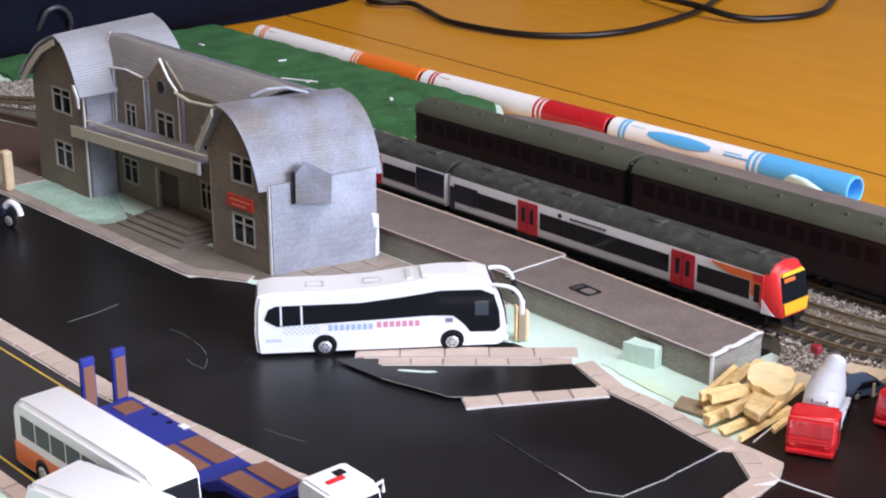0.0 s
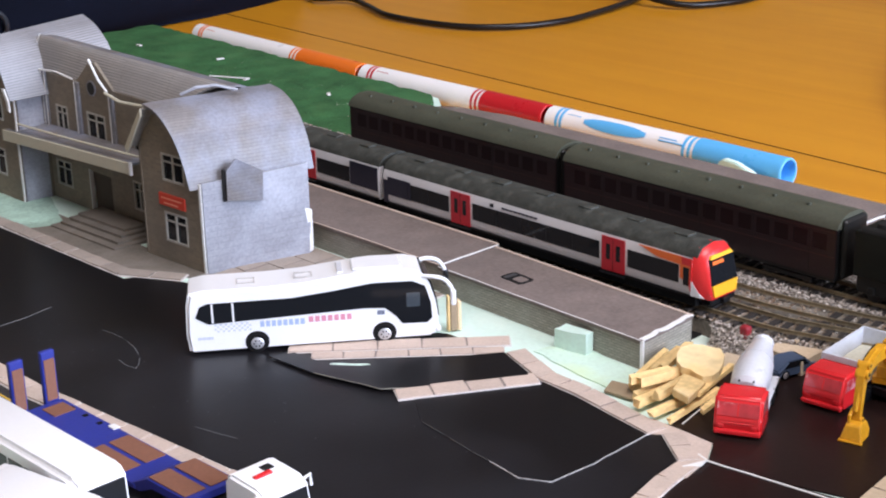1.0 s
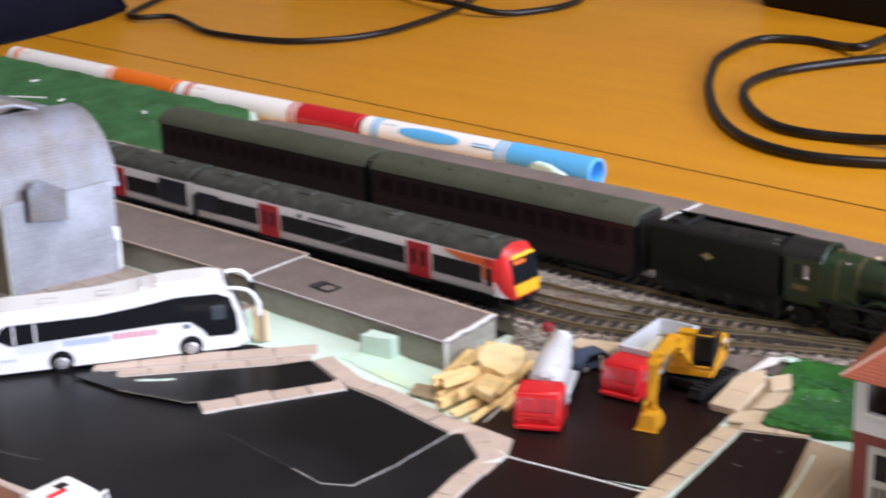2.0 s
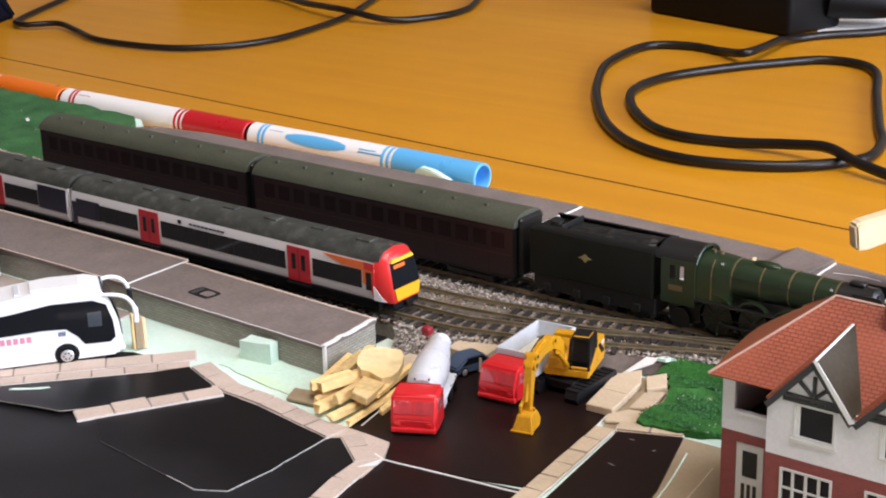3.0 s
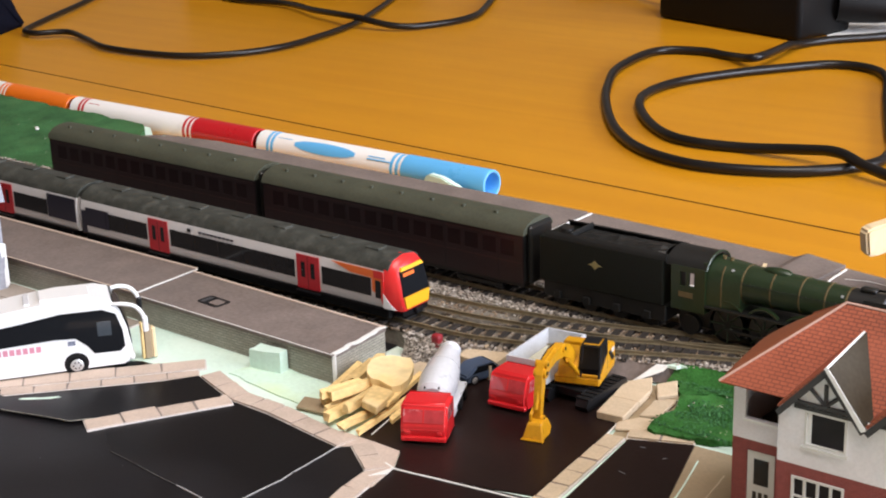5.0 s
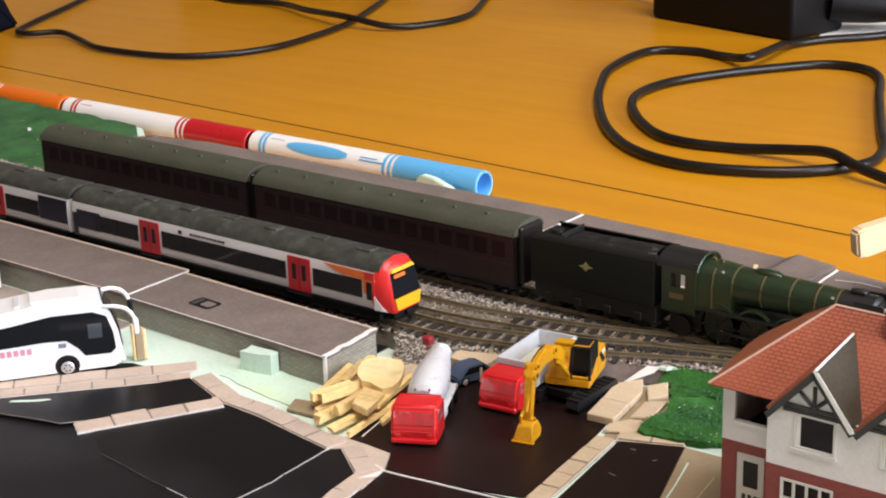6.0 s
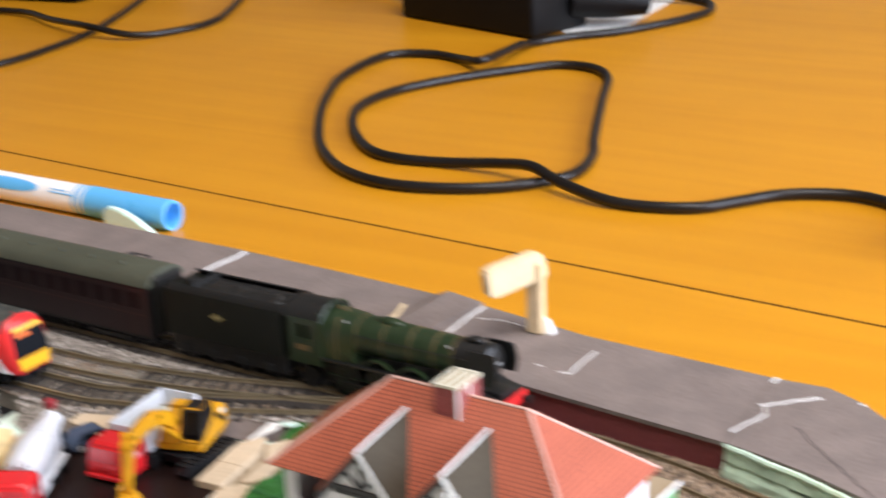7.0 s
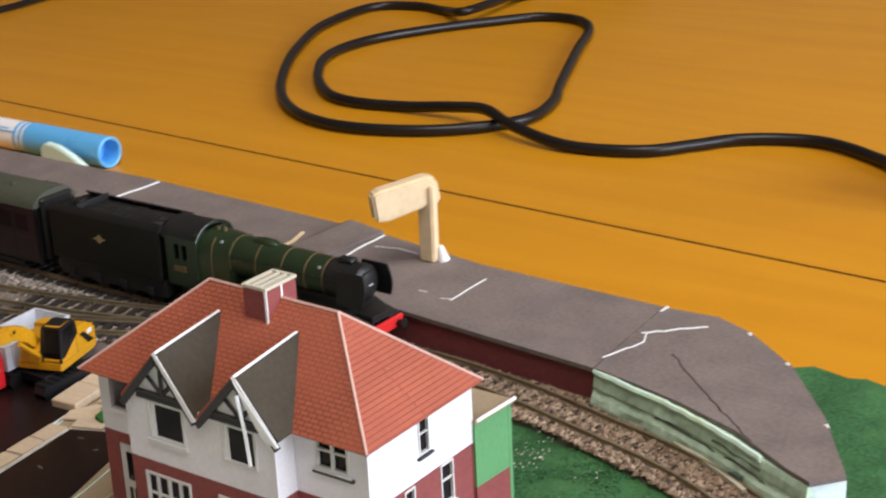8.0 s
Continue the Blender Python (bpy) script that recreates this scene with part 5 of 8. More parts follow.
# canopy with its cream fascia
bm = B()
extrude(bm, [(-308.4, -81.0, 30.4), (-214.4, -79.0, 33.6), (-211, -66.4, 33.6), (-299.5, -66.4, 31.6)], (0, 0, 0), (0, 0, 0.7))
part("canopy", bm, M_STENDR, st, "flat grey card canopy")
part("fascia", extrude(B(), [(-309.2, -81.8, 26.4), (-215.2, -79.8, 29.8), (-215.2, -79.8, 34.3), (-309.2, -81.8, 31.0)], (0, -0.6, 0), (0, 0.2, 0)), M_CREAM, st, "long cream card fascia")
part("card_edge", extrude(B(), [(-215.6, -79.8, 29.6), (-214.6, -79.8, 29.6), (-214.6, -79.8, 34.6), (-215.6, -79.8, 34.6)], (0, -0.9, 0), (0, 0.3, 0)), M_CARDEDGE, st)
part("card_edge", tube(B(), [(-308, -79.6, 34.2), (-262, -78.4, 35.0), (-212, -77.0, 36.6)], 0.45, 6), M_CREAM, st, "pale upstand behind the canopy edge")
for k, (x0, x1, y0) in enumerate(((-264, -219, -89.5), (-262, -222, -86), (-261, -225, -82.5), (-260, -228, -79))):
    part("step", prism(B(), [(x0, y0), (x1, y0 + 1.5), (x1 + 0.5, -68), (x0, -67.6)], k * 1.1 + (0.02 if k else 0.0), (k + 1) * 1.1), M_STEPS, st, "layered card step")

M_PANE = mat("printed_pane", (0.011, 0.0075, 0.010), 0.45, var=0.5, fine=300, coarse=90, bump=0.0, stain=(0.028, 0.020, 0.026), stain_amount=0.4, spec=0.2)
# -- semi-detached house --
ho = thing("house", (181, -32, 0), label="white and red-brick card house with hipped red tiled roof", category="house")
HX0, HX1, HY0, HY1, BX0, BX1, BY = 143.5, 220.0, -48.5, -13.0, 158.5, 201.0, -54.5
ZBK, ZE = 26.3, 41.0


def two_tone(p0, p1, holes, th=1.1):
    lo = [(a, b, c, min(d, ZBK)) for a, b, c, d in holes if c < ZBK]
    hi = [(a, b, max(c, ZBK + 0.02), d) for a, b, c, d in holes if d > ZBK]
    part("wall", card_wall(B(), p0, p1, 0, ZBK, lo, th), M_HBRICK, ho, "red brick-printed card wall")
    part("wall", card_wall(B(), p0, p1, ZBK + 0.02, ZE, hi, th), M_RENDER, ho, "white rendered card wall")


fl = [(3.2, 13.0, 32.0, 40.4), (4.0, 11.6, 0.5, 23.6)]
two_tone((HX0 + 0.04, HY0), (BX0, HY0), fl)
w = part("opening_trim", box(B(), 146.4, 157.0, HY0 - 0.5, HY0 - 0.03, 31.2, 31.95), M_CARDEDGE, ho)
d = part("door", box(B(), 147.6, 155.0, HY0 + 0.3, HY0 + 0.9, 0.5, 23.5), M_WINW, ho, "white panelled front door")
part("pane", box(B(), 149.4, 153.4, HY0 + 0.18, HY0 + 0.29, 14.5, 21.5), M_GLASS, d)
bm = B()
for k in range(3):
    box(bm, 149.2 + k * 1.6, 150.2 + k * 1.6, HY0 + 0.2, HY0 + 0.29, 3, 12.5)
part("panel", bm, M_GREYC, d)
bw = [(6.8, 17.4, 32.0, 41.0), (28.0, 37.6, 32.0, 41.0), (4.0, 17.4, 6.0, 23.4), (25.5, 39.0, 6.0, 23.4)]
two_tone((BX0, BY), (BX1, BY), bw)
for k, hl in enumerate(bw):
    if k < 2:
        window(ho, (BX0, BY), (BX1, BY), hl, lights=1, transom=0, bar=0.55, pane_mat=M_PANE, sill=k == 0)
        part("reveal", box(B(), BX0 + hl[0] + 0.57, BX0 + hl[0] + 1.5, BY + 0.35, BY + 0.63, hl[2] + 0.57, hl[3] - 0.57), M_CARDEDGE, ho, "white card reveal beside the pane")
    else:
        window(ho, (BX0, BY), (BX1, BY), hl, lights=4, transom=0.3, bar=0.6, pane_mat=M_PANE)
two_tone((BX1, BY + 1.12), (BX1, HY0 - 0.02), [])
two_tone((BX0, HY0 - 0.02), (BX0, BY + 1.12), [])
fr = [(5.6, 14.4, 33.2, 40.0), (4.6, 13.4, 8, 22)]
two_tone((BX1, HY0), (HX1 - 0.04, HY0), fr)
for hl in fr:
    window(ho, (BX1, HY0), (HX1, HY0), hl, lights=2, transom=0.35, bar=0.7, frame_mat=None)
sd = [(16.6, 20.4, 31.6, 39.8), (23.6, 28.2, 16.5, 26.2), (11.0, 14.6, 16.5, 25.8)]
two_tone((HX1, HY0 + 0.02), (HX1, HY1), sd)
for k, hl in enumerate(sd):
    window(ho, (HX1, HY0 + 0.02), (HX1, HY1), hl, lights=1, transom=0.42, bar=0.42, sill=k > 0, pane_mat=M_PANE)
two_tone((HX1 - 0.04, HY1), (HX0 + 0.04, HY1), [])
two_tone((HX0, HY1), (HX0, HY0 + 0.02), [])
for cx, cy in ((HX1, HY0), (HX1, HY1), (BX1, BY)):
    part("wall_corner", box(B(), cx - 0.5, cx + 0.12, cy - 0.12, cy + 0.5, 0, ZBK), M_HBRICK, ho, "folded brick-printed corner")
    part("wall_corner", box(B(), cx - 0.5, cx + 0.12, cy - 0.12, cy + 0.5, ZBK + 0.01, ZE), M_RENDER, ho, "folded white corner")
for x0, x1, z in ((206.4, 216.2, 40.2), (206.0, 216.6, 32.3)):
    part("lintel", box(B(), x0, x1, HY0 - 0.75, HY0 - 0.03, z, z + 0.6), M_TIMBER, ho, "dark printed lintel or sill")
for y0, y1, z in ((-32.2, -27.8, 39.9), (-32.6, -27.4, 30.9)):
    part("lintel", box(B(), HX1 + 0.03, HX1 + 0.75, y0, y1, z, z + 0.5), M_TIMBER, ho, "dark printed lintel or sill")
part("inner_floor", box(B(), HX0 + 1.2, HX1 - 1.2, HY0 + 1.2, HY1 - 1.2, 25.4, 26.4), M_GREYC, ho)
part("beam", box(B(), BX0 + 4, BX1 - 0.5, BY - 0.35, BY - 0.03, 41.05, 41.9), M_TIMBER, ho, "black printed timber beam")
# hipped roof
E0, E1, F0, F1, ZEV, ZRG = 141.0, 222.6, -51.6, -11.5, 41.4, 60.0
K0, K1 = (164.0, -31.2), (200.3, -31.0)


def roof_panel(pts, m=M_TILE, label="printed red tile slope"):
    bm = B()
    c = [Vector(p) for p in pts]
    n = (c[1] - c[0]).cross(c[2] - c[0]).normalized()
    extrude(bm, pts, (0, 0, 0), -n * 0.7)
    return part("roof", bm, m, ho, label)


roof_panel([(E0, F0, ZEV), (E1, F0, ZEV), (*K1, ZRG - 0.6), (*K0, ZRG)])
roof_panel([(E1, F0, ZEV), (E1, F1, ZEV), (*K1, ZRG - 0.6)], M_TILEH, "tile-printed hip with clear rows")
part("roof", sheet(B(), [[Vector((E1, F1, ZEV)).lerp(Vector((144, -6.6, 45)), e / 6), Vector((*K1, ZRG - 0.6)).lerp(Vector((*K0, ZRG)), e / 6)] for e in range(7)], 0.5), M_TILE, ho, "printed red tile slope")
eave = spline([(E0, F0, ZEV), (139.6, -38, 42.2), (138.4, -22, 42.6), (139.8, -9, 42.6), (144, -6.6, 45)], 4)
rows = [[p.lerp(Vector((*K0, ZRG)), e / 6) for e in range(7)] for p in eave]
# this brown holds both the raw card and the slope's own shade
part("roof", sheet(B(), rows, 0.5), mat("shaded_bare_card", (0.24, 0.066, 0.022), 0.8, var=0.25, fine=900, coarse=60, bump=0.2), ho, "end slope of the roof, warped outwards, raw card and shade in its brown", smooth=50)
M_RIDGE = mat("ridge_line", (0.55, 0.36, 0.30), 0.7)
for a, b in (((E1, F0, ZEV), (*K1, ZRG - 0.6)), ((E1, F1, ZEV), (*K1, ZRG - 0.6)), ((E0, F0, ZEV), (*K0, ZRG)), ((*K0, ZRG), (*K1, ZRG - 0.6))):
    part("ridge", tube(B(), [Vector(a) + Vector((0, 0, 0.1)), Vector(b) + Vector((0, 0, 0.1))], 0.33, 6), M_RIDGE, ho, "pale worn roof edge")
# two gables with bare grey slopes
for gx, gl, gr, pz in ((170.4, 159.0, 180.2, 52.4), (192.6, 181.2, 203.0, 52.2)):
    yb = F0 + (pz + 2.6 - ZEV) * (K0[1] - F0) / (ZRG - ZEV)
    bm = B()
    zr = 40.0
    extrude(bm, [(gx, BY - 1.2, pz), (gr, BY - 1.2, zr + 0.6), (gr, F0 + 0.4, zr + 1.0), (gx + 0.6, yb + 0.6, pz + 2.9)], (0, 0, 0), (0.55, 0, 0.55))
    part("gable_roof", bm, M_GREYC, ho, "bare grey card gable slope")
    bm = B()
    extrude(bm, [(gx, BY - 1.2, pz), (gx + 0.3, yb + 0.6, pz + 2.9), (gl, F0 + 0.4, zr + 1.0), (gl, BY - 1.2, zr + 0.6)], (0, 0, 0), (-0.5, 0, 0.5))
    part("gable_roof", bm, M_TILE, ho)
    part("card_edge", tube(B(), [(gx + 0.3, BY - 1.4, pz + 0.8), (gx + 0.5, yb + 0.6, pz + 3.3)], 0.33, 6), M_CARDEDGE, ho, "white raw card edge")
    part("gable_front", gable(B(), [(gl + 0.4, 41.02), (gr - 0.4, 41.02), (gx, pz - 0.4)], BY, BY + 1.0), M_RENDER, ho, "white gable front")
    bm = B()
    for a, b, c in ((gl - 0.8, gx, 0), (gr + 0.6, gx, 0)):
        d = Vector((b - a, 0, pz - 39.6)).normalized()
        nn = Vector((d.z, 0, -d.x)) * (1.5 if b > a else -1.5)
        A, C = Vector((a, 0, 39.6)), Vector((gx, 0, pz + 0.6))
        extrude(bm, [A, A + nn, C + nn * 0.2 - Vector((0, 0, 1.8)), C], (0, BY - 1.5, 0), (0, BY - 0.7, 0))
    part("barge_board", bm, M_TIMBER, ho, "black timber barge board")
    part("card_edge", extrude(B(), [(gx - 0.2, 0, pz + 0.7), (gx + 1.1, 0, pz + 0.5), (gr + 0.9, 0, 40.2), (gr - 0.3, 0, 39.6)], (0, BY - 1.75, 0), (0, BY - 1.52, 0)), M_CARDEDGE, ho, "white raw card edge")
    bm = B()
    for x0, x1 in ((gx, gx), (gx, gx - 4.2), (gx, gx + 4.2)):
        tube(bm, [(x0, BY - 0.3, 43.2), (x1, BY - 0.3, 48.6 if x1 == x0 else 47)], 0.55, 4)
    box(bm, gl + 3.2, gr - 3.0, BY - 0.6, BY - 0.05, 42.2, 43.2)
    part("timber", bm, M_TIMBER, ho, "black printed timber framing")
part("card_edge", extrude(B(), [(193.0, 0, 52.4), (203.6, 0, 40.2), (200.2, 0, 40.6), (197.6, 0, 44.4)], (0, BY - 1.98, 0), (0, BY - 1.78, 0)), M_CARDEDGE, ho, "broad white raw card edge")
part("card_edge", tube(B(), [(181.0, BY - 0.6, 41.6), (189, F0 - 0.4, 42.0)], 0.35, 5), M_CARDEDGE, ho, "white folded card edge between the gables")
part("card_edge", tube(B(), [(194.2, BY - 2.3, 49.5), (195.3, BY - 2, 41), (195.7, BY - 1.8, 34)], 0.42, 5), M_CARDEDGE, ho, "thin white card sliver hanging down")
# chimney
ch = part("chimney", box(B(), 178.4, 184.8, -35.8, -26.2, 53, 62.7), M_HBRICK, ho, "brick-printed card chimney")
for x0, x1, y0, y1 in ((178.2, 185.0, -36.0, -35.3), (178.2, 185.0, -26.7, -26.0), (178.2, 178.8, -35.29, -26.71), (184.3, 185.0, -35.29, -26.71), (180.4, 181.0, -35.29, -26.71), (182.4, 183.0, -35.29, -26.71)):
    part("cap_strip", box(B(), x0, x1, y0, y1, 62.72, 63.4), M_CREAM, ch, "pale card strip of the chimney top")
part("cap", box(B(), 178.8, 184.3, -35.3, -26.7, 62.71, 62.8), M_TAN, ch)
part("card_edge", box(B(), 184.5, 185.1, -36.1, -35.75, 54.5, 62.7), M_CARDEDGE, ch, "white raw card corner")
part("card_edge", box(B(), 184.82, 185.0, -31.2, -30.7, 56, 62.7), M_CARDEDGE, ch)

# rear extension
part("extension_wall", card_wall(B(), (220.8, -12.8), (221.6, 0.2), 0, 15.6), M_HBRICK, ho, "red brick-printed card wall")
part("extension_wall", card_wall(B(), (220.8, -12.8), (221.6, 0.2), 15.62, 31.0), M_GREENW, ho, "green card wall")
part("extension_wall", card_wall(B(), (221.6, 0.2), (200, 0.2), 0, 31.0), M_GREENW, ho)
part("extension_roof", prism(B(), [(200, -12.8), (221.2, -12.8), (222.2, 1), (200, 1)], 31.0, 31.6), M_TAN, ho, "flat tan card roof")
part("card_edge", tube(B(), [(222.2, 1, 31.9), (221.4, -12.8, 31.9)], 0.4, 5), M_CARDEDGE, ho)
single("tan_base", prism(B(), [(140.1, -112), (250, -130), (238, -12), (224, 4), (205, 4), (205, -10), (141.1, -10)], 0.1, 0.4), M_TAN, "tan card base under the house", "base card", kind="structure")
# fence of brown card behind the station and low posts
single("brown_wall", prism(B(), [(-470, -50), (-338, -24), (-338, -21), (-470, -47)], 0, 3.4), M_WALLBR, "low dark brown card wall behind the station", "wall", kind="structure")
single("brown_yard", prism(B(), [(-470, -104), (-346, -100), (-346, -26), (-470, -52)], 0.05, 0.5), M_WALLBR, "dark brown card yard beside the station", "yard", kind="structure")
po = thing("gate_post", (-333, -101, 0), label="short whittled pale wooden post on the pavement", category="post")
part("post", box(B(), -335.5, -331, -103, -99, 1.1, 18.6, 0.7), M_WOODC, po)

# ---- trains ----
def wheelset(parent, x, y, r, name="wheel", material=None, w=1.6, n=18, spokes=False):
    for sy in (-1, 1):
        wh = part(name, cyl(B(), (x, y + sy * 4.6 - w / 2, ZR + r), (x, y + sy * 4.6 + w / 2, ZR + r), r, n=n), material or M_LOCOB, parent)
    return wh


def body_shell(bm, prof, x0, x1, cy, nose=None):
    """A vehicle body: a closed (y, z) outline swept along x."""
    return extrude(bm, [(0, cy + a, b) for a, b in prof], (x0, 0, 0), (x1, 0, 0))


TY, TW = 9.0, 9.0      # middle line and half width of the red and white train


def multiple_unit_car(x0, x1, nose, label):
    """One car of the modern train: x0 is its cab or inner end at the right when nose, else a plain car."""
    car = thing("railcar", ((x0 + x1) / 2, TY, ZR), label=label, category="train car", group="red and white train")
    z0, z1, zr = 11.6, 24.8, 29.2
    prof = [(-8.4, z0), (8.4, z0), (TW, z0 + 2), (TW, 21.8), (8.3, z1), (-8.3, z1), (-TW, 21.8), (-TW, z0 + 2)]
    xb = x1 - (5.5 if nose else 0)
    part("body", body_shell(B(), prof, x0, xb, TY), M_TRAINW, car, "silver-white painted body", smooth=20)
    roof = [(-8.3, z1 + 0.02), (8.3, z1 + 0.02), (7.4, 26.9), (5.0, 28.4), (2.0, zr - 0.1), (-2.0, zr - 0.1), (-5.0, 28.4), (-7.4, 26.9)]
    part("roof", body_shell(B(), roof, x0, xb + (1.5 if nose else 0), TY), M_TRAINROOF, car, "dark grey ribbed roof", smooth=35)
    for k in range(7):
        xx = x0 + 14 + k * (x1 - x0 - 30) / 6
        part("roof_vent", box(B(), xx - 2.4, xx + 3.5, TY - 2.6 + (k % 2) * 1.0, TY + 2.0, zr - 0.3, zr + 0.35, 0.15), M_TRAINROOF, car)
    part("underframe", box(B(), x0 + 1, x1 - 4, TY - 8.3, TY + 8.3, 8.3, z0 - 0.02, 0.3), M_TYRE, car, "black underframe boxes")
    for c in (x0 + 24, x1 - 24):
        part("bogie", box(B(), c - 11, c + 11, TY - 6.6, TY + 6.6, 8.9, 11.0, 0.4), M_BLACK, car)
        for dx in (-8, 8):
            wheelset(car, c + dx, TY, 2.6)
    for sy in (-1, 1):
        ya, yb = (TY - TW - 0.22, TY - TW + 0.05) if sy < 0 else (TY + TW - 0.05, TY + TW + 0.22)
        doors = (x1 - 38.9, x1 - 113.6) if nose else (x1 - 44.2, x1 - 120)
        runs = [(doors[1] + 6.3, doors[0] - 6.3), (doors[0] + 6.2, x1 - 10.8 if nose else x1 - 17.5), (x0 + 3, doors[1] - 6.3)]
        for a, b in runs:
            g = part("window_band", box(B(), a, b, ya, yb, 15.4, 21.7, 0.08), M_GLASS, car, "long black glazed band")
            n = max(1, int((b - a) / 11))
            for k in range(1, n):
                xx = a + (b - a) * k / n
                part("mullion", box(B(), xx - 0.2, xx + 0.2, ya - 0.05 * (sy < 0), yb + 0.05 * (sy > 0), 15.6, 21.5), M_BLACK, g)
        if x0 + 3 < x1 - 140:
            if not nose:
                part("end_panel", box(B(), x1 - 17, x1 - 0.4, ya - 0.05 * (sy < 0), yb + 0.05 * (sy > 0), 15.0, 24.4), M_TRAINB, car, "navy end panel")
            part("end_panel", box(B(), x0 + 0.4, x0 + 2.9, ya, yb, 12, 21), M_TRAINB, car, "navy end panel")
            part("end_panel", box(B(), x0 + 3, x0 + 16, ya - 0.05 * (sy < 0), yb + 0.05 * (sy > 0), 15.2, 22.4), M_TRAINB, car, "navy end panel")
        part("sole_stripe", box(B(), x0, xb, ya + 0.02, yb, 11.7, 12.3), M_BLACK, car)
        for c in doors:
            d = part("door", box(B(), c - 5.2, c + 5.2, ya - 0.12 * (sy < 0), yb + 0.12 * (sy > 0), 12.1, 24.3, 0.1), M_TRAINDR, car, "red sliding double door")
            for dx in (-2.2, 2.2):
                part("door_window", box(B(), c + dx - 0.95, c + dx + 0.95, ya - 0.2 * (sy < 0), yb + 0.2 * (sy > 0), 16.2, 21.8, 0.1), M_GLASS, d, "narrow dark door window")
            part("door_joint", box(B(), c - 0.12, c + 0.12, ya - 0.16 * (sy < 0), yb + 0.16 * (sy > 0), 12.4, 24), M_BLACK, d)
            part("step", box(B(), c - 5.4, c + 5.4, ya - 0.9 * (sy < 0), yb + 0.5 * (sy > 0), 11.0, 11.5), M_BLACK, car)
        if nose:
            # orange and red sweep towards the cab
            pts = [(x1 - 28, 24.7), (x1 - 5.6, 24.7), (x1 - 5.6, 13.6), (x1 - 7.2, 16), (x1 - 10.3, 17.5), (x1 - 10.4, 21.9), (x1 - 19.5, 22.2)]
            part("sweep", extrude(B(), [(a, 0, b) for a, b in pts], (0, ya + 0.04, 0), (0, yb, 0)), M_TRAINO, car, "orange painted sweep")
            pts = [(x1 - 9.6, 24.7), (x1 - 5.4, 24.7), (x1 - 5.4, 12.6), (x1 - 6.4, 14.6), (x1 - 6.0, 22.2), (x1 - 9.4, 22.2)]
            part("sweep", extrude(B(), [(a, 0, b) for a, b in pts], (0, ya - 0.06, 0), (0, yb, 0)), M_TRAINR, car, "red painted sweep")
            part("cab_window", box(B(), x1 - 8.9, x1 - 6.5, ya - 0.14 * (sy < 0), yb + 0.14 * (sy > 0), 15.2, 21.4, 0.1), M_GLASS, car)
            bm = B()
            for k in range(9):
                xx = x1 - 92 + k * 2.0
                box(bm, xx, xx + 1.4, ya, yb, 22.7, 23.4)
            part("lettering", bm, M_TRAINB, car, "tiny dark printed bars")
            part("crest", box(B(), x1 - 98, x1 - 96.4, ya, yb, 22.4, 23.7), M_BLACK, car)
    if nose:
        secs = [(xb, 0.0, z0 + 0.8, z1, zr), (x1 - 4.2, 0.15, z0 + 0.4, z1, zr - 0.15), (x1 - 2.6, 0.6, z0, 24.2, zr - 0.7), (x1 - 1.5, 1.1, z0 - 0.2, 23.0, zr - 1.9), (x1 - 0.7, 1.5, z0 - 0.3, 21.6, 25.6), (x1 + 0.5, 1.9, z0 - 0.3, 17.4, 19.2), (x1 + 1.0, 2.3, z0 - 0.2, 14.4, 15.4)]
        bm = B()
        rings = []
        for x, ins, a, b, c in secs:
            w = TW - ins
            rings.append([bm.verts.new((x, TY + p, q)) for p, q in ((-w + 0.5, a), (w - 0.5, a), (w, a + 1.6), (w, (a + b) / 2), (w - 0.4, b), (w * 0.62, b + (c - b) * 0.75), (0, c), (-w * 0.62, b + (c - b) * 0.75), (-w + 0.4, b), (-w, (a + b) / 2), (-w, a + 1.6))])
        for ra, rb in zip(rings, rings[1:]):
            for k in range(11):
                j = (k + 1) % 11
                bm.faces.new((ra[k], ra[j], rb[j], rb[k]))
        bm.faces.new(rings[0][::-1]), bm.faces.new(rings[-1])
        bmesh.ops.recalc_face_normals(bm, faces=bm.faces)
        ns = part("cab_front", bm, M_TRAINR, car, "bright red rounded cab front", smooth=50)
        part("windscreen", extrude(B(), [(x1 - 0.1, -6.6, 16.4), (x1 - 0.1, 6.6, 16.4), (x1 - 1.8, 6.0, 24.6), (x1 - 1.8, -6.0, 24.6)], (0.7, TY, 0), (1.3, TY, 0)), M_GLASS, ns, "black windscreen")
        part("warning_panel", extrude(B(), [(x1 + 0.1, -5.6, 12.2), (x1 + 0.1, 5.6, 12.2), (x1 - 0.1, 6.5, 16.2), (x1 - 0.1, -6.5, 16.2)], (0.8, TY, 0), (1.5, TY, 0)), M_TRAINY, ns, "yellow warning panel")
        part("destination", extrude(B(), [(x1 - 1.8, -5.8, 24.8), (x1 - 1.8, 5.8, 24.8), (x1 - 2.2, 5.0, 25.9), (x1 - 2.2, -5.0, 25.9)], (0.6, TY, 0), (1.5, TY, 0)), M_TRAINY, ns, "yellow strip above the windscreen")
        part("route_print", extrude(B(), [(x1 - 1.25, -5.2, 22.9), (x1 - 1.25, 0.4, 22.9), (x1 - 1.5, 0.4, 24.0), (x1 - 1.5, -5.2, 24.0)], (1.2, TY, 0), (1.4, TY, 0)), M_TRAINO, ns, "small orange printed bar")
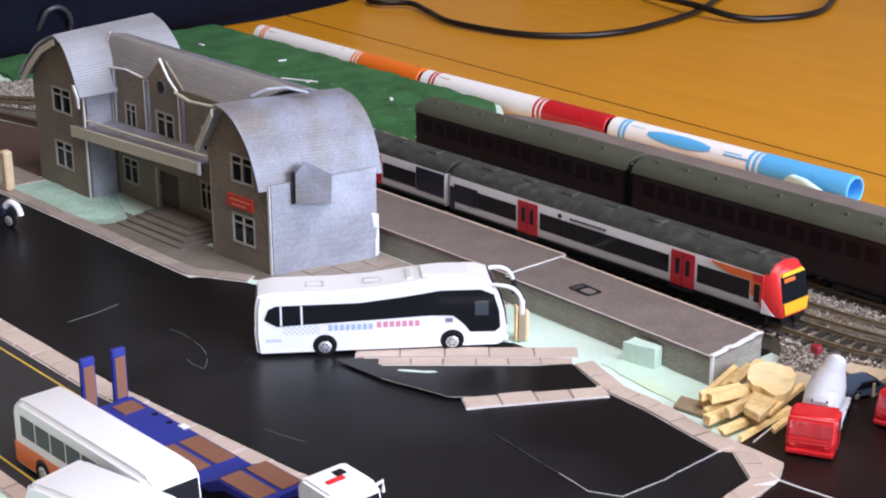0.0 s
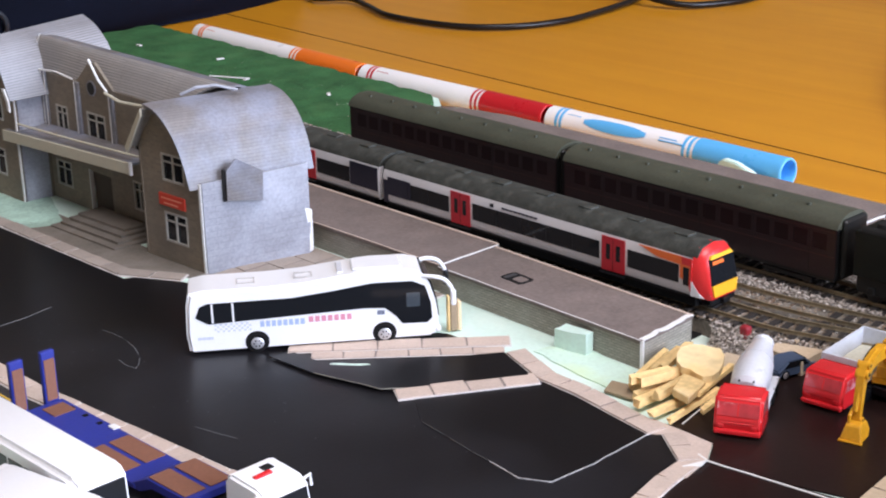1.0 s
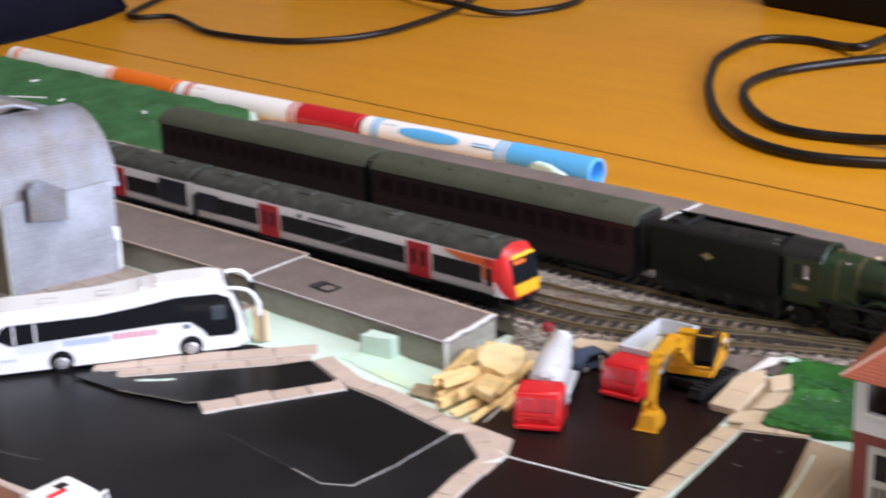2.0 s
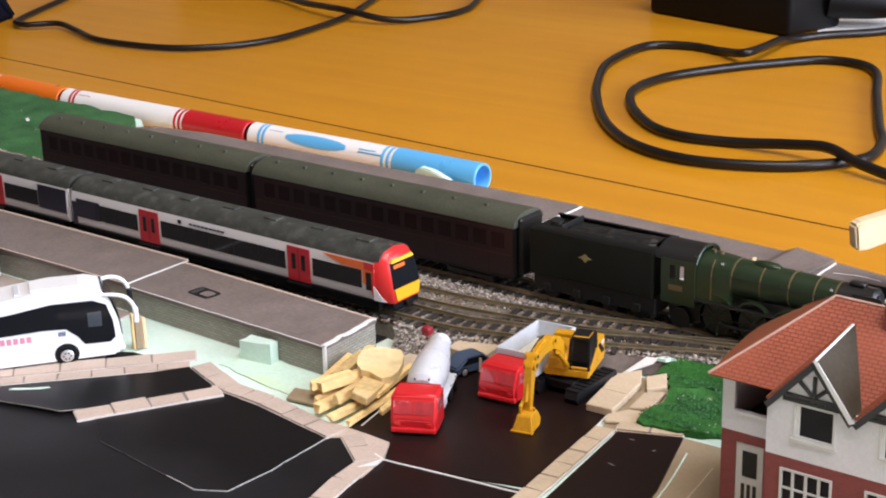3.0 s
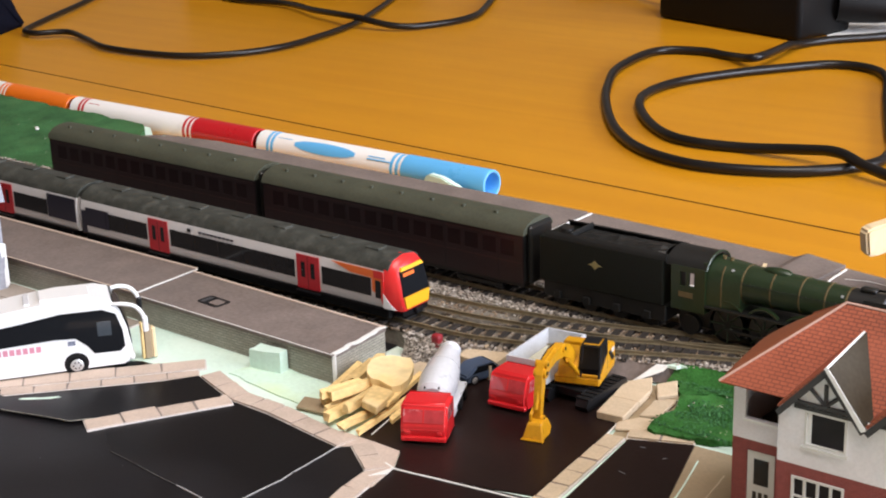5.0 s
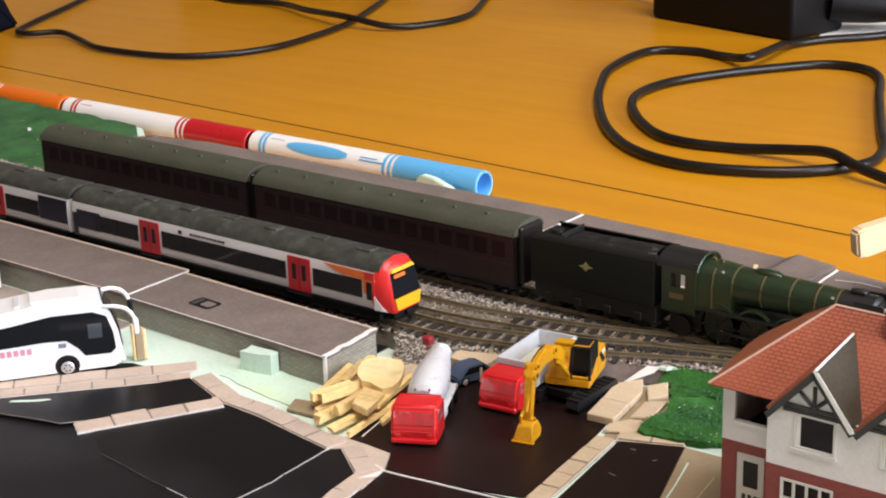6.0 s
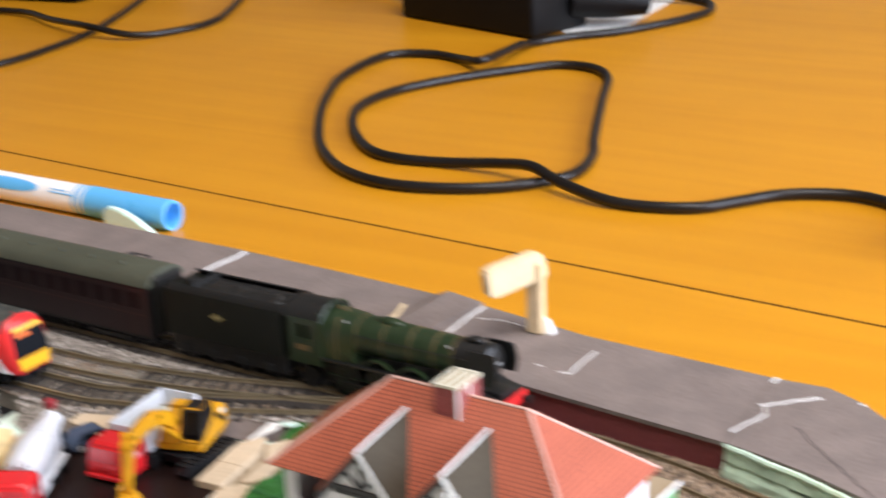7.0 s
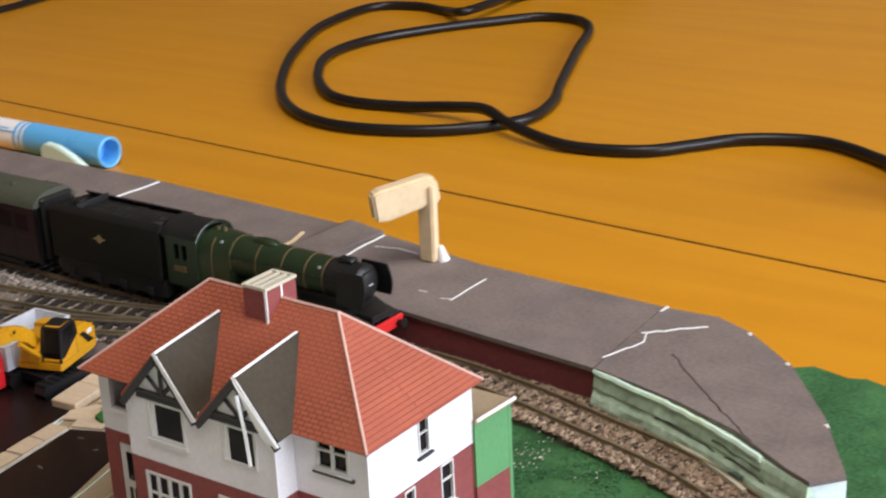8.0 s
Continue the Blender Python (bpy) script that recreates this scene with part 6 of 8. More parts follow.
        for sy in (-1, 1):
            pts = [(x1 - 5.6, TY + sy * (TW + 0.12), 12.2), (x1 - 2.6, TY + sy * (TW - 0.42), 12.0), (x1 - 1.0, TY + sy * (TW - 1.1), 11.9), (x1 - 2.8, TY + sy * (TW - 0.36), 13.6), (x1 - 5.6, TY + sy * (TW + 0.12), 17.2)]
            part("skirt", extrude(B(), pts, (0, sy * 0.02, 0), (0, sy * 0.2, 0)), M_TRAINW, ns, "white lower corner")
        part("coupler", box(B(), x1 - 1, x1 + 2.4, TY - 1.6, TY + 1.6, 9.4, 11.3, 0.3), M_BLACK, car)
        part("valance", box(B(), x1 - 4, x1 + 0.8, TY - 6.4, TY + 6.4, 9, 11.3, 0.5), M_BLACK, car)
    part("gangway", box(B(), x0 - 1.9, x0 - 0.02, TY - 7.4, TY + 7.4, 11.8, 26.4, 0.6), M_BLACK, car, "black corridor connection")
    return car


multiple_unit_car(-162.2, -5.0, True, "silver model railcar with red doors and orange-red cab end")
multiple_unit_car(-324.0, -165.0, False, "silver model railcar with red doors and black window band")

# steam train at rest on the far line
SY = 49.5
lo = thing("steam_locomotive", (110, SY, ZR), label="dark green model steam locomotive with black smokebox", category="locomotive", group="steam train")
ZBL = 26.8


def ring_hull(name, secs, m, label="", n=28, parent=None):
    """A round hull along x through (x, z of the middle, radius) sections, closed at both ends."""
    bm = B()
    rings = [[bm.verts.new((x, SY + r * math.sin(k * math.tau / n), z + r * math.cos(k * math.tau / n))) for k in range(n)] for x, z, r in secs]
    for ra, rb in zip(rings, rings[1:]):
        for k in range(n):
            bm.faces.new((ra[k], ra[(k + 1) % n], rb[(k + 1) % n], rb[k]))
    bm.faces.new(rings[0]), bm.faces.new(rings[-1][::-1])
    bmesh.ops.recalc_face_normals(bm, faces=bm.faces)
    return part(name, bm, m, parent or lo, label, smooth=40)


ring_hull("boiler", [(96.5, ZBL, 6.2), (112, ZBL, 5.9), (131, ZBL - 0.1, 5.45)], M_LOCOG, "green lined boiler")
ring_hull("smokebox", [(131.05, ZBL - 0.1, 5.6), (141.6, ZBL - 0.1, 5.6)], M_LOCOB, "black smokebox")
sb = ring_hull("smokebox_door", [(141.62, ZBL - 0.1, 5.3), (142.3, ZBL - 0.1, 4.7), (142.9, ZBL - 0.1, 3.4), (143.2, ZBL - 0.1, 1.6)], M_LOCOB, "domed black smokebox door")
for z in (-2.4, 2.4):
    part("hinge", box(B(), 142.2, 143.0, SY - 4.2, SY - 0.4, ZBL + z - 0.25, ZBL + z + 0.25, 0.08), M_LOCOB, sb)
part("handle", box(B(), 143.2, 143.7, SY - 0.9, SY + 0.9, ZBL - 0.35, ZBL + 0.15, 0.1), M_HUB, sb, "tiny bright handle")
part("number_plate", box(B(), 142.3, 142.9, SY - 2, SY + 2, ZBL + 2.9, ZBL + 3.8), M_LOCOB, sb)
for x, r in ((97.0, 6.3), (106.6, 6.12), (116.0, 5.95), (124.2, 5.76), (130.6, 5.6)):
    part("boiler_band", cyl(B(), (x - 0.25, SY, ZBL), (x + 0.25, SY, ZBL), r, n=28), M_LOCOO, lo, "thin orange lining")
bm = B()
rings = []
for x, w, zt in ((85.0, 7.1, 33.6), (91.0, 6.9, 33.4), (96.8, 6.4, 33.0)):
    rings.append([bm.verts.new((x, SY + a * w, b)) for a, b in ((-1, 19.6), (1, 19.6), (1, 27.6), (0.88, 30.6), (0.62, zt - 0.9), (0.26, zt), (-0.26, zt), (-0.62, zt - 0.9), (-0.88, 30.6), (-1, 27.6))])
for ra, rb in zip(rings, rings[1:]):
    for k in range(10):
        bm.faces.new((ra[k], ra[(k + 1) % 10], rb[(k + 1) % 10], rb[k]))
bm.faces.new(rings[0]), bm.faces.new(rings[-1][::-1])
bmesh.ops.recalc_face_normals(bm, faces=bm.faces)
part("firebox", bm, M_LOCOG, lo, "green firebox", smooth=34)
for x in (90.6,):
    part("firebox_band", extrude(B(), [(0, -7.05, 20), (0, -7.05, 27.6), (0, -6.2, 30.8), (0, -4.4, 32.8), (0, -4.2, 32.5), (0, -6.0, 30.6), (0, -6.8, 27.5), (0, -6.8, 20)], (x - 0.2, SY, 0), (x + 0.2, SY, 0)), M_LOCOO, lo)
bm = B()
rings = [[bm.verts.new((x, SY + hw * math.sin(k * math.tau / 12), z + hz * math.cos(k * math.tau / 12))) for k in range(12)] for x, hw, hz, z in ((101.5, 0.5, 0.3, 32.7), (103, 1.5, 0.9, 32.8), (106, 2.0, 1.4, 32.6), (109.5, 1.9, 1.3, 32.5), (111, 1.0, 0.7, 32.4))]
for ra, rb in zip(rings, rings[1:]):
    for k in range(12):
        bm.faces.new((ra[k], ra[(k + 1) % 12], rb[(k + 1) % 12], rb[k]))
bm.faces.new(rings[0]), bm.faces.new(rings[-1][::-1])
bmesh.ops.recalc_face_normals(bm, faces=bm.faces)
part("steam_collector", bm, M_LOCOG, lo, "long low green dome", smooth=50)
part("chimney", box(B(), 133.4, 138.4, SY - 1.6, SY + 1.6, 32.0, 33.5, 0.6, 2), M_LOCOB, lo, "short black double chimney", smooth=50)
for x in (88, 90.6):
    part("safety_valve", cyl(B(), (x, SY, 33.3), (x, SY, 34.4), 0.6, n=10), M_LOCOO, lo)
for x, y, z in ((93.4, -4.6, 31.9), (129.4, -4.3, 30.6)):
    part("mudhole_plug", cyl(B(), (x, SY + y, z), (x, SY + y * 1.1, z + 0.25), 0.42, n=8), M_HUB, lo, "tiny bright plug")
# cab
bm = B()
for sy in (-1, 1):
    card_wall(bm, (73.4, SY + sy * 7.4 - 0.5), (85.4, SY + sy * 7.4 - 0.5), 16.8, 31.4, [(3.2, 5.3, 24.8, 29.6), (6.3, 8.4, 24.8, 29.6)], 0.9)
part("cab_side", bm, M_LOCOG, lo, "green cab side with two windows")
part("cab_front", box(B(), 84.4, 85.4, SY - 6.8, SY + 6.8, 16.8, 33.4), M_LOCOG, lo)
rows = [[(71.4 + 14.4 * i / 4, SY + 8.0 * math.sin(a), 29.6 + 5.8 * math.cos(a)) for i in range(5)] for a in [radians(-75 + 150 * k / 10) for k in range(11)]]
part("cab_roof", sheet(B(), rows, 0.7), M_LOCOB, lo, "curved black cab roof", smooth=50)
part("cab_edge", tube(B(), [(85.8, SY + 8.0 * math.sin(radians(g)), 29.7 + 5.8 * math.cos(radians(g))) for g in range(-76, 77, 19)], 0.35, 6), M_LOCOG, lo, "green beading of the cab front")
part("number_panel", box(B(), 76.2, 81.2, SY - 8.08, SY - 7.95, 21.2, 23.0), M_LOCOO, lo, "tiny pale cab number bars")
part("running_board", extrude(B(), [(85.4, 0, 19.0), (138, 0, 19.0), (141, 0, 17.6), (146.4, 0, 16.4), (146.4, 0, 17.0), (141.2, 0, 18.3), (138.4, 0, 19.7), (85.4, 0, 19.7)], (0, SY - 8.0, 0), (0, SY + 8.0, 0)), M_LOCOB, lo, "black running board")
part("frame", box(B(), 74, 146.4, SY - 3.6, SY + 3.6, 10.5, 18.9, 0.2), M_LOCOB, lo)
for c in (92.5, 105, 117.5):
    for sy in (-1, 1):
        bm = cyl(B(), (c, SY + sy * 4.6 - 0.9, ZR + 6.2), (c, SY + sy * 4.6 + 0.9, ZR + 6.2), 5.2, n=28)
        wh = part("driving_wheel", bm, M_LOCOB, lo, "dark driving wheel", smooth=30)
        part("tyre", cyl(B(), (c, SY + sy * 4.6 - 1.0, ZR + 6.2), (c, SY + sy * 4.6 + 1.0, ZR + 6.2), 6.2, n=28, cap=False), M_LOCOB, wh)
        for k in range(8):
            g = k * math.tau / 8
            part("spoke", tube(B(), [(c + 1.2 * math.cos(g), SY + sy * 5.6, ZR + 6.2 + 1.2 * math.sin(g)), (c + 6.0 * math.cos(g), SY + sy * 5.6, ZR + 6.2 + 6.0 * math.sin(g))], 0.3, 4), M_LOCOG, wh)
        rows = [[(c + 6.6 * math.sin(radians(g)), SY + sy * (6.9 - 1.4 * q), 15.4 + 6.9 * math.cos(radians(g))) for q in (0, 0.5, 1)] for g in range(-50, 51, 10)]
        part("splasher", sheet(B(), rows if sy > 0 else [r[::-1] for r in rows], 0.6), M_LOCOG, lo, "curved green splasher", smooth=50)
for c in (128, 138.5):
    wheelset(lo, c, SY, 3.1, "leading_wheel", M_LOCOB)
wheelset(lo, 79, SY, 3.4, "trailing_wheel", M_LOCOB)
for sy in (-1, 1):
    part("cylinder", box(B(), 128, 139.5, SY + sy * 7.0 - 1.6, SY + sy * 7.0 + 1.6, 12.4, 18.4, 0.8, 2), M_LOCOB, lo)
    part("coupling_rod", box(B(), 91.5, 118.5, SY + sy * 6.5 - 0.25, SY + sy * 6.5 + 0.25, 12.2, 13.0), M_LOCOB, lo, "dull steel rod")
    part("connecting_rod", tube(B(), [(105, SY + sy * 7.0, 13), (128, SY + sy * 7.0, 14.4)], 0.4, 6), M_LOCOB, lo)
    rows = [[(x, SY + sy * (6.9 - 1.3 * (z - 21.5) / 10), z) for x in (136.5, 139, 141.5, 144, 146.2 - 0.045 * (z - 27) ** 2)] for z in (22.0, 24.5, 27, 29.5, 31.4)]
    part("smoke_deflector", sheet(B(), rows if sy < 0 else [r[::-1] for r in rows], 0.5), M_LOCOB, lo, "black curved smoke deflector", smooth=50)
bb = part("buffer_beam", box(B(), 146.5, 147.7, SY - 8.2, SY + 8.2, 13.2, 16.3, 0.15), M_TRAINR, lo, "bright red buffer beam")
for sy in (-1, 1):
    part("buffer", cyl(B(), (147.7, SY + sy * 5.8, 14.6), (150.0, SY + sy * 5.8, 14.6), 0.8, 1.4, n=12), M_LOCOB, bb)
part("handrail", tube(B(), [(97, SY - 6.3, 28.9), (116, SY - 6.05, 28.7), (140, SY - 5.7, 28.3)], 0.14, 5), M_LOCOB, lo)
for x in (100, 114, 128):
    part("rail_knob", cyl(B(), (x, SY - 5.6, 28.7), (x, SY - 6.35, 28.8), 0.22, n=6), M_LOCOB, lo)

te = thing("tender", (46, SY, ZR), label="dark green model tender piled with black coal", category="tender", group="steam train")
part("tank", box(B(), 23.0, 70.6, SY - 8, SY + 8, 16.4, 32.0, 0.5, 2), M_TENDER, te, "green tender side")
for sy in (-1, 1):
    rows = [[(x, SY + sy * (7.9 - 1.3 * q * q), 31.9 + 2.0 * q) for x in (25, 40, 55, 71.4)] for q in (0, 0.35, 0.7, 1)]
    part("coal_rail", sheet(B(), rows if sy < 0 else [r[::-1] for r in rows], 0.5), M_LOCOB, te, "black curved coal plate", smooth=50)
part("water_hatch", cyl(B(), (29, SY, 32.0), (29, SY, 33.6), 2.6, 2.2, n=18), M_LOCOB, te, "black water filler", smooth=40)
part("bulkhead", box(B(), 34.5, 35.3, SY - 6.6, SY + 6.6, 32.0, 34.6, 0.2), M_LOCOB, te)
rows = [[(36 + 33 * i / 14, SY - 6.2 + 12.4 * j / 8, 32.2 + 2.2 * math.sin(math.pi * j / 8) * (0.5 + 0.5 * i / 14) + 0.9 * noise.noise(Vector((i * 0.9, j * 0.9, 3)))) for i in range(15)] for j in range(9)]
part("coal", sheet(B(), rows, 0.6), M_LOCOB, te, "heaped black coal")
CRESTM = mat("crest_print", (0.26, 0.21, 0.085), 0.5)
part("crest", extrude(B(), [(42.2, 0, 25.4), (43.8, 0, 25.0), (45.0, 0, 23.9), (46.2, 0, 25.0), (47.8, 0, 25.4), (46.2, 0, 25.9), (45.0, 0, 27.0), (43.8, 0, 25.9)], (0, SY - 8.12, 0), (0, SY - 8.0, 0)), CRESTM, te, "small faded yellow crest")
part("frame", box(B(), 24, 71, SY - 7, SY + 7, 10.8, 16.35, 0.3), M_LOCOB, te)
for c in (30, 41.5, 53, 64.5):
    wheelset(te, c, SY, 3.3)
    part("axle_box", box(B(), c - 1.3, c + 1.3, SY - 7.9, SY - 7.02, 11.0, 13.6, 0.2), M_LOCOB, te)


M_CGLASS = mat("coach_glass", (0.014, 0.007, 0.0073), 0.36, var=0.3, bump=0.0, spec=0.25)


M_CLINE = mat("coach_lining", (0.05, 0.018, 0.014), 0.5)


def coach(x0, x1, label):
    """A maroon carriage with a grey-green roof, window openings in its side."""
    c = thing("railway_coach", ((x0 + x1) / 2, SY, ZR), label=label, category="train car", group="steam train")
    holes, s = [], 5.0
    while s < x1 - x0 - 9:
        holes.append((s, s + 5.6, 22.6, 28.2))
        s += 7.6
    for sy in (-1, 1):
        p0, p1 = ((x0, SY - 8.6), (x1, SY - 8.6)) if sy < 0 else ((x1, SY + 8.6), (x0, SY + 8.6))
        part("side", card_wall(B(), p0, p1, 13.5, 30.6, holes, 0.35), M_MAROON, c, "dark maroon side with windows")
        part("glazing", box(B(), x0 + 3, x1 - 3, SY + sy * 8.36 - 0.08, SY + sy * 8.36 + 0.08, 22, 29), M_CGLASS, c, "dark glass behind the windows")
        part("lining", box(B(), x0 + 0.5, x1 - 0.5, SY + sy * 8.63 - 0.04, SY + sy * 8.63 + 0.04, 20.6, 20.85), M_CLINE, c, "thin dull red lining")
        part("lining", box(B(), x0 + 0.5, x1 - 0.5, SY + sy * 8.63 - 0.04, SY + sy * 8.63 + 0.04, 29.2, 29.4), M_CLINE, c, "thin dull red lining")
        for k in range(2, len(holes), 3):
            xx = x0 + holes[k][0] - 1.0
            part("door", box(B(), xx - 0.1, xx + 0.1, SY + sy * 8.64 - 0.05, SY + sy * 8.64 + 0.05, 14, 30), M_LOCOB, c)
    for x in (x0, x1 - 0.8):
        part("end", box(B(), x, x + 0.8, SY - 7.7, SY + 7.7, 13.5, 30.6), M_LOCOB, c, "black carriage end")
    roof = [(-9, 30.62), (9, 30.62), (8.3, 32.4), (6, 34.2), (2.6, 35.3), (-2.6, 35.3), (-6, 34.2), (-8.3, 32.4)]
    part("roof", body_shell(B(), roof, x0 - 0.6, x1 + 0.6, SY), M_COACHROOF, c, "grey-green rounded roof", smooth=40)
    for k in range(int((x1 - x0) / 14)):
        xx = x0 + 8 + 14 * k
        part("roof_vent", cyl(B(), (xx, SY - 3.2, 34.9), (xx, SY - 3.2, 35.9), 0.75, n=8), M_COACHROOF, c)
    part("underframe", box(B(), x0 + 1, x1 - 1, SY - 6.6, SY + 6.6, 11.2, 13.45, 0.3), M_LOCOB, c)
    for b in (x0 + 20, x1 - 20):
        part("bogie", box(B(), b - 10, b + 10, SY - 6.6, SY + 6.6, 9.2, 11.18, 0.3), M_LOCOB, c)
        for dx in (-7.5, 7.5):
            wheelset(c, b + dx, SY, 2.9)
    for x, s in ((x0, -1), (x1, 1)):
        part("gangway", box(B(), x + (0.02 if s > 0 else -2.3), x + (2.3 if s > 0 else -0.02), SY - 6.4, SY + 6.4, 13, 33.6, 0.8), M_LOCOB, c, "black corridor bellows")
    return c


coach(-104.0, 16.5, "dark maroon model coach with grey-green roof")
coach(-230.0, -108.8, "dark maroon model coach with grey-green roof")

# ---- road vehicles ----
def wheel(parent, x, y, r, w, side, name="wheel", hub=None):
    wh = part(name, cyl(B(), (x, y, r), (x, y + side * w, r), r, n=22), M_TYRE, parent, "black rubber tyre", smooth=40)
    part("hub", cyl(B(), (x, y + side * w, r), (x, y + side * (w + 0.25), r), r * 0.68, r * 0.52, n=18), hub or M_HUB, wh, "silver hub", smooth=40)
    if hub is None:
        for k in range(6):
            g = k * math.tau / 6
            c = Vector((x + math.cos(g) * r * 0.36, y + side * (w + 0.22), r + math.sin(g) * r * 0.36))
            part("hub_hole", cyl(B(), c, c + Vector((0, side * 0.08, 0)), r * 0.1, n=6), M_BLACK, wh)
    return wh


def frame_of(p, q):
    """Turn in degrees of the way from p to q."""
    return math.degrees(math.atan2(q[1] - p[1], q[0] - p[0]))


# coach: x forwards, its right side at y = 0, its left at y = 17
bus = thing("coach", (-112.8, -127.8, 0.5), turn=54.0, label="white model touring coach with black windows and printed bars", category="coach")
W = 16.6
prof = [(0.6, 1.5), (80.0, 1.5), (81.4, 4), (81.4, 8), (80.6, 14), (78.6, 21), (76.0, 25.0), (72.0, 26.2), (60, 26.4), (50, 25.4), (38, 23.8), (26, 23.2), (6, 23.3), (1.4, 22.4), (0.4, 18), (0, 8)]
bm = extrude(B(), [(x, 0, z) for x, z in prof], (0, 0, 0), (0, W, 0))
bmesh.ops.bevel(bm, geom=[e for e in bm.edges if abs(e.verts[0].co.y - e.verts[1].co.y) < 0.01 and (e.verts[0].co.z + e.verts[1].co.z) / 2 > 2.5], offset=1.1, segments=3, affect="EDGES")
part("body", bm, M_WHITE, bus, "glossy white moulded body", smooth=40)
band = [(3.2, 13.8), (7.2, 11.2), (57, 13.2), (64, 12.8), (67.5, 9.6), (69.5, 6.6), (77.6, 6.4), (79.3, 8), (78.9, 14), (77.2, 20), (73, 22.0), (60, 22.2), (48, 20.4), (34, 18.8), (7, 18.7), (4.6, 17.6)]
for y0, y1 in ((-0.16, 0.04), (W - 0.04, W + 0.16)):
    part("window_band", extrude(B(), [(x, 0, z) for x, z in band], (0, y0, 0), (0, y1, 0)), M_GLASS, bus, "long black tinted windows")
for x in (8.6, 15.2):
    part("window_pillar", box(B(), x - 0.3, x + 0.3, -0.3, -0.17, 11.6, 18.6), M_WHITE, bus, "white pillar")
part("door_window", box(B(), 71.0, 75.4, -0.24, -0.165, 12.6, 17.8, 0.04), mat("side_glass", (0.05, 0.06, 0.07), 0.08, bump=0), bus)
part("windscreen", extrude(B(), [(81.3, 0, 8.2), (80.75, 0, 13.8), (78.7, 0, 20.8), (76.4, 0, 24.4)] + [(76.9, 0, 24.6), (79.2, 0, 21.0), (81.2, 0, 14), (81.7, 0, 8.2)], (0, 1.2, 0), (0, W - 1.2, 0)), M_GLASS, bus, "dark curved windscreen")
part("bumper", box(B(), 80.2, 82.2, 0.8, W - 0.8, 2.0, 4.2, 0.7, 2), M_WHITE, bus)
for y, s in ((-0.6, -1), (W + 0.6, 1)):
    pts = spline([(75.6, y - s * 1.6, 23.2), (79.6, y, 23.4), (83.0, y + s * 0.4, 22.4), (85.0, y + s * 0.6, 20.2), (86.0, y + s * 0.6, 17.6)], 5)
    mi = part("mirror_arm", tube(B(), pts, 0.75, 8), M_WHITE, bus, "curved white mirror arm", smooth=50)
    part("mirror", box(B(), 85.2, 87.0, y + s * 0.6 - 1.3, y + s * 0.6 + 1.3, 12.8, 18.4, 0.6, 2), M_BLACK if s > 0 else M_WHITE, mi)
for x in (22.4, 63.6):
    part("wheel_arch", cyl(B(), (x, -0.1, 3.7), (x, 0.05, 3.7), 3.9, n=24), M_BLACK, bus, "black wheel arch")
    wheel(bus, x, 0.6, 3.15, 0.9, -1)
    part("wheel_arch", cyl(B(), (x, W - 0.05, 3.7), (x, W + 0.1, 3.7), 3.9, n=24), M_BLACK, bus)
    wheel(bus, x, W - 0.6, 3.15, 0.9, 1)
part("underside", box(B(), 2, 79, 1, W - 1, 0.7, 1.48), M_BLACK, bus)
for x0, x1 in ((17, 22.5), (35.5, 41)):
    bm = B()
    strip(bm, [(x0, 5), (x1, 5), (x1, 9.5), (x0, 9.5), (x0, 5)], 0.28, 23.15 if x1 < 30 else 23.9, 23.55 if x1 < 30 else 24.3)
    part("roof_hatch", bm, mat("hatch_line", (0.4, 0.38, 0.36), 0.6), bus, "thin roof hatch outline")
part("roof_vent", box(B(), 49.2, 51, 3.5, 13, 25.2, 25.9, 0.15), M_SILVER, bus)
part("roof_unit", box(B(), 54, 70, 3, 13.6, 26.0, 26.8, 0.5, 2), M_WHITE, bus)
bus.matrix_world = bus.matrix_world @ Matrix.Diagonal((1, 1, 0.935, 1))
M_LBLUE, M_LRED, M_LGREY = mat("mark_blue", (0.34, 0.42, 0.60), 0.4), mat("mark_red", (0.60, 0.24, 0.32), 0.4), mat("print_grey", (0.52, 0.55, 0.62), 0.4)


def print_bars(parent, count, x, width, z, m, label):
    """A brand mark shown as a row of plain upright bars on the coach's side."""
    bm = B()
    step = width / count
    for k in range(count):
        box(bm, x + k * step, x + k * step + step * 0.72, -0.06, 0.02, z, z + 2.1)
    return part("printed_mark", bm, m, parent, label)


print_bars(bus, 8, 23.6, 14.8, 9.0, M_LBLUE, "row of blue printed bars")
print_bars(bus, 7, 39.2, 14.4, 9.5, M_LRED, "row of red printed bars")
bm = B()
for i in range(14):
    for j in range(4):
        if (i + j) % 2:
            box(bm, 9 + i * 0.85, 9.7 + i * 0.85, -0.06, 0.02, 8.0 + j * 0.8, 8.7 + j * 0.8)
part("check_print", bm, M_LGREY, bus, "pale grey chequered print")
part("badge", box(B(), 61.4, 63.8, -0.08, 0.02, 10.4, 12.0), mat("badge_grey", (0.16, 0.18, 0.24), 0.5, var=0.6, fine=2500, coarse=1400), bus, "small blue badge")
part("badge", box(B(), 3.5, 8.5, -0.06, 0.02, 5.6, 6.6), M_LGREY, bus)
wd = thing("wood_scrap", (-66.4, -53.4, 0.5), turn=62, label="split piece of pale craft wood standing by the coach", category="wood scrap")
part("stick", box(B(), -1.8, 0.6, -1.3, 1.1, 0, 11.6, 0.25), M_TAN, wd, "brown bark face")
part("stick", box(B(), -2.6, -1.85, -1.0, 1.2, 0, 12.4, 0.2), M_WOODP, wd)
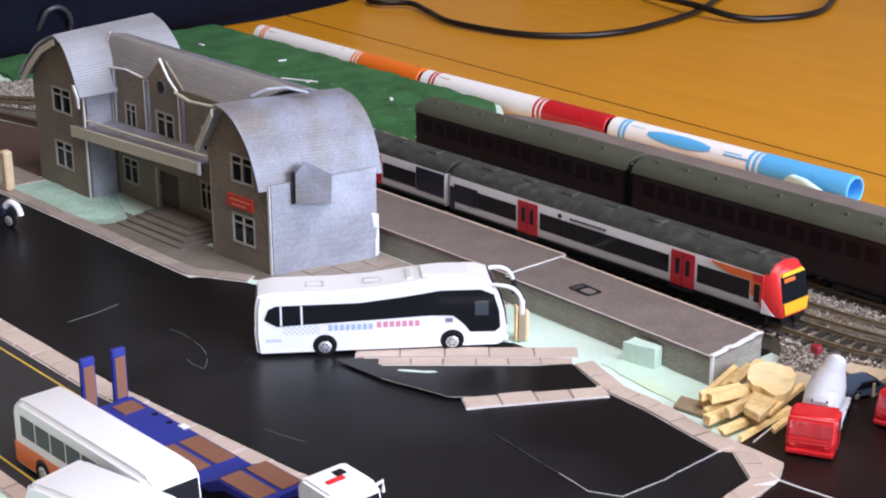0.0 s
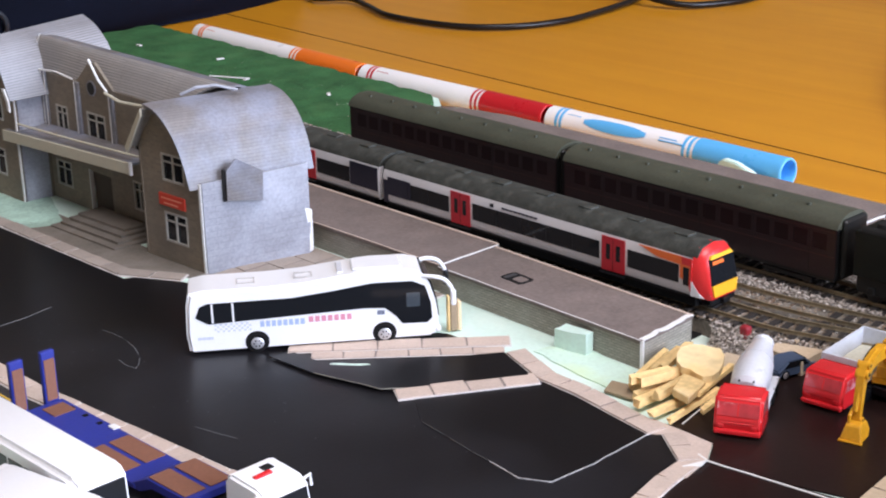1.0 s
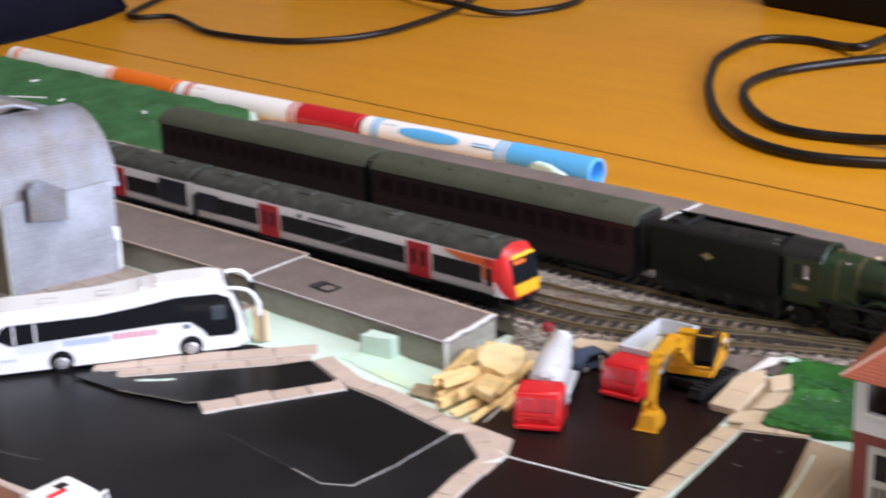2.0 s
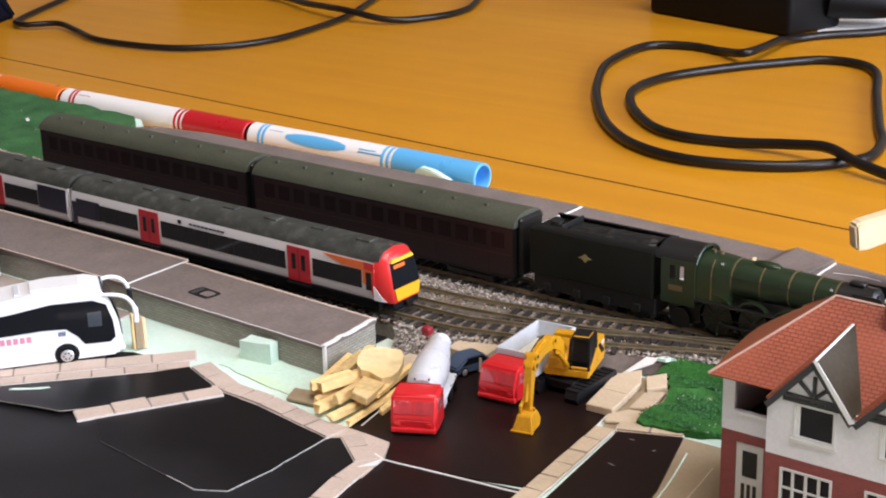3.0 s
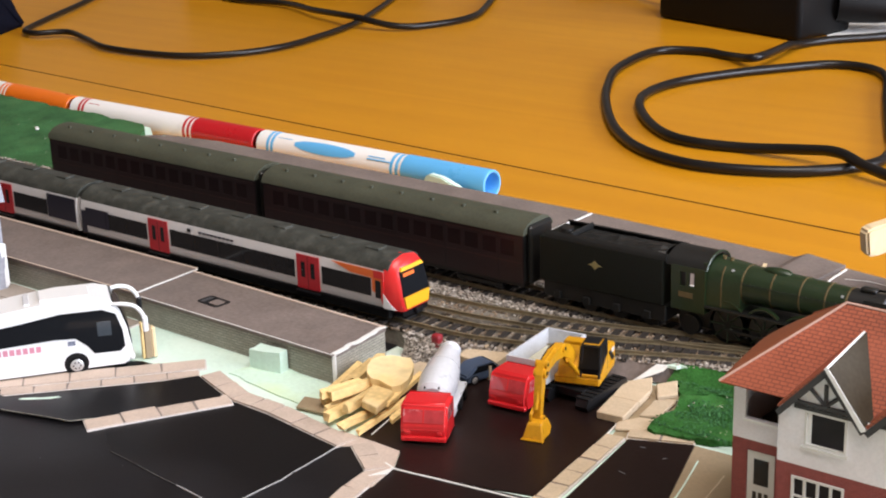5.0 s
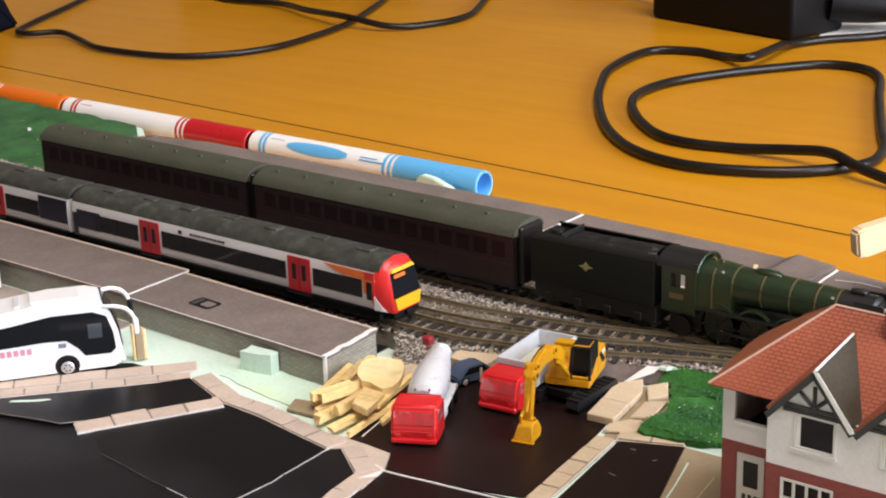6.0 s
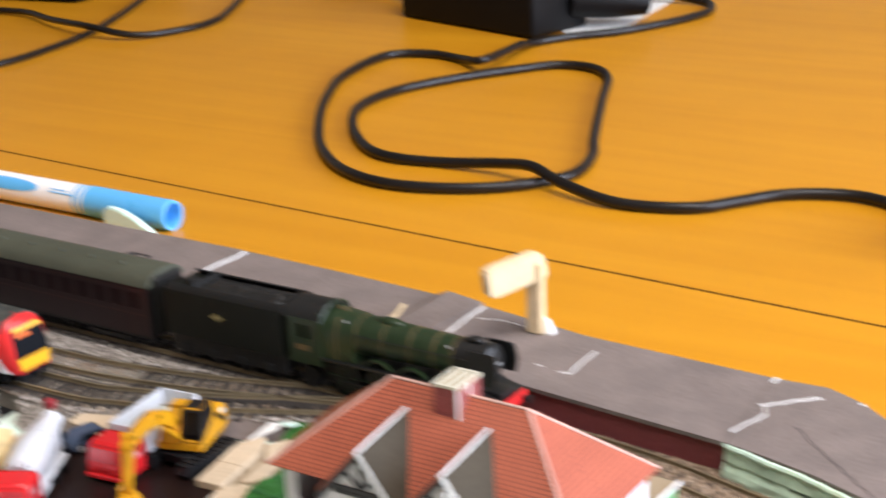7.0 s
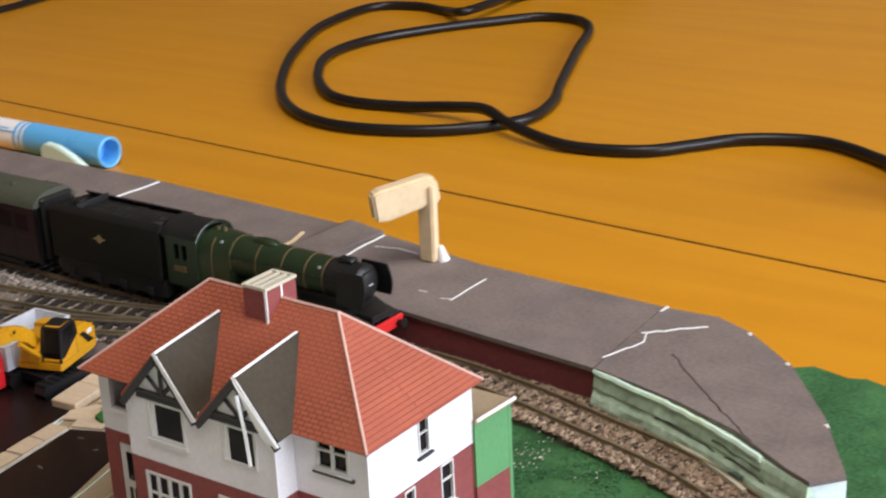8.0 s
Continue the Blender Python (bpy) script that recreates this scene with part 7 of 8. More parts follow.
part("stick", box(B(), 0.65, 2.0, -1.2, 1.4, 0, 10.4, 0.3), M_WOODC, wd)


# pale pink stain patches are highlights painted into the red screen
M_REDGLASS = mat("red_screen_glints", (0.46, 0.030, 0.038), 0.07, var=0.3, fine=250, coarse=260, bump=0.0, coat=0.9, stain=(0.86, 0.60, 0.60), stain_amount=0.85)


def lorry_cab(t, length, w, h):
    """A moulded forward-control cab, x forwards, its front at x = 0: body, screen, grille, lamps, bumper."""
    prof = [(-length, 1.4), (-0.2, 1.4), (0.25, 2.6), (0.25, h * 0.46), (-0.15, h * 0.52), (-1.5, h - 0.9), (-2.4, h), (-length + 0.6, h), (-length, h - 0.8)]
    bm = extrude(B(), [(x, 0, z) for x, z in prof], (0, -w / 2, 0), (0, w / 2, 0))
    bmesh.ops.bevel(bm, geom=[e for e in bm.edges if (e.verts[0].co.z + e.verts[1].co.z) / 2 > 1.8], offset=0.85, segments=3, affect="EDGES")
    c = part("cab", bm, M_RED, t, "shiny red moulded cab", smooth=45)
    zs, ze = h * 0.57, h - 1.5
    part("windscreen", extrude(B(), [(-0.2, 0, zs), (-1.42, 0, ze), (-1.2, 0, ze + 0.05), (0.06, 0, zs)], (0.06, -w / 2 + 0.9, 0), (0.06, w / 2 - 0.9, 0)), M_REDGLASS, c, "glossy red windscreen with painted pinkish highlights")
    part("screen_pillar", extrude(B(), [(-0.12, 0, zs), (-1.36, 0, ze), (-1.1, 0, ze), (0.16, 0, zs)], (0.06, -0.2, 0), (0.06, 0.2, 0)), M_RED, c)
    for sy in (-1, 1):
        y0 = sy * w / 2
        part("side_window", extrude(B(), [(-length + 2, 0, zs), (-1.6, 0, zs), (-2.4, 0, ze), (-length + 2, 0, ze)], (0, y0 - 0.06, 0), (0, y0 + 0.06, 0)), M_REDGLASS, c)
        part("headlight", box(B(), 0.1, 0.5, sy * (w / 2 - 2.2) - 0.8, sy * (w / 2 - 2.2) + 0.8, 2.9, 4.0, 0.15), M_RED, c)
    part("bumper", box(B(), -1, 0.8, -w / 2 + 0.2, w / 2 - 0.2, 1.0, 2.5, 0.4, 2), M_RED, c)
    part("grille", box(B(), 0.2, 0.42, -w / 2 + 2.2, w / 2 - 2.2, 4.3, 4.7, 0.08), M_RED, c)
    return c


mx = thing("cement_mixer", (49.1, -54.4, 0.55), turn=-63.4, label="toy cement lorry with red cab and silver drum", category="cement mixer lorry")
lorry_cab(mx, 11.5, 13.6, 11.6)
part("chassis", box(B(), -37, -11.6, -3.8, 3.8, 2.6, 4.4, 0.3), M_SILVER, mx, "silver chassis")
for sy in (-1, 1):
    part("mudguard", box(B(), -34, -12.2, min(sy * 3.9, sy * 6.4), max(sy * 3.9, sy * 6.4), 4.2, 5.2, 0.3), M_SILVER, mx, "pale silver side tread")
    part("side_tank", box(B(), -19, -13, min(sy * 4.2, sy * 6.2), max(sy * 4.2, sy * 6.2), 2.0, 4.1, 0.4), M_SILVER, mx)
    part("ladder", tube(B(), [(-37, sy * 2.8, 4.4), (-37.6, sy * 2.8, 11.8)], 0.4, 6), M_SILVER, mx)
bm = B()
sec = [(-13.2, 3.6, 8.3), (-14.4, 5.0, 8.5), (-16, 5.3, 8.7), (-22, 5.75, 9.3), (-23.4, 5.75, 9.4), (-29, 5.2, 10.2), (-35, 4.2, 11.0), (-38.6, 3.4, 11.5), (-40.4, 3.0, 11.8), (-40.8, 3.3, 11.9), (-41.4, 3.3, 12.0)]
rings = []
for x, r, z in sec:
    rings.append([bm.verts.new((x + 0.18 * r * math.sin(k * math.tau / 16), r * math.cos(k * math.tau / 16), z + r * math.sin(k * math.tau / 16))) for k in range(16)])
for ra, rb in zip(rings, rings[1:]):
    for k in range(16):
        bm.faces.new((ra[k], ra[(k + 1) % 16], rb[(k + 1) % 16], rb[k]))
bm.faces.new(rings[0]), bm.faces.new(rings[-1][::-1])
bmesh.ops.recalc_face_normals(bm, faces=bm.faces)
dr = part("drum", bm, M_SILVER, mx, "silver mixing drum", smooth=28)
part("drum_band", cyl(B(), (-29.2, 0, 10.2), (-30.2, 0, 10.35), 5.3, 5.1, n=20), M_SILVER, dr, smooth=40)
for y in (-2, 0, 2):
    part("bolt", cyl(B(), (-12.9, y, 11.4), (-13.6, y, 12.0), 0.45, n=8), M_BLACK, dr, "black bolt head")
part("drum_stand", box(B(), -15.4, -12.4, -4.8, 4.8, 4.4, 8.4, 0.4), M_SILVER, mx)
part("drum_stand", extrude(B(), [(-38, 0, 4.4), (-34, 0, 4.4), (-35.4, 0, 10), (-37.6, 0, 10.6)], (0, -3.4, 0), (0, 3.4, 0)), M_SILVER, mx)
part("hopper", cyl(B(), (-41.6, 0, 12.2), (-42.4, 0, 12.6), 1.5, 1.8, n=12), M_SILVER, mx)
part("chute", tube(B(), [(-41.5, 0, 11), (-43.6, 0.6, 7.6), (-44.6, 1.0, 5)], 1.2, 8), M_BLACK, mx, "dark discharge chute")
for x in (-6, -25, -32):
    for sy in (-1, 1):
        wheel(mx, x, sy * 4.7, 2.6, 1.6, sy, hub=M_BLACK)

dt = thing("tipper_lorry", (55.4, -22.6, 0.55), turn=-84.5, label="toy tipper lorry with red cab and pale grey open body", category="tipper lorry")
lorry_cab(dt, 11.0, 13.2, 11.2)
M_GREYP = mat("pale_grey_plastic", (0.56, 0.58, 0.62), 0.4, var=0.12, coarse=120)
bm = B()
for x0, x1, y0, y1, z0, z1 in ((-37.5, -11.6, -6.8, 6.8, 5.2, 6.0), (-37.5, -11.6, -6.8, -6.2, 6.0, 12.4), (-37.5, -11.6, 6.2, 6.8, 6.0, 12.4), (-12.2, -11.6, -6.2, 6.2, 6.0, 12.4), (-37.5, -36.9, -6.2, 6.2, 6.0, 12.4)):
    box(bm, x0, x1, y0, y1, z0, z1)
tb = part("tipper_body", bm, M_GREYP, dt, "open pale grey tipper body")
for k in range(4):
    for sy in (-1, 1):
        part("side_rib", box(B(), -34 + k * 6.4, -33.2 + k * 6.4, min(sy * 6.81, sy * 7.15), max(sy * 6.81, sy * 7.15), 5.6, 12.2), M_GREYP, tb)
part("load", box(B(), -36.8, -12.3, -6.1, 6.1, 6.02, 6.9), mat("sand_load", (0.50, 0.48, 0.38), 0.9, var=0.2), dt, "shallow pale load")
part("chassis", box(B(), -36, -11.1, -3.8, 3.8, 2.8, 5.18), M_BLACK, dt)
for x in (-5.6, -26, -32.6):
    for sy in (-1, 1):
        wheel(dt, x, sy * 4.7, 2.6, 1.6, sy, hub=M_BLACK)

# excavator: x towards the bucket
ex = thing("excavator", (67.2, 0.0, 0.55), turn=-90, label="yellow model excavator with black tracks and lowered bucket", category="excavator")
for sy in (-1, 1):
    pts = [(-11.5, 2.2), (-10.5, 0.4), (10.5, 0.4), (11.5, 2.2), (10.5, 4.4), (-10.5, 4.4)]
    tr = part("crawler_track", extrude(B(), [(x, 0, z - 0.4) for x, z in pts], (0, sy * 7 - 2.1, 0), (0, sy * 7 + 2.1, 0)), M_BLACK, ex, "black rubber crawler")
    for k in range(9):
        part("tread", box(B(), -10 + k * 2.4, -8.4 + k * 2.4, sy * 7 - 2.2, sy * 7 + 2.2, 3.9, 4.3), M_TYRE, tr)
part("undercarriage", box(B(), -7, 7, -5, 5, 1.8, 4.6, 0.3), M_BLACK, ex)
part("turntable", cyl(B(), (0, 0, 4.6), (0, 0, 5.6), 4.6, n=20), M_BLACK, ex)
UP = Matrix.Rotation(radians(17), 4, "Z")


def exp(name, bm, m, parent=None, label="", smooth=0.0):
    return part(name, turned(bm, UP), m, parent or ex, label, smooth)


exp("upper_body", box(B(), -11.5, 6, -7, 7, 5.6, 8.2, 0.4), M_YELLOW, label="yellow slewing deck")
exp("engine_cover", extrude(B(), [(-11.8, 0, 8.2), (-3.9, 0, 8.2), (-3.9, 0, 15.2), (-8.8, 0, 14.8), (-11.8, 0, 13.2)], (0, -6.9, 0), (0, 6.9, 0)), M_YELLOW, label="yellow engine cover")
exp("counterweight", box(B(), -13.6, -10.6, -6.8, 6.8, 5.4, 12.4, 1.1, 3), M_YELLOW, label="rounded yellow counterweight")
exp("boom_foot", extrude(B(), [(-3, 0, 8.22), (6.4, 0, 8.22), (6.0, 0, 11.4), (1.0, 0, 14.6), (-3, 0, 14.6)], (0, -5.6, 0), (0, 0.3, 0)), M_YELLOW, label="yellow boom mounting")
for sy in (-1, 1):
    exp("side_stripe", extrude(B(), [(-11.6, 0, 8.6), (-8.6, 0, 8.6), (-4.6, 0, 12.6), (-6.8, 0, 12.6)], (0, sy * 6.95 - 0.06, 0), (0, sy * 6.95 + 0.06, 0)), M_BLACK, label="black side stripe")
    exp("badge", box(B(), -10.8, -8.4, sy * 6.98 - 0.1, sy * 6.98 + 0.1, 11.2, 12.4), M_WHITE, label="tiny pale badge")
exp("exhaust", cyl(B(), (-8, 3, 13), (-8, 3, 15.6), 0.6, n=8), M_BLACK)
cabx = exp("cab", extrude(B(), [(-3.6, 0, 8.2), (5.6, 0, 8.2), (5.8, 0, 11), (4.2, 0, 17.2), (-3.2, 0, 17.4), (-3.8, 0, 12)], (0, 0.6, 0), (0, 7.0, 0)), mat("cab_black", (0.006, 0.005, 0.005), 0.3, var=0.3, bump=0.0, spec=0.2), label="dark glazed cab")
bm = B()
for pa, pb in (((5.7, 1.3, 8.2), (4.2, 1.3, 17.7)), ((5.7, 6.8, 8.2), (4.2, 6.8, 17.7)), ((-2.4, 1.3, 8.2), (-2.1, 1.3, 17.9)), ((-2.4, 6.8, 8.2), (-2.1, 6.8, 17.9)), ((1.2, 1.3, 8.2), (1.4, 1.3, 17.8)), ((4.2, 1.3, 17.7), (-2.1, 1.3, 17.9)), ((4.2, 6.8, 17.7), (-2.1, 6.8, 17.9)), ((4.2, 1.3, 17.7), (4.2, 6.8, 17.7)), ((-2.1, 1.3, 17.9), (-2.1, 6.8, 17.9))):
    tube(bm, [pa, pb], 0.5, 6)
part("cab_frame", turned(bm, UP), M_BLACK, cabx, "black cab pillars")
part("cab_roof", turned(box(B(), -3.2, 4.3, 0.7, 6.9, 17.42, 18.1, 0.3), UP), M_YELLOW, cabx, "yellow cab roof")
part("roof_hatch", turned(box(B(), -2.0, 3.0, 1.5, 6.1, 18.12, 18.3, 0.08), UP), M_BLACK, cabx, "black roof window")
part("cab_sill", turned(box(B(), -3.8, 6.0, 0.5, 7.15, 8.25, 9.2, 0.2), UP), M_YELLOW, cabx, "yellow cab sill")
part("side_panel", turned(extrude(B(), [(5.5, 0, 8.3), (-3.7, 0, 8.3), (-3.7, 0, 13.6), (-1.6, 0, 12.6)], (0, 7.06, 0), (0, 7.26, 0)), UP), M_YELLOW, cabx, "yellow lower side panel")
part("seat_shape", turned(box(B(), -1.5, 1.5, 7.02, 7.12, 9.4, 13.6, 0.04), UP), M_BLACK, cabx)
boom = [(1.5, -1.9, 9.6), (5.0, -1.9, 14.0), (9, -1.8, 17.6), (14, -1.6, 19.8), (20, -1.6, 20.2), (24, -1.6, 19.6), (28.4, -1.6, 18.0)]


def beam(pts, w, hs):
    bm = B()
    rings = []
    for (x, y, z), hh in zip(pts, hs):
        rings.append([bm.verts.new((x, y + a, z + b)) for a, b in ((-w / 2, -hh / 2), (w / 2, -hh / 2), (w / 2, hh / 2), (-w / 2, hh / 2))])
    for ra, rb in zip(rings, rings[1:]):
        for k in range(4):
            bm.faces.new((ra[k], ra[(k + 1) % 4], rb[(k + 1) % 4], rb[k]))
    bm.faces.new(rings[0][::-1]), bm.faces.new(rings[-1])
    bmesh.ops.recalc_face_normals(bm, faces=bm.faces)
    return bm


ARM_TURN = Matrix.Rotation(radians(12.5), 4, "Z")
part("boom", turned(beam(boom, 2.8, [4.6, 4.8, 4.6, 4.0, 3.2, 2.8, 2.2]), ARM_TURN), M_YELLOW, ex, "curved yellow boom")
bm = B()
pts = [(27.6, -1.6, 21.2), (28.8, -1.6, 18.2), (30.4, -1.6, 11.5), (31.4, -1.6, 5.0)]
rings = []
for (x, y, z), hh in zip(pts, [2.4, 3.6, 2.6, 1.8]):
    rings.append([bm.verts.new((x + b, y + a2, z)) for a2, b in ((-1.1, -hh / 2), (1.1, -hh / 2), (1.1, hh / 2), (-1.1, hh / 2))])
for ra, rb in zip(rings, rings[1:]):
    for k in range(4):
        bm.faces.new((ra[k], ra[(k + 1) % 4], rb[(k + 1) % 4], rb[k]))
bm.faces.new(rings[0][::-1]), bm.faces.new(rings[-1])
bmesh.ops.recalc_face_normals(bm, faces=bm.faces)
part("dipper_arm", turned(bm, ARM_TURN), M_YELLOW, ex, "yellow dipper arm")
for px, pz, rr in ((28.6, 18.2, 1.5), (27.8, 20.6, 1.1), (31.2, 5.2, 1.1), (14.2, 20.4, 1.2)):
    part("pivot", turned(cyl(B(), (px, -3.4, pz), (px, 0.2, pz), rr, n=14), ARM_TURN), M_YELLOW, ex, "round pivot boss", smooth=40)
    part("pin", turned(cyl(B(), (px, -3.6, pz), (px, 0.4, pz), rr * 0.45, n=8), ARM_TURN), M_BLACK, ex)
part("hose", turned(tube(B(), spline([(4, -3.2, 11), (9.5, -3.3, 18.6), (15, -3.2, 21.6), (22, -3.1, 21.2), (27, -3, 19.5)], 5), 0.35, 6), ARM_TURN), M_BLACK, ex, "black hydraulic hose")
part("linkage", turned(tube(B(), [(30.6, -3.0, 8.4), (33.4, -3.0, 7.0), (33.4, -3.0, 4.8)], 0.5, 6), ARM_TURN), M_YELLOW, ex)
part("ram", turned(tube(B(), [(12, -1.6, 19.6), (19, -1.6, 21.4), (26.6, -1.6, 19.8)], 0.8, 8), ARM_TURN), M_YELLOW, ex, "hydraulic ram")
part("ram", turned(tube(B(), [(5, 0.6, 9), (13, 0.4, 16.4)], 0.7, 8), ARM_TURN), M_YELLOW, ex, "hydraulic ram")
part("ram", turned(tube(B(), [(29.6, -1.6, 17), (32.8, -1.6, 8.4)], 0.55, 8), ARM_TURN), M_YELLOW, ex, "hydraulic ram")
bm = B()
extrude(bm, [(29.4, 0, 5.0), (32.4, 0, 5.4), (34.4, 0, 4.6), (36.0, 0, 0.4), (35.2, 0, 0.2), (30.4, 0, 0.3), (28.8, 0, 2.4)], (0, -4.7, 0), (0, 1.7, 0))
for v in bm.verts:
    v.co.y = -1.5 + (v.co.y + 1.5) * (0.68 if v.co.z > 4 else 1.0)
bmesh.ops.bevel(bm, geom=bm.edges[:], offset=0.35, segments=1, affect="EDGES")
bk = part("bucket", turned(bm, ARM_TURN), M_YELLOW, ex, "yellow digging bucket")
part("cutting_edge", turned(box(B(), 35.2, 36.6, -4.9, 1.9, 0.02, 0.6, 0.15), ARM_TURN), M_YELLOW, bk, "plain cutting edge")

# blue car between the lorries
car = thing("toy_car", (34.0, -7.0, 0.55), turn=74, label="small dark slate-blue toy car partly hidden by lorries", category="car")
bm = extrude(B(), [(x, 0, z) for x, z in ((-12, 1.2), (12, 1.2), (12.4, 4), (7.5, 5), (4, 8.2), (-6, 8.4), (-10.5, 5.4), (-12.4, 4.6))], (0, -5.4, 0), (0, 5.4, 0))
bmesh.ops.bevel(bm, geom=bm.edges[:], offset=0.7, segments=2, affect="EDGES")
part("body", bm, M_BLUECAR, car, smooth=40)
part("side_window", extrude(B(), [(x, 0, z) for x, z in ((-8.6, 5.2), (6, 5.2), (3.6, 7.6), (-5.6, 7.8))], (0, -5.5, 0), (0, 5.5, 0)), M_GLASS, car)
part("windscreen", extrude(B(), [(x, 0, z) for x, z in ((7.4, 5.3), (4.3, 8.0), (4.0, 7.6), (6.6, 5.0))], (0.25, -4.2, 0), (0.25, 4.2, 0)), M_GLASS, car)
for x in (-7.5, 7.5):
    for sy in (-1, 1):
        wheel(car, x, sy * 4.2, 2.2, 1.4, sy)

car.matrix_world = car.matrix_world @ Matrix.Diagonal((0.66, 0.66, 0.7, 1))

# low-loader with its ramps raised, and its tractor unit: x towards the cab
hd = frame_of((-110, -179.0), (-8, -175.5)) - 1
ll = thing("low_loader", (-105, -186.0, 0.5), turn=hd, label="blue model low-loader trailer with brown deck and raised ramps", category="trailer")
part("deck", box(B(), 0, 62, -8.2, 8.2, 3.0, 4.6, 0.2), M_BLUEP, ll, "deep blue trailer deck")
part("gooseneck", extrude(B(), [(58, 0, 3.2), (64, 0, 3.2), (70, 0, 6), (86, 0, 6.4), (86, 0, 8.4), (68, 0, 8.2), (61, 0, 4.8)], (0, -8, 0), (0, 8, 0)), M_BLUEP, ll, "blue raised neck")
for x0, x1, y0, y1, z in ((3, 10, -0.5, 6.5, 4.62), (36, 54, 0.8, 7.4, 4.62), (36, 54, -7.4, -0.8, 4.62), (68, 84, 0.8, 7.4, 8.42), (68, 84, -7.4, -0.8, 8.42)):
    part("deck_board", box(B(), x0, x1, y0, y1, z, z + 0.25), M_BROWNP, ll, "brown wooden deck board")
for y in (-5.2, 5.2):
    rp = part("ramp", box(B(), -2.2, -0.4, y - 2.3, y + 2.3, 3.4, 20.5, 0.3), M_BLUEP, ll, "raised blue ramp")
    part("ramp_board", box(B(), -0.38, -0.1, y - 1.7, y + 1.7, 5, 18), M_BROWNP, rp, "brown ramp face")
for x in (8, 15.5, 23):
    for sy in (-1, 1):
        wheel(ll, x, sy * 5.4, 2.4, 1.6, sy, hub=M_BLUEP)
part("paper_scrap", box(B(), 27, 30, 6.4, 8.6, 4.62, 5.0), M_PAPER, ll, "tiny white paper scrap")
tu = thing("tractor_unit", (-9.5, -178.9, 0.5), turn=hd, label="white model lorry tractor with roof marker lights and mirrors", category="lorry")
bm = extrude(B(), [(x, 0, z) for x, z in ((-2, 2), (15, 2), (15.4, 7), (14, 14.4), (11, 16.4), (0, 17), (-2, 15))], (0, -7.2, 0), (0, 7.2, 0))
bmesh.ops.bevel(bm, geom=bm.edges[:], offset=0.8, segments=2, affect="EDGES")
cb = part("cab", bm, M_WHITE, tu, "glossy white cab", smooth=40)
part("roof_light", box(B(), 5.6, 7.2, -4, 1.5, 16.6, 17.3, 0.2), M_RED, cb, "red roof lights")
part("roof_hatch", box(B(), 2.4, 5, 0.5, 3.6, 16.7, 17.1, 0.1), M_BLACK, cb)
part("windscreen", extrude(B(), [(15.35, 0, 8), (14.1, 0, 13.8), (14.5, 0, 13.9), (15.7, 0, 8)], (0, -6, 0), (0, 6, 0)), M_GLASS, cb)
part("chassis", box(B(), -12, -2.1, -4.5, 4.5, 2.6, 5.4, 0.3), M_BLACK, tu)
for sy in (-1, 1):
    part("mirror", tube(B(), [(12, sy * 7, 14.6), (12.6, sy * 8.8, 15.6), (12.6, sy * 9, 12.4)], 0.5, 6), M_WHITE, cb)
for x in (10, -8):
    for sy in (-1, 1):
        wheel(tu, x, sy * 5.4, 3.1, 1.8, sy)


def town_bus(name, at, turn, L, w, h, label, stripe):
    b = thing(name, at, turn=turn, label=label, category="bus", group="white vehicles on the main road")
    bm = extrude(B(), [(x, 0, z) for x, z in ((0, 2), (L, 2), (L + 0.4, 8), (L - 0.6, h - 3), (L - 3, h - 0.6), (L - 6, h), (5, h), (1.5, h - 0.8), (0, h - 4))], (0, -w / 2, 0), (0, w / 2, 0))
    bmesh.ops.bevel(bm, geom=[e for e in bm.edges if (e.verts[0].co.z + e.verts[1].co.z) / 2 > 3], offset=1.4, segments=3, affect="EDGES")
    part("body", bm, M_WHITE, b, "glossy white body", smooth=40)
    for sy in (-1, 1):
        y = sy * w / 2
        n = int((L - 12) / 8)
        for k in range(n):
            x = 5 + k * 8
            part("window", box(B(), x, x + 7.2, min(y, y + sy * 0.14), max(y, y + sy * 0.14), h - 10.2, h - 4.2, 0.05), M_GLASS, b, "dark side window")
        if stripe:
            part("skirt", box(B(), 0.6, L - 0.4, min(y, y + sy * 0.12), max(y, y + sy * 0.12), 2.4, 8.6, 0.04), M_ORANGE, b, "orange lower side")
        for x in (L * 0.22, L * 0.78):
            part("wheel_arch", cyl(B(), (x, y - sy * 0.1, 3.6), (x, y + sy * 0.2, 3.6), 4.0, n=22), M_BLACK, b)
            wheel(b, x, y - sy * 0.7, 3.3, 1.0, sy)
    part("rear_window", box(B(), -0.16, 0.02, -w / 2 + 2.4, w / 2 - 2.4, h - 9.6, h - 4.4, 0.05), M_GLASS, b)
    part("windscreen", extrude(B(), [(L + 0.2, 0, 9), (L - 0.5, 0, h - 3.4), (L - 0.1, 0, h - 3.4), (L + 0.6, 0, 9)], (0, -w / 2 + 1.4, 0), (0, w / 2 - 1.4, 0)), M_GLASS, b)
    if stripe:
        part("skirt", box(B(), -0.14, 0.02, -w / 2 + 0.8, w / 2 - 0.8, 2.6, 8.6, 0.04), M_ORANGE, b, "orange lower rear")
    part("underside", box(B(), 2, L - 2, -w / 2 + 1, w / 2 - 1, 1, 1.98), M_BLACK, b)
    return b


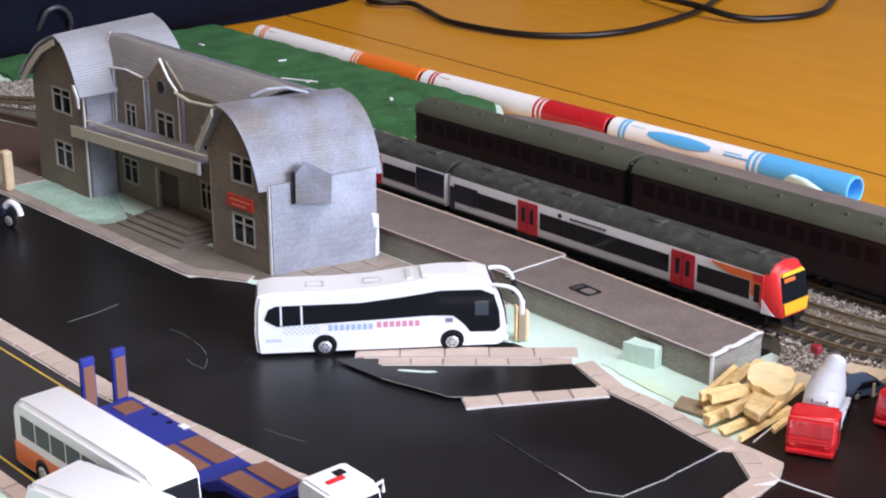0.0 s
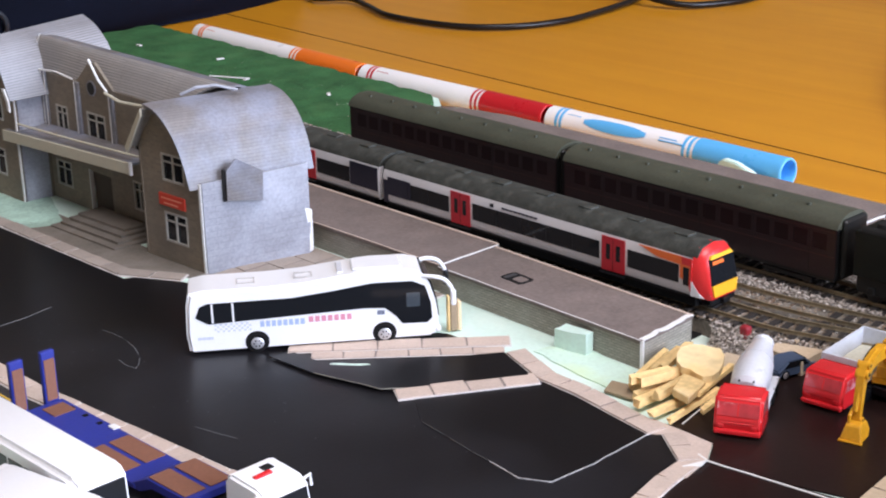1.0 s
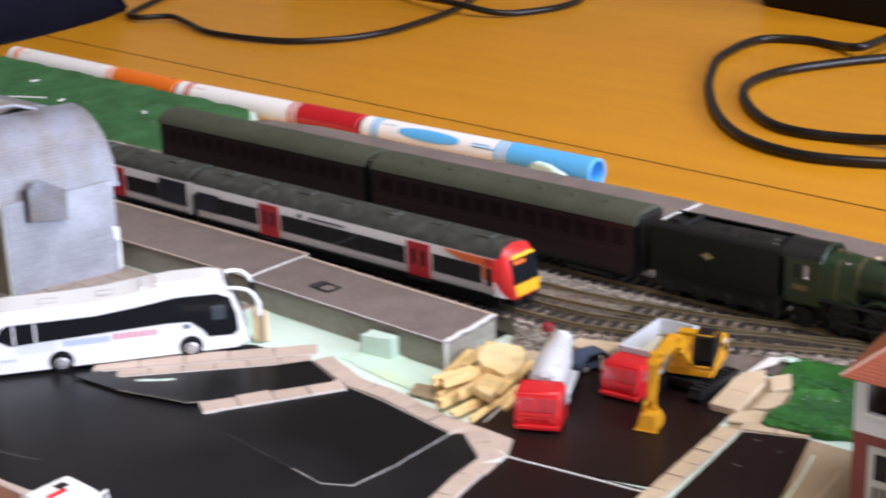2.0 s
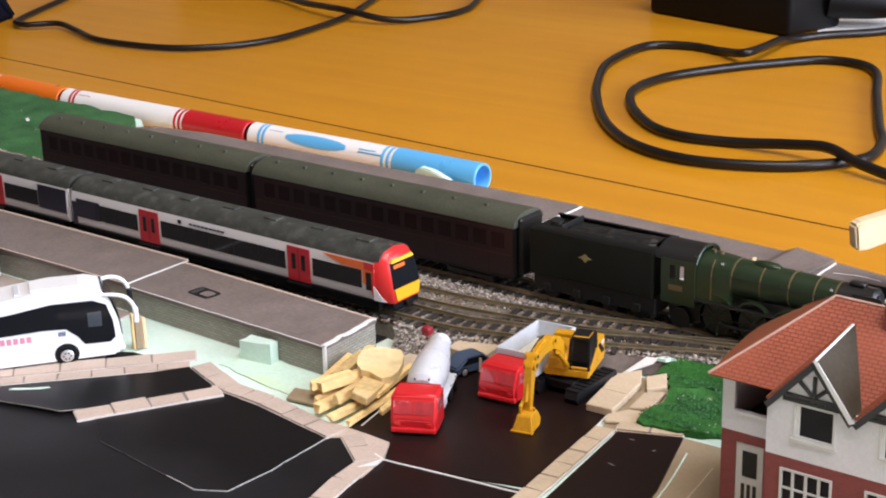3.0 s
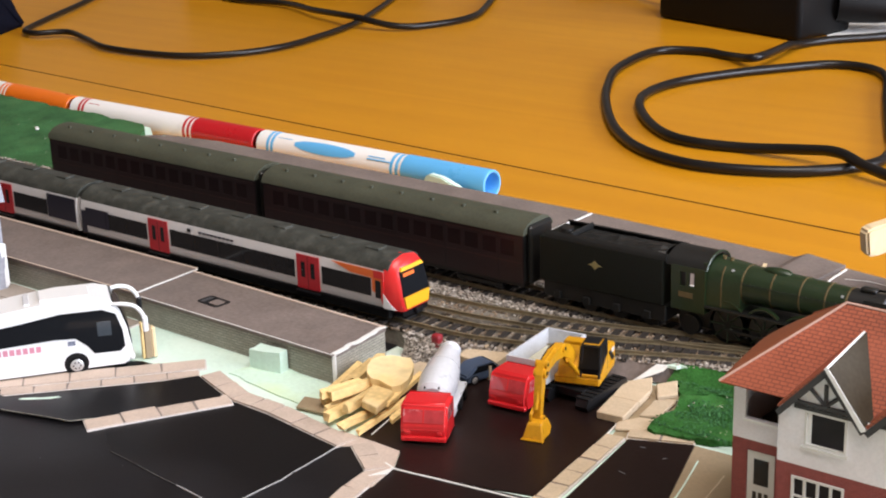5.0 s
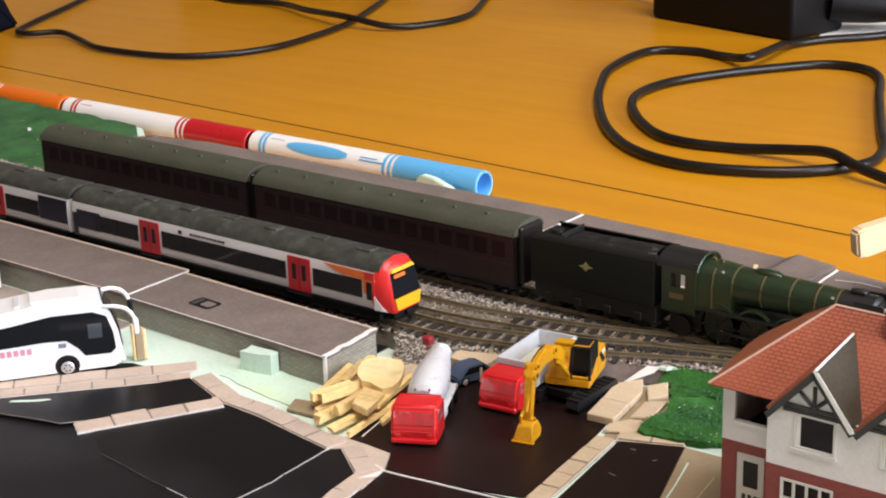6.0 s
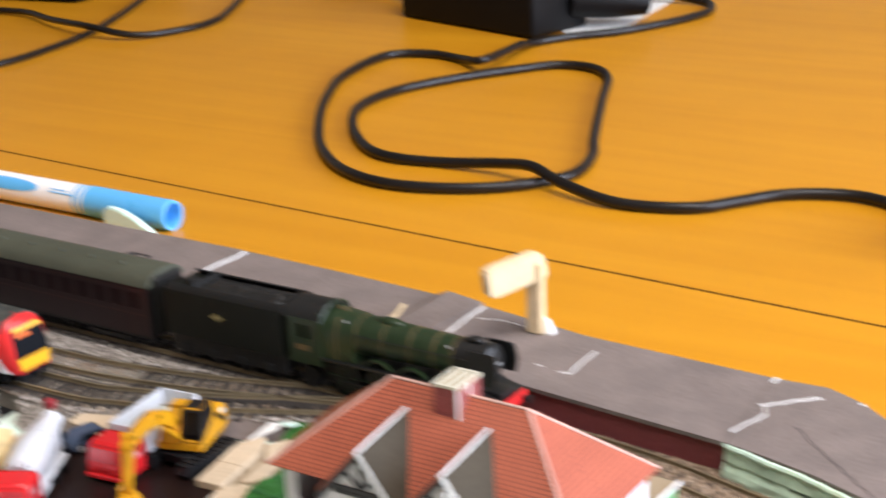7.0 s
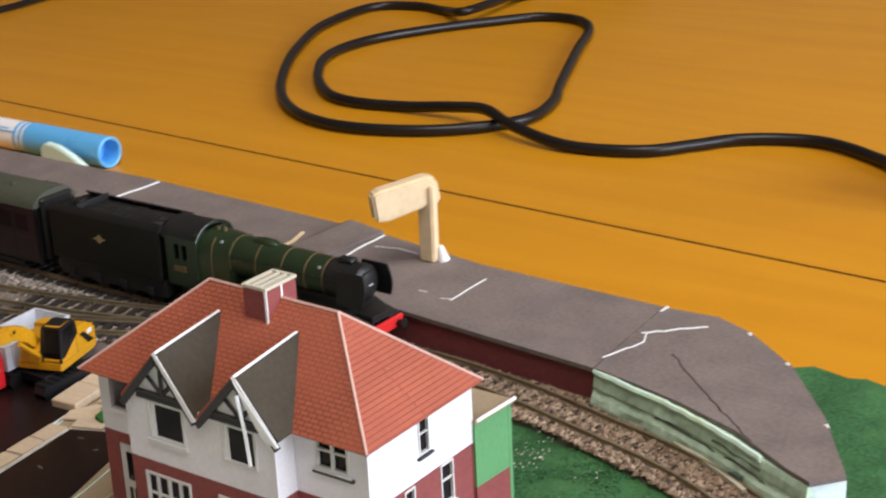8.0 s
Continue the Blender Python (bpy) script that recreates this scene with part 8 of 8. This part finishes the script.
town_bus("town_bus", (-95.0, -213.6, 0.5), 1.2, 70, 15, 21.5, "white model bus with orange lower sides on the main road", True)
town_bus("minibus", (-52.5, -232.5, 0.5), 12, 44, 17.5, 20, "plain white model minibus parked beside the bus", False)
bk2 = thing("parked_scooter", (-302, -126, 0.5), turn=20, label="small white and dark toy vehicle at the forecourt", category="toy vehicle")
part("body", box(B(), -6, 12, -4, 4, 2.6, 9.5, 1.4, 2), M_TRAINB, bk2)
part("cover", tube(B(), spline([(11, -2, 8), (14.5, -2, 10.5), (18, -2, 9), (19.5, -2, 5.5)], 5), 1.3, 8), M_WHITE, bk2, "curved white front")
for x in (-1, 14):
    wheel(bk2, x, -2, 3, 1.6, -1)

# ---- markers lying end to end ----
def marker(p0, p1, m, label, cap_at):
    """A fibre-tip marker from its tail to its cap end: white barrel with printed bands, coloured cap."""
    a, b = Vector(p0), Vector(p1)
    d = (b - a).normalized()
    L = (b - a).length
    t = thing("marker_pen", (a.x, a.y, -8), label=label, category="marker pen", group="marker pens in a row")
    R = 6.6

    def seg(name, s0, s1, r0, r1, mm, lab="", par=None):
        return part(name, cyl(B(), a + d * s0, a + d * s1, r0, r1, n=28), mm, par or t, lab, smooth=40)
    br = seg("barrel", 2.0, cap_at, R, R, M_PENW, "white plastic barrel")
    seg("end_plug", 0, 1.98, R * 0.62, R * 0.96, M_PENW)
    for s in (8.6, 11.4):
        seg("band", s, s + 1.7, R + 0.06, R + 0.06, m, "coloured printed band", br)
    for s in (cap_at - 6.6, cap_at - 3.4):
        seg("band", s, s + 1.7, R + 0.06, R + 0.06, m, "coloured printed band", br)
    n = d.cross(Vector((0, 0, 1))).normalized()
    for k in range(4):
        c = a + d * (15 + k * 1.0) + n * (R * 0.55) + Vector((0, 0, R * 0.80))
        part("print", tube(B(), [c - d * 0, c + d * 6], 0.28, 4), m, br, "small printed lines")
    c = part("cap", cyl(B(), a + d * (cap_at + 0.02), a + d * (L - 1.0), R + 0.35, R + 0.1, n=28, cap=False), m, t, "coloured plastic cap", smooth=40)
    bm = B()
    rings = []
    u, w = n, n.cross(d)
    for s, rr in ((L - 1.0, R + 0.1), (L - 0.2, R - 0.1), (L, R - 0.5), (L - 0.2, R - 1.1), (L - 9, R - 1.4)):
        rings.append([bm.verts.new(a + d * s + (u * math.cos(k * math.tau / 28) + w * math.sin(k * math.tau / 28)) * rr) for k in range(28)])
    for ra, rb in zip(rings, rings[1:]):
        for k in range(28):
            bm.faces.new((ra[k], ra[(k + 1) % 28], rb[(k + 1) % 28], rb[k]))
    bm.faces.new(rings[-1])
    bmesh.ops.recalc_face_normals(bm, faces=bm.faces)
    part("cap_rim", bm, m, c, "hollow open end", smooth=40)
    return t


marker((-538.0, 175.6, -1.4), (-373.2, 170.0, -1.4), M_PENO, "white marker pen with orange cap lying on the table", 110)
marker((-372.4, 170.0, -1.4), (-233.6, 170.8, -1.4), M_PENR, "white marker pen with red cap lying on the table", 96)
mk = marker((-232.8, 170.8, -1.4), (-92.5, 171.6, -1.4), M_PENB, "white marker pen with light blue cap on the table", 93)
R = 6.72
rows = []
for s in range(9):
    x = -206 + 38 * s / 8
    half = 26 * math.sqrt(max(0.02, 1 - ((s - 4) / 4.2) ** 2))
    rows.append([(x, 171 - R * math.cos(radians(38 - half + 2 * half * j / 8)), -1.4 + R * math.sin(radians(38 - half + 2 * half * j / 8))) for j in range(9)])
part("oval_print", sheet(B(), rows, 0.1), M_PENB, mk, "blue printed oval", smooth=60)
part("text_bar", tube(B(), [(-160, 165.4, 2.2), (-146, 165.5, 2.2)], 0.35, 4), M_PENB, mk)
part("text_bar", tube(B(), [(-160, 166.4, 3.2), (-150, 166.5, 3.2)], 0.3, 4), M_PENB, mk)


# ---- cables ----
def cable(pts, r, label, lift=None):
    path = spline(pts, 10)
    return single("cable", tube(B(), path, r, 10), M_CABLE, label, "cable", smooth=60)


CZ = -5.2
COIL = [(-118, 512, 3), (-116, 466, 4), (-140, 478, 0), (-163, 482, 0), (-186, 468, 0), (-181, 418, 0), (-162, 376, 0), (-139, 338, 0), (-106, 295, 0), (-74, 268, 0), (-42, 258, 0), (-11, 264, 0), (13, 279, 0), (29, 304, 0), (24, 334, 0), (11, 361, 0), (-17, 423, 0), (-38, 471, 0), (-57, 488, 0), (-79, 486, 0), (-98, 464, 0), (-118, 434, 0), (-133, 398, 0), (-131, 362, 0), (-110, 328, 0), (-82, 301, 0), (-60, 293, 0), (-34, 296.5, 0), (-6, 297, 3), (16, 291, 6), (36, 283, 3), (66, 277, 0), (96.5, 284, 0), (112, 301, 0), (124, 316, 0), (143, 326, 0), (162, 327, 0), (188, 314, 0), (215, 289, 2), (226, 280, 6)]
cable([(x, y, CZ + z) for x, y, z in COIL], 2.55,
      "thick glossy black mains cable coiled on the table")
cable([(-118, 512, CZ + 3), (-119.5, 530, CZ), (-108, 553, CZ), (-84, 580, CZ), (-64, 622, CZ), (-58, 655, CZ), (-72, 680, CZ), (-110, 676, CZ + 4), (-140, 650, CZ + 10)], 2.55, "thick glossy black mains cable leading to the adapter")
cable([(-720, 520, CZ), (-659, 419, CZ), (-628, 360, CZ), (-609, 325, CZ), (-597, 311, CZ + 0.5), (-582, 309, CZ + 1), (-566, 323, CZ + 1), (-538, 316, CZ), (-500, 303, CZ), (-446, 308, CZ), (-416, 329, CZ), (-402, 363, CZ), (-404, 402, CZ), (-412, 444, CZ), (-427, 482, CZ), (-455, 540, CZ), (-520, 660, CZ)], 2.0, "thin black cable curving over the table")
cable([(-640, 520, CZ), (-570, 480, CZ), (-508, 479, CZ + 1), (-462, 460, CZ + 3), (-413, 446, CZ + 5), (-377, 450, CZ + 1), (-361, 474, CZ), (-356, 506, CZ), (-372, 545, CZ), (-430, 650, CZ)], 2.2, "thin black cable crossing another one")

cable([(-520, 690, CZ), (-438, 650, CZ), (-386, 645, CZ), (-340, 622, CZ), (-308, 634, CZ + 1), (-262, 612, CZ + 6)], 2.2, "thin black cable running into the adapter")

# adapter with plug
ad = thing("power_adapter", (-175, 610, -8), label="black plastic power adapter standing on the far table", category="power adapter")
bm = turned(box(B(), -62, 62, -26, 26, 0, 44, 4, 3), Matrix.Translation((-182, 586, -8)) @ Matrix.Rotation(radians(-14), 4, "Z"))
part("case", bm, M_ADAPT, ad, "black moulded case", smooth=40)
part("plug", tube(B(), [(-122, 586, 12), (-100, 600, 10), (-84, 616, 6)], [13, 12, 8], 14), M_ADAPT, ad, "black cable plug", smooth=40)
single("paper_sheet", prism(B(), [(-114, 560), (-90, 582), (-96, 650), (-100, 706), (-115, 768), (-185, 745), (-160, 640)], -7.9, -7.5), M_PAPER, "blank white paper under the adapter cable", "paper")

# white and red box at the far right
bx = thing("small_box", (248, 292, -8), label="small cream box with red and green printed bands", category="box")
T = Matrix.Translation((250, 292, -8)) @ Matrix.Rotation(radians(8), 4, "Z")
part("carton", turned(box(B(), -30, 30, -18, 18, 0, 19, 0.6), T), mat("cream_box", (0.68, 0.62, 0.50), 0.6), bx)
part("band", turned(box(B(), -30.2, 30.2, -18.2, 18.2, 19.1, 26, 0.4), T), mat("box_red", (0.35, 0.08, 0.05), 0.6), bx)
part("band", turned(box(B(), -30, 30, -18, 18, 26.1, 30, 0.6), T), mat("box_green", (0.08, 0.20, 0.07), 0.6), bx)

# black case at the far side of the table
bm = turned(box(B(), -75, 75, -70, 70, 0, 46, 9, 3), Matrix.Translation((-585, 585, -8)) @ Matrix.Rotation(radians(8), 4, "Z"))
cs = thing("soft_case", (-585, 585, -8), label="dark soft black case lying behind the thin cables", category="case")
part("body", bm, M_BAG, cs, "black padded fabric", smooth=50)
part("zip", turned(box(B(), -75.6, 75.6, -70.6, 70.6, 20, 22.4, 0.8), Matrix.Translation((-585, 585, -8)) @ Matrix.Rotation(radians(8), 4, "Z")), M_BLACK, cs, "black zip round the side")

# bag behind the layout
M_STRAP = mat("strap_webbing", (0.03, 0.032, 0.04), 0.35, var=0.3)
rows = []
prof = [(-600, -7.5), (-594, 6), (-592, 40), (-598, 84), (-620, 118), (-670, 134), (-760, 138), (-860, 120), (-900, 60), (-905, -7.5)]
prof = [(p.x, p.y) for p in spline([(a, b, 0) for a, b in prof], 3)]
for i in range(25):
    s = i / 24
    y = -330 + 660 * s
    end = min(1.0, 7 * s, 7 * (1 - s)) ** 0.5 if 0 < s < 1 else 0.05
    rows.append([(-700 + (px + 700) * (0.75 + 0.25 * end) - 24 * (s - 0.5) + 6 * noise.noise(Vector((s * 9, k * 0.5, 1))), y, -7.5 + (pz + 7.5) * end * (1 + 0.06 * noise.noise(Vector((s * 8, k * 0.4, 5))))) for k, (px, pz) in enumerate(prof)])
bg = thing("soft_bag", (-700, 100, -8), label="dark navy fabric bag lying behind the layout", category="bag")
part("body", sheet(B(), rows, 4), M_BAG, bg, "dark navy padded fabric", smooth=60)
part("strap", tube(B(), spline([(-600, 50, 2), (-590, 52.5, 15), (-587, 55.5, 22), (-586, 62.5, 24), (-587, 69, 20), (-590, 72.5, 12), (-600, 73, 0)], 6), 1.6, 8), M_STRAP, bg, "curved dark strap", smooth=60)

# wooden hook-shaped stand on the far platform
ga = thing("wooden_stand", (130, 95, 16), label="pale wooden hook-shaped stand glued to the platform", category="wooden stand")
bm = extrude(B(), [(0, 0, 0), (5.4, 0, 0), (5.6, 0, 24.0), (0, 0, 24.0)], (0, -1.6, 0), (0, 1.6, 0))
bmesh.ops.bevel(bm, geom=bm.edges[:], offset=0.5, segments=2, affect="EDGES")
G = Matrix.Translation((126.9, 95.2, 16.2))
part("post", turned(bm, G), M_WOODC, ga, "flat pale wooden post")
bm = extrude(B(), [(0, 0, 0.4), (0.3, 0, 8.6), (2, 0, 9.4), (18.4, 0, 9.6), (20.8, 0, 7.6), (20.8, 0, 0.6), (3, 0, -0.6)], (0, -2.6, 0), (0, 2.6, 0))
bmesh.ops.bevel(bm, geom=bm.edges[:], offset=0.8, segments=2, affect="EDGES")
part("arm", turned(bm, Matrix.Translation((119.6, 82.2, 30.9)) @ Matrix.Rotation(radians(55), 4, "Z") @ Matrix.Rotation(radians(-9), 4, "Y")), M_WOODC, ga, "thick pale wooden arm")
part("glue", cyl(B(), (133.4, 97, 16.2), (132.6, 96.6, 21), 2.0, 0.9, n=12), M_PAPER, ga, "white blob of glue", smooth=60)

# timber pile: (near end, far end, width, height of the middle, tilt)
LOGS = [((17.4, -60.5), (17.6, -36), 3.4, 2.2), ((24.6, -62.5), (25.6, -38), 2.8, 2.0), ((30.2, -61), (28.6, -36), 2.2, 1.8), ((33.4, -50), (29.5, -27), 2.4, 1.8), ((21.2, -56), (19.6, -32), 3.0, 4.6), ((13.0, -55.6), (15.5, -34), 2.8, 1.9), ((8.2, -52), (11.4, -34), 3.0, 2.0), ((5.2, -46), (-1.0, -24), 2.4, 1.8), ((9.6, -53.6), (14.4, -41), 3.0, 5.4), ((12.5, -53), (17.8, -33), 3.2, 5.4), ((8.4, -42), (3.4, -23), 2.2, 4.2), ((10.8, -40), (6.2, -22), 2.6, 5.2), ((26.4, -52.5), (24.4, -33), 2.4, 4.6), ((29.6, -47), (24.8, -25), 2.2, 5.0)]
rl = random.Random(5)
for k, (p, q, w, z) in enumerate(LOGS):
    bm = B()
    L = math.hypot(q[0] - p[0], q[1] - p[1])
    w *= 0.86
    h = w * rl.uniform(0.7, 1.0)
    pts = [(-w / 2, -h / 2), (w / 2 * rl.uniform(0.6, 1), -h / 2 * rl.uniform(0.6, 1)), (w / 2 * rl.uniform(0.7, 1), h / 2), (-w / 2 * rl.uniform(0.3, 0.9), h / 2 * rl.uniform(0.6, 1))]
    extrude(bm, [(0, a, b) for a, b in pts], (-L / 2, 0, 0), (L / 2, 0, 0))
    for v in bm.verts:
        v.co += Vector((rl.uniform(-0.9, 0.9), rl.uniform(-0.2, 0.2), rl.uniform(-0.2, 0.2)))
    o = single("timber", bm, M_WOODP, "split stick of pale yellow wood in a pile", "timber", "pile of split sticks")
    o.matrix_world = pose((p[0] + q[0]) / 2 * MM, (p[1] + q[1]) / 2 * MM, (z - h / 2) * MM + 0.0006, 0, rl.uniform(-4, 1), frame_of(p, q))
SLICE = [(18.4, -41), (14.6, -38.6), (11.8, -35), (9.8, -30.4), (10.6, -27), (13.4, -24.6), (16.8, -23.6), (18.8, -22.6), (22.4, -25.4), (25.6, -30.2), (27.8, -35), (28.4, -39), (27, -41.6), (24, -41.2), (21.4, -40.4)]
bm = prism(B(), SLICE, 0, 2.2)
for v in bm.verts:
    v.co.z += 6.6 + 0.02 * (v.co.y + 36) + 0.05 * (20 - v.co.x)
    if v.co.y < -43:
        v.co.z -= 0.4
single("wood_slice", bm, mat("fresh_wood", (0.84, 0.66, 0.36), 0.65, var=0.2, fine=300, coarse=90, bump=0.3, stain=(0.78, 0.53, 0.20), stain_amount=0.7), "flat pale irregular slice of wood on the pile", "wood slice", "pile of split sticks")
bm = prism(B(), [(19.5, -41.6), (28.2, -41.8), (31.4, -54), (24.4, -52.6)], 4.8, 7.4)
bmesh.ops.bevel(bm, geom=bm.edges[:], offset=0.3, segments=1, affect="EDGES")
single("timber", bm, M_WOODP, "short thick split stick on top of the pile", "timber", "pile of split sticks")
single("brown_chip", prism(B(), [(2, -57), (12, -56), (8, -48), (-1, -50)], 0.6, 1.3), M_TAN, "thin brown bark chip beside the pile", "wood chip")

# foam block, tan bricks, small things
o = single("foam_block", rough_patch([(-32.5, -41.5), (-20.5, -40), (-21.5, -35.8), (-31.8, -36.2)], 0.05, 7.0, 21, jag=0.5, bumpy=0.7), M_FOAM, "small pale mint foam block against the platform", "foam block")
single("foam_sheet", rough_patch([(-36, -48), (6, -55), (-2, -38), (-30, -34)], 0.02, 0.4, 22, jag=0.6, bumpy=0.15), M_FOAMY, "thin mint foam sheet with yellowish stains beside the platform", "foam sheet")
BLOCKS = [([(80.3, -12.5), (89.0, -11.8), (87.2, 0), (78, -0.6)], 2.4), ([(77.8, 0), (87, 0.5), (85.4, 10.4), (80.6, 18.8), (75.2, 11.2)], 2.1), ([(84, 15.4), (89.2, 7.2), (93.3, 12), (88, 21.2)], 1.9), ([(89.2, 5.4), (94.5, 10), (96.4, -3.4), (91, -6)], 1.5), ([(89.4, -17), (87.6, -12.6), (91.2, -6.4), (96.4, -4.6), (97.4, -13)], 1.0), ([(24, -5.5), (38, -7.5), (37.2, 6.0), (22.5, 7.2)], 4.9), ([(10, -26), (20, -22), (24, -8), (12, -10)], 1.4), ([(36, 8), (48, 9), (46, 16), (36, 15.5)], 1.6)]
for k, (pts, hh) in enumerate(BLOCKS):
    bm = prism(B(), pts, 0.6, 0.6 + hh)
    bmesh.ops.bevel(bm, geom=bm.edges[:], offset=0.25, segments=1, affect="EDGES")
    single("tan_block", bm, M_SLABP, "flat tan card block beside the yard" if k < 5 else "flat tan card block beside the track", "card block", "tan card blocks")
single("grey_card", sheet(B(), [[(64.0, 13.6, 0.7), (70, 15.2, 0.7), (77, 17.6, 0.7), (84.5, 21.6, 0.7)], [(62.0, 15.6, 5.9), (69, 18.4, 6.0), (76, 20.8, 6.0), (86.5, 24.4, 6.0)]], 0.5), M_DECK, "scrap of grey printed card leaning on the track bed", "card scrap", kind="structure")
single("white_card", extrude(B(), [(74.6, 15.9, 0.8), (80.8, 21.2, 6.4), (84.2, 22.6, 6.2), (83.4, 21.2, 4.8)], (0.1, -0.5, 0), (0.3, -1.0, 0)), M_PAPER, "sliver of white card leaning beside the track", "card scrap")
rows = []
for k in range(6):
    q = k / 5
    rows.append([Vector((84.5 + 58 * i / 20 + 2.0 * q, 20.0 + 5.2 * i / 20 + (4.8 + 4.6 * i / 20) * q + 0.8 * noise.noise(Vector((i * 0.7, k, 1))), 1.2 + 5.2 * q + 1.0 * noise.noise(Vector((i * 0.8, k * 0.9, 4))))) for i in range(21)])
single("grass_bank", sheet(B(), rows, 1.0), M_GREENB, "bright green flock bank climbing to the track", "grass", kind="structure", smooth=40)
single("foam_shred", rough_patch([(83.5, 21.6), (86.5, 22.4), (89.6, 24.4), (88, 25.6), (84.6, 24.2)], 5.4, 6.1, 61, jag=0.7, step=1.6, bumpy=0.4, dens=1.5), M_FOAM, "small torn shred of mint foam at the track", "foam shred", kind="structure")
bu = thing("buffer_stop", (12.8, -2, 0.5), label="tiny dark red block at the track edge", category="buffer stop")
part("block", box(B(), 11.2, 14.6, -3.4, -0.4, 3.2, 8.8, 0.9, 2), mat("dark_red", (0.26, 0.012, 0.02), 0.5), bu)
part("foot", box(B(), 10.8, 15.0, -3.8, 0, 0.5, 3.18, 0.3), M_BLACK, bu)
single("chip_scrap", prism(B(), [(239.6, 42), (248.6, 38.8), (258.6, 33.6), (265, 29.2), (264.2, 28.4), (257, 33), (248.2, 37.5), (240.4, 41.2)], 6.6, 7.8), M_CREAM, "long tan card scrap beside the curved track", "card scrap")
for k, (x, y) in enumerate(((-520, 120), (-480, 90), (-452, 130), (-400, 110), (-340, 118), (300, 70), (318, 50), (296, 84))):
    o = single("paper_fleck", box(B(), -2.2, 2.2, -0.8, 0.8, 0, 0.6), M_PAPER, "tiny white paper fleck on the grass", "paper fleck", "paper flecks")
    o.matrix_world = pose(x * MM, y * MM, (2.9 if x < 0 else 1.7) * MM, 0, 0, k * 37)

# tufts of green flock
M_TUFT = stone_mat("green_tuft", (0.015, 0.07, 0.02), (0.03, 0.12, 0.035), (0.055, 0.18, 0.055))
rt, tufts = random.Random(90), []
for x0, x1, y0, y1, z, n in ((96, 132, -10, 18, 2.9, 3000), (86, 132, 20, 38, 2.3, 3000), (206, 300, -40, 36, 4.9, 14000), (250, 400, 0, 92, 1.8, 7000), (-460, -262, 40, 140, 2.7, 2200)):
    for _ in range(n):
        x, y = rt.uniform(x0, x1), rt.uniform(y0, y1)
        if 150 < x < 310 and (y < 3 - 0.88 * max(0, x - 230) or y > 38 - 0.55 * max(0, x - 215)):
            continue
        if noise.noise(Vector((x * 0.11, y * 0.11, 7))) > -0.15:
            tufts.append((x, y, z + rt.uniform(-0.5, 0.2)))
stones("grass_tufts", tufts, "coarse green flock scattered on the grass", M_TUFT, 0.16, 0.42, 91)
# pale crumbs of card and gravel lying on the grass
M_CRUMB = stone_mat("pale_crumb", (0.20, 0.19, 0.13), (0.42, 0.40, 0.30), (0.66, 0.64, 0.56))
crumbs = []
for x0, x1, y0, y1, z, n in ((206, 300, -40, 36, 5.1, 1500), (250, 400, 0, 92, 2.0, 900), (96, 132, -10, 18, 3.1, 90), (-460, -262, 40, 140, 2.9, 160)):
    for _ in range(n):
        x, y = rt.uniform(x0, x1), rt.uniform(y0, y1)
        if 150 < x < 310 and (y < 3 - 0.88 * max(0, x - 230) or y > 38 - 0.55 * max(0, x - 215)):
            continue
        if noise.noise(Vector((x * 0.06, y * 0.06, 2))) > 0.08:
            crumbs.append((x, y, z + rt.uniform(-0.4, 0.1)))
stones("grass_crumbs", crumbs, "pale crumbs scattered on the green flock", M_CRUMB, 0.15, 0.4, 92)
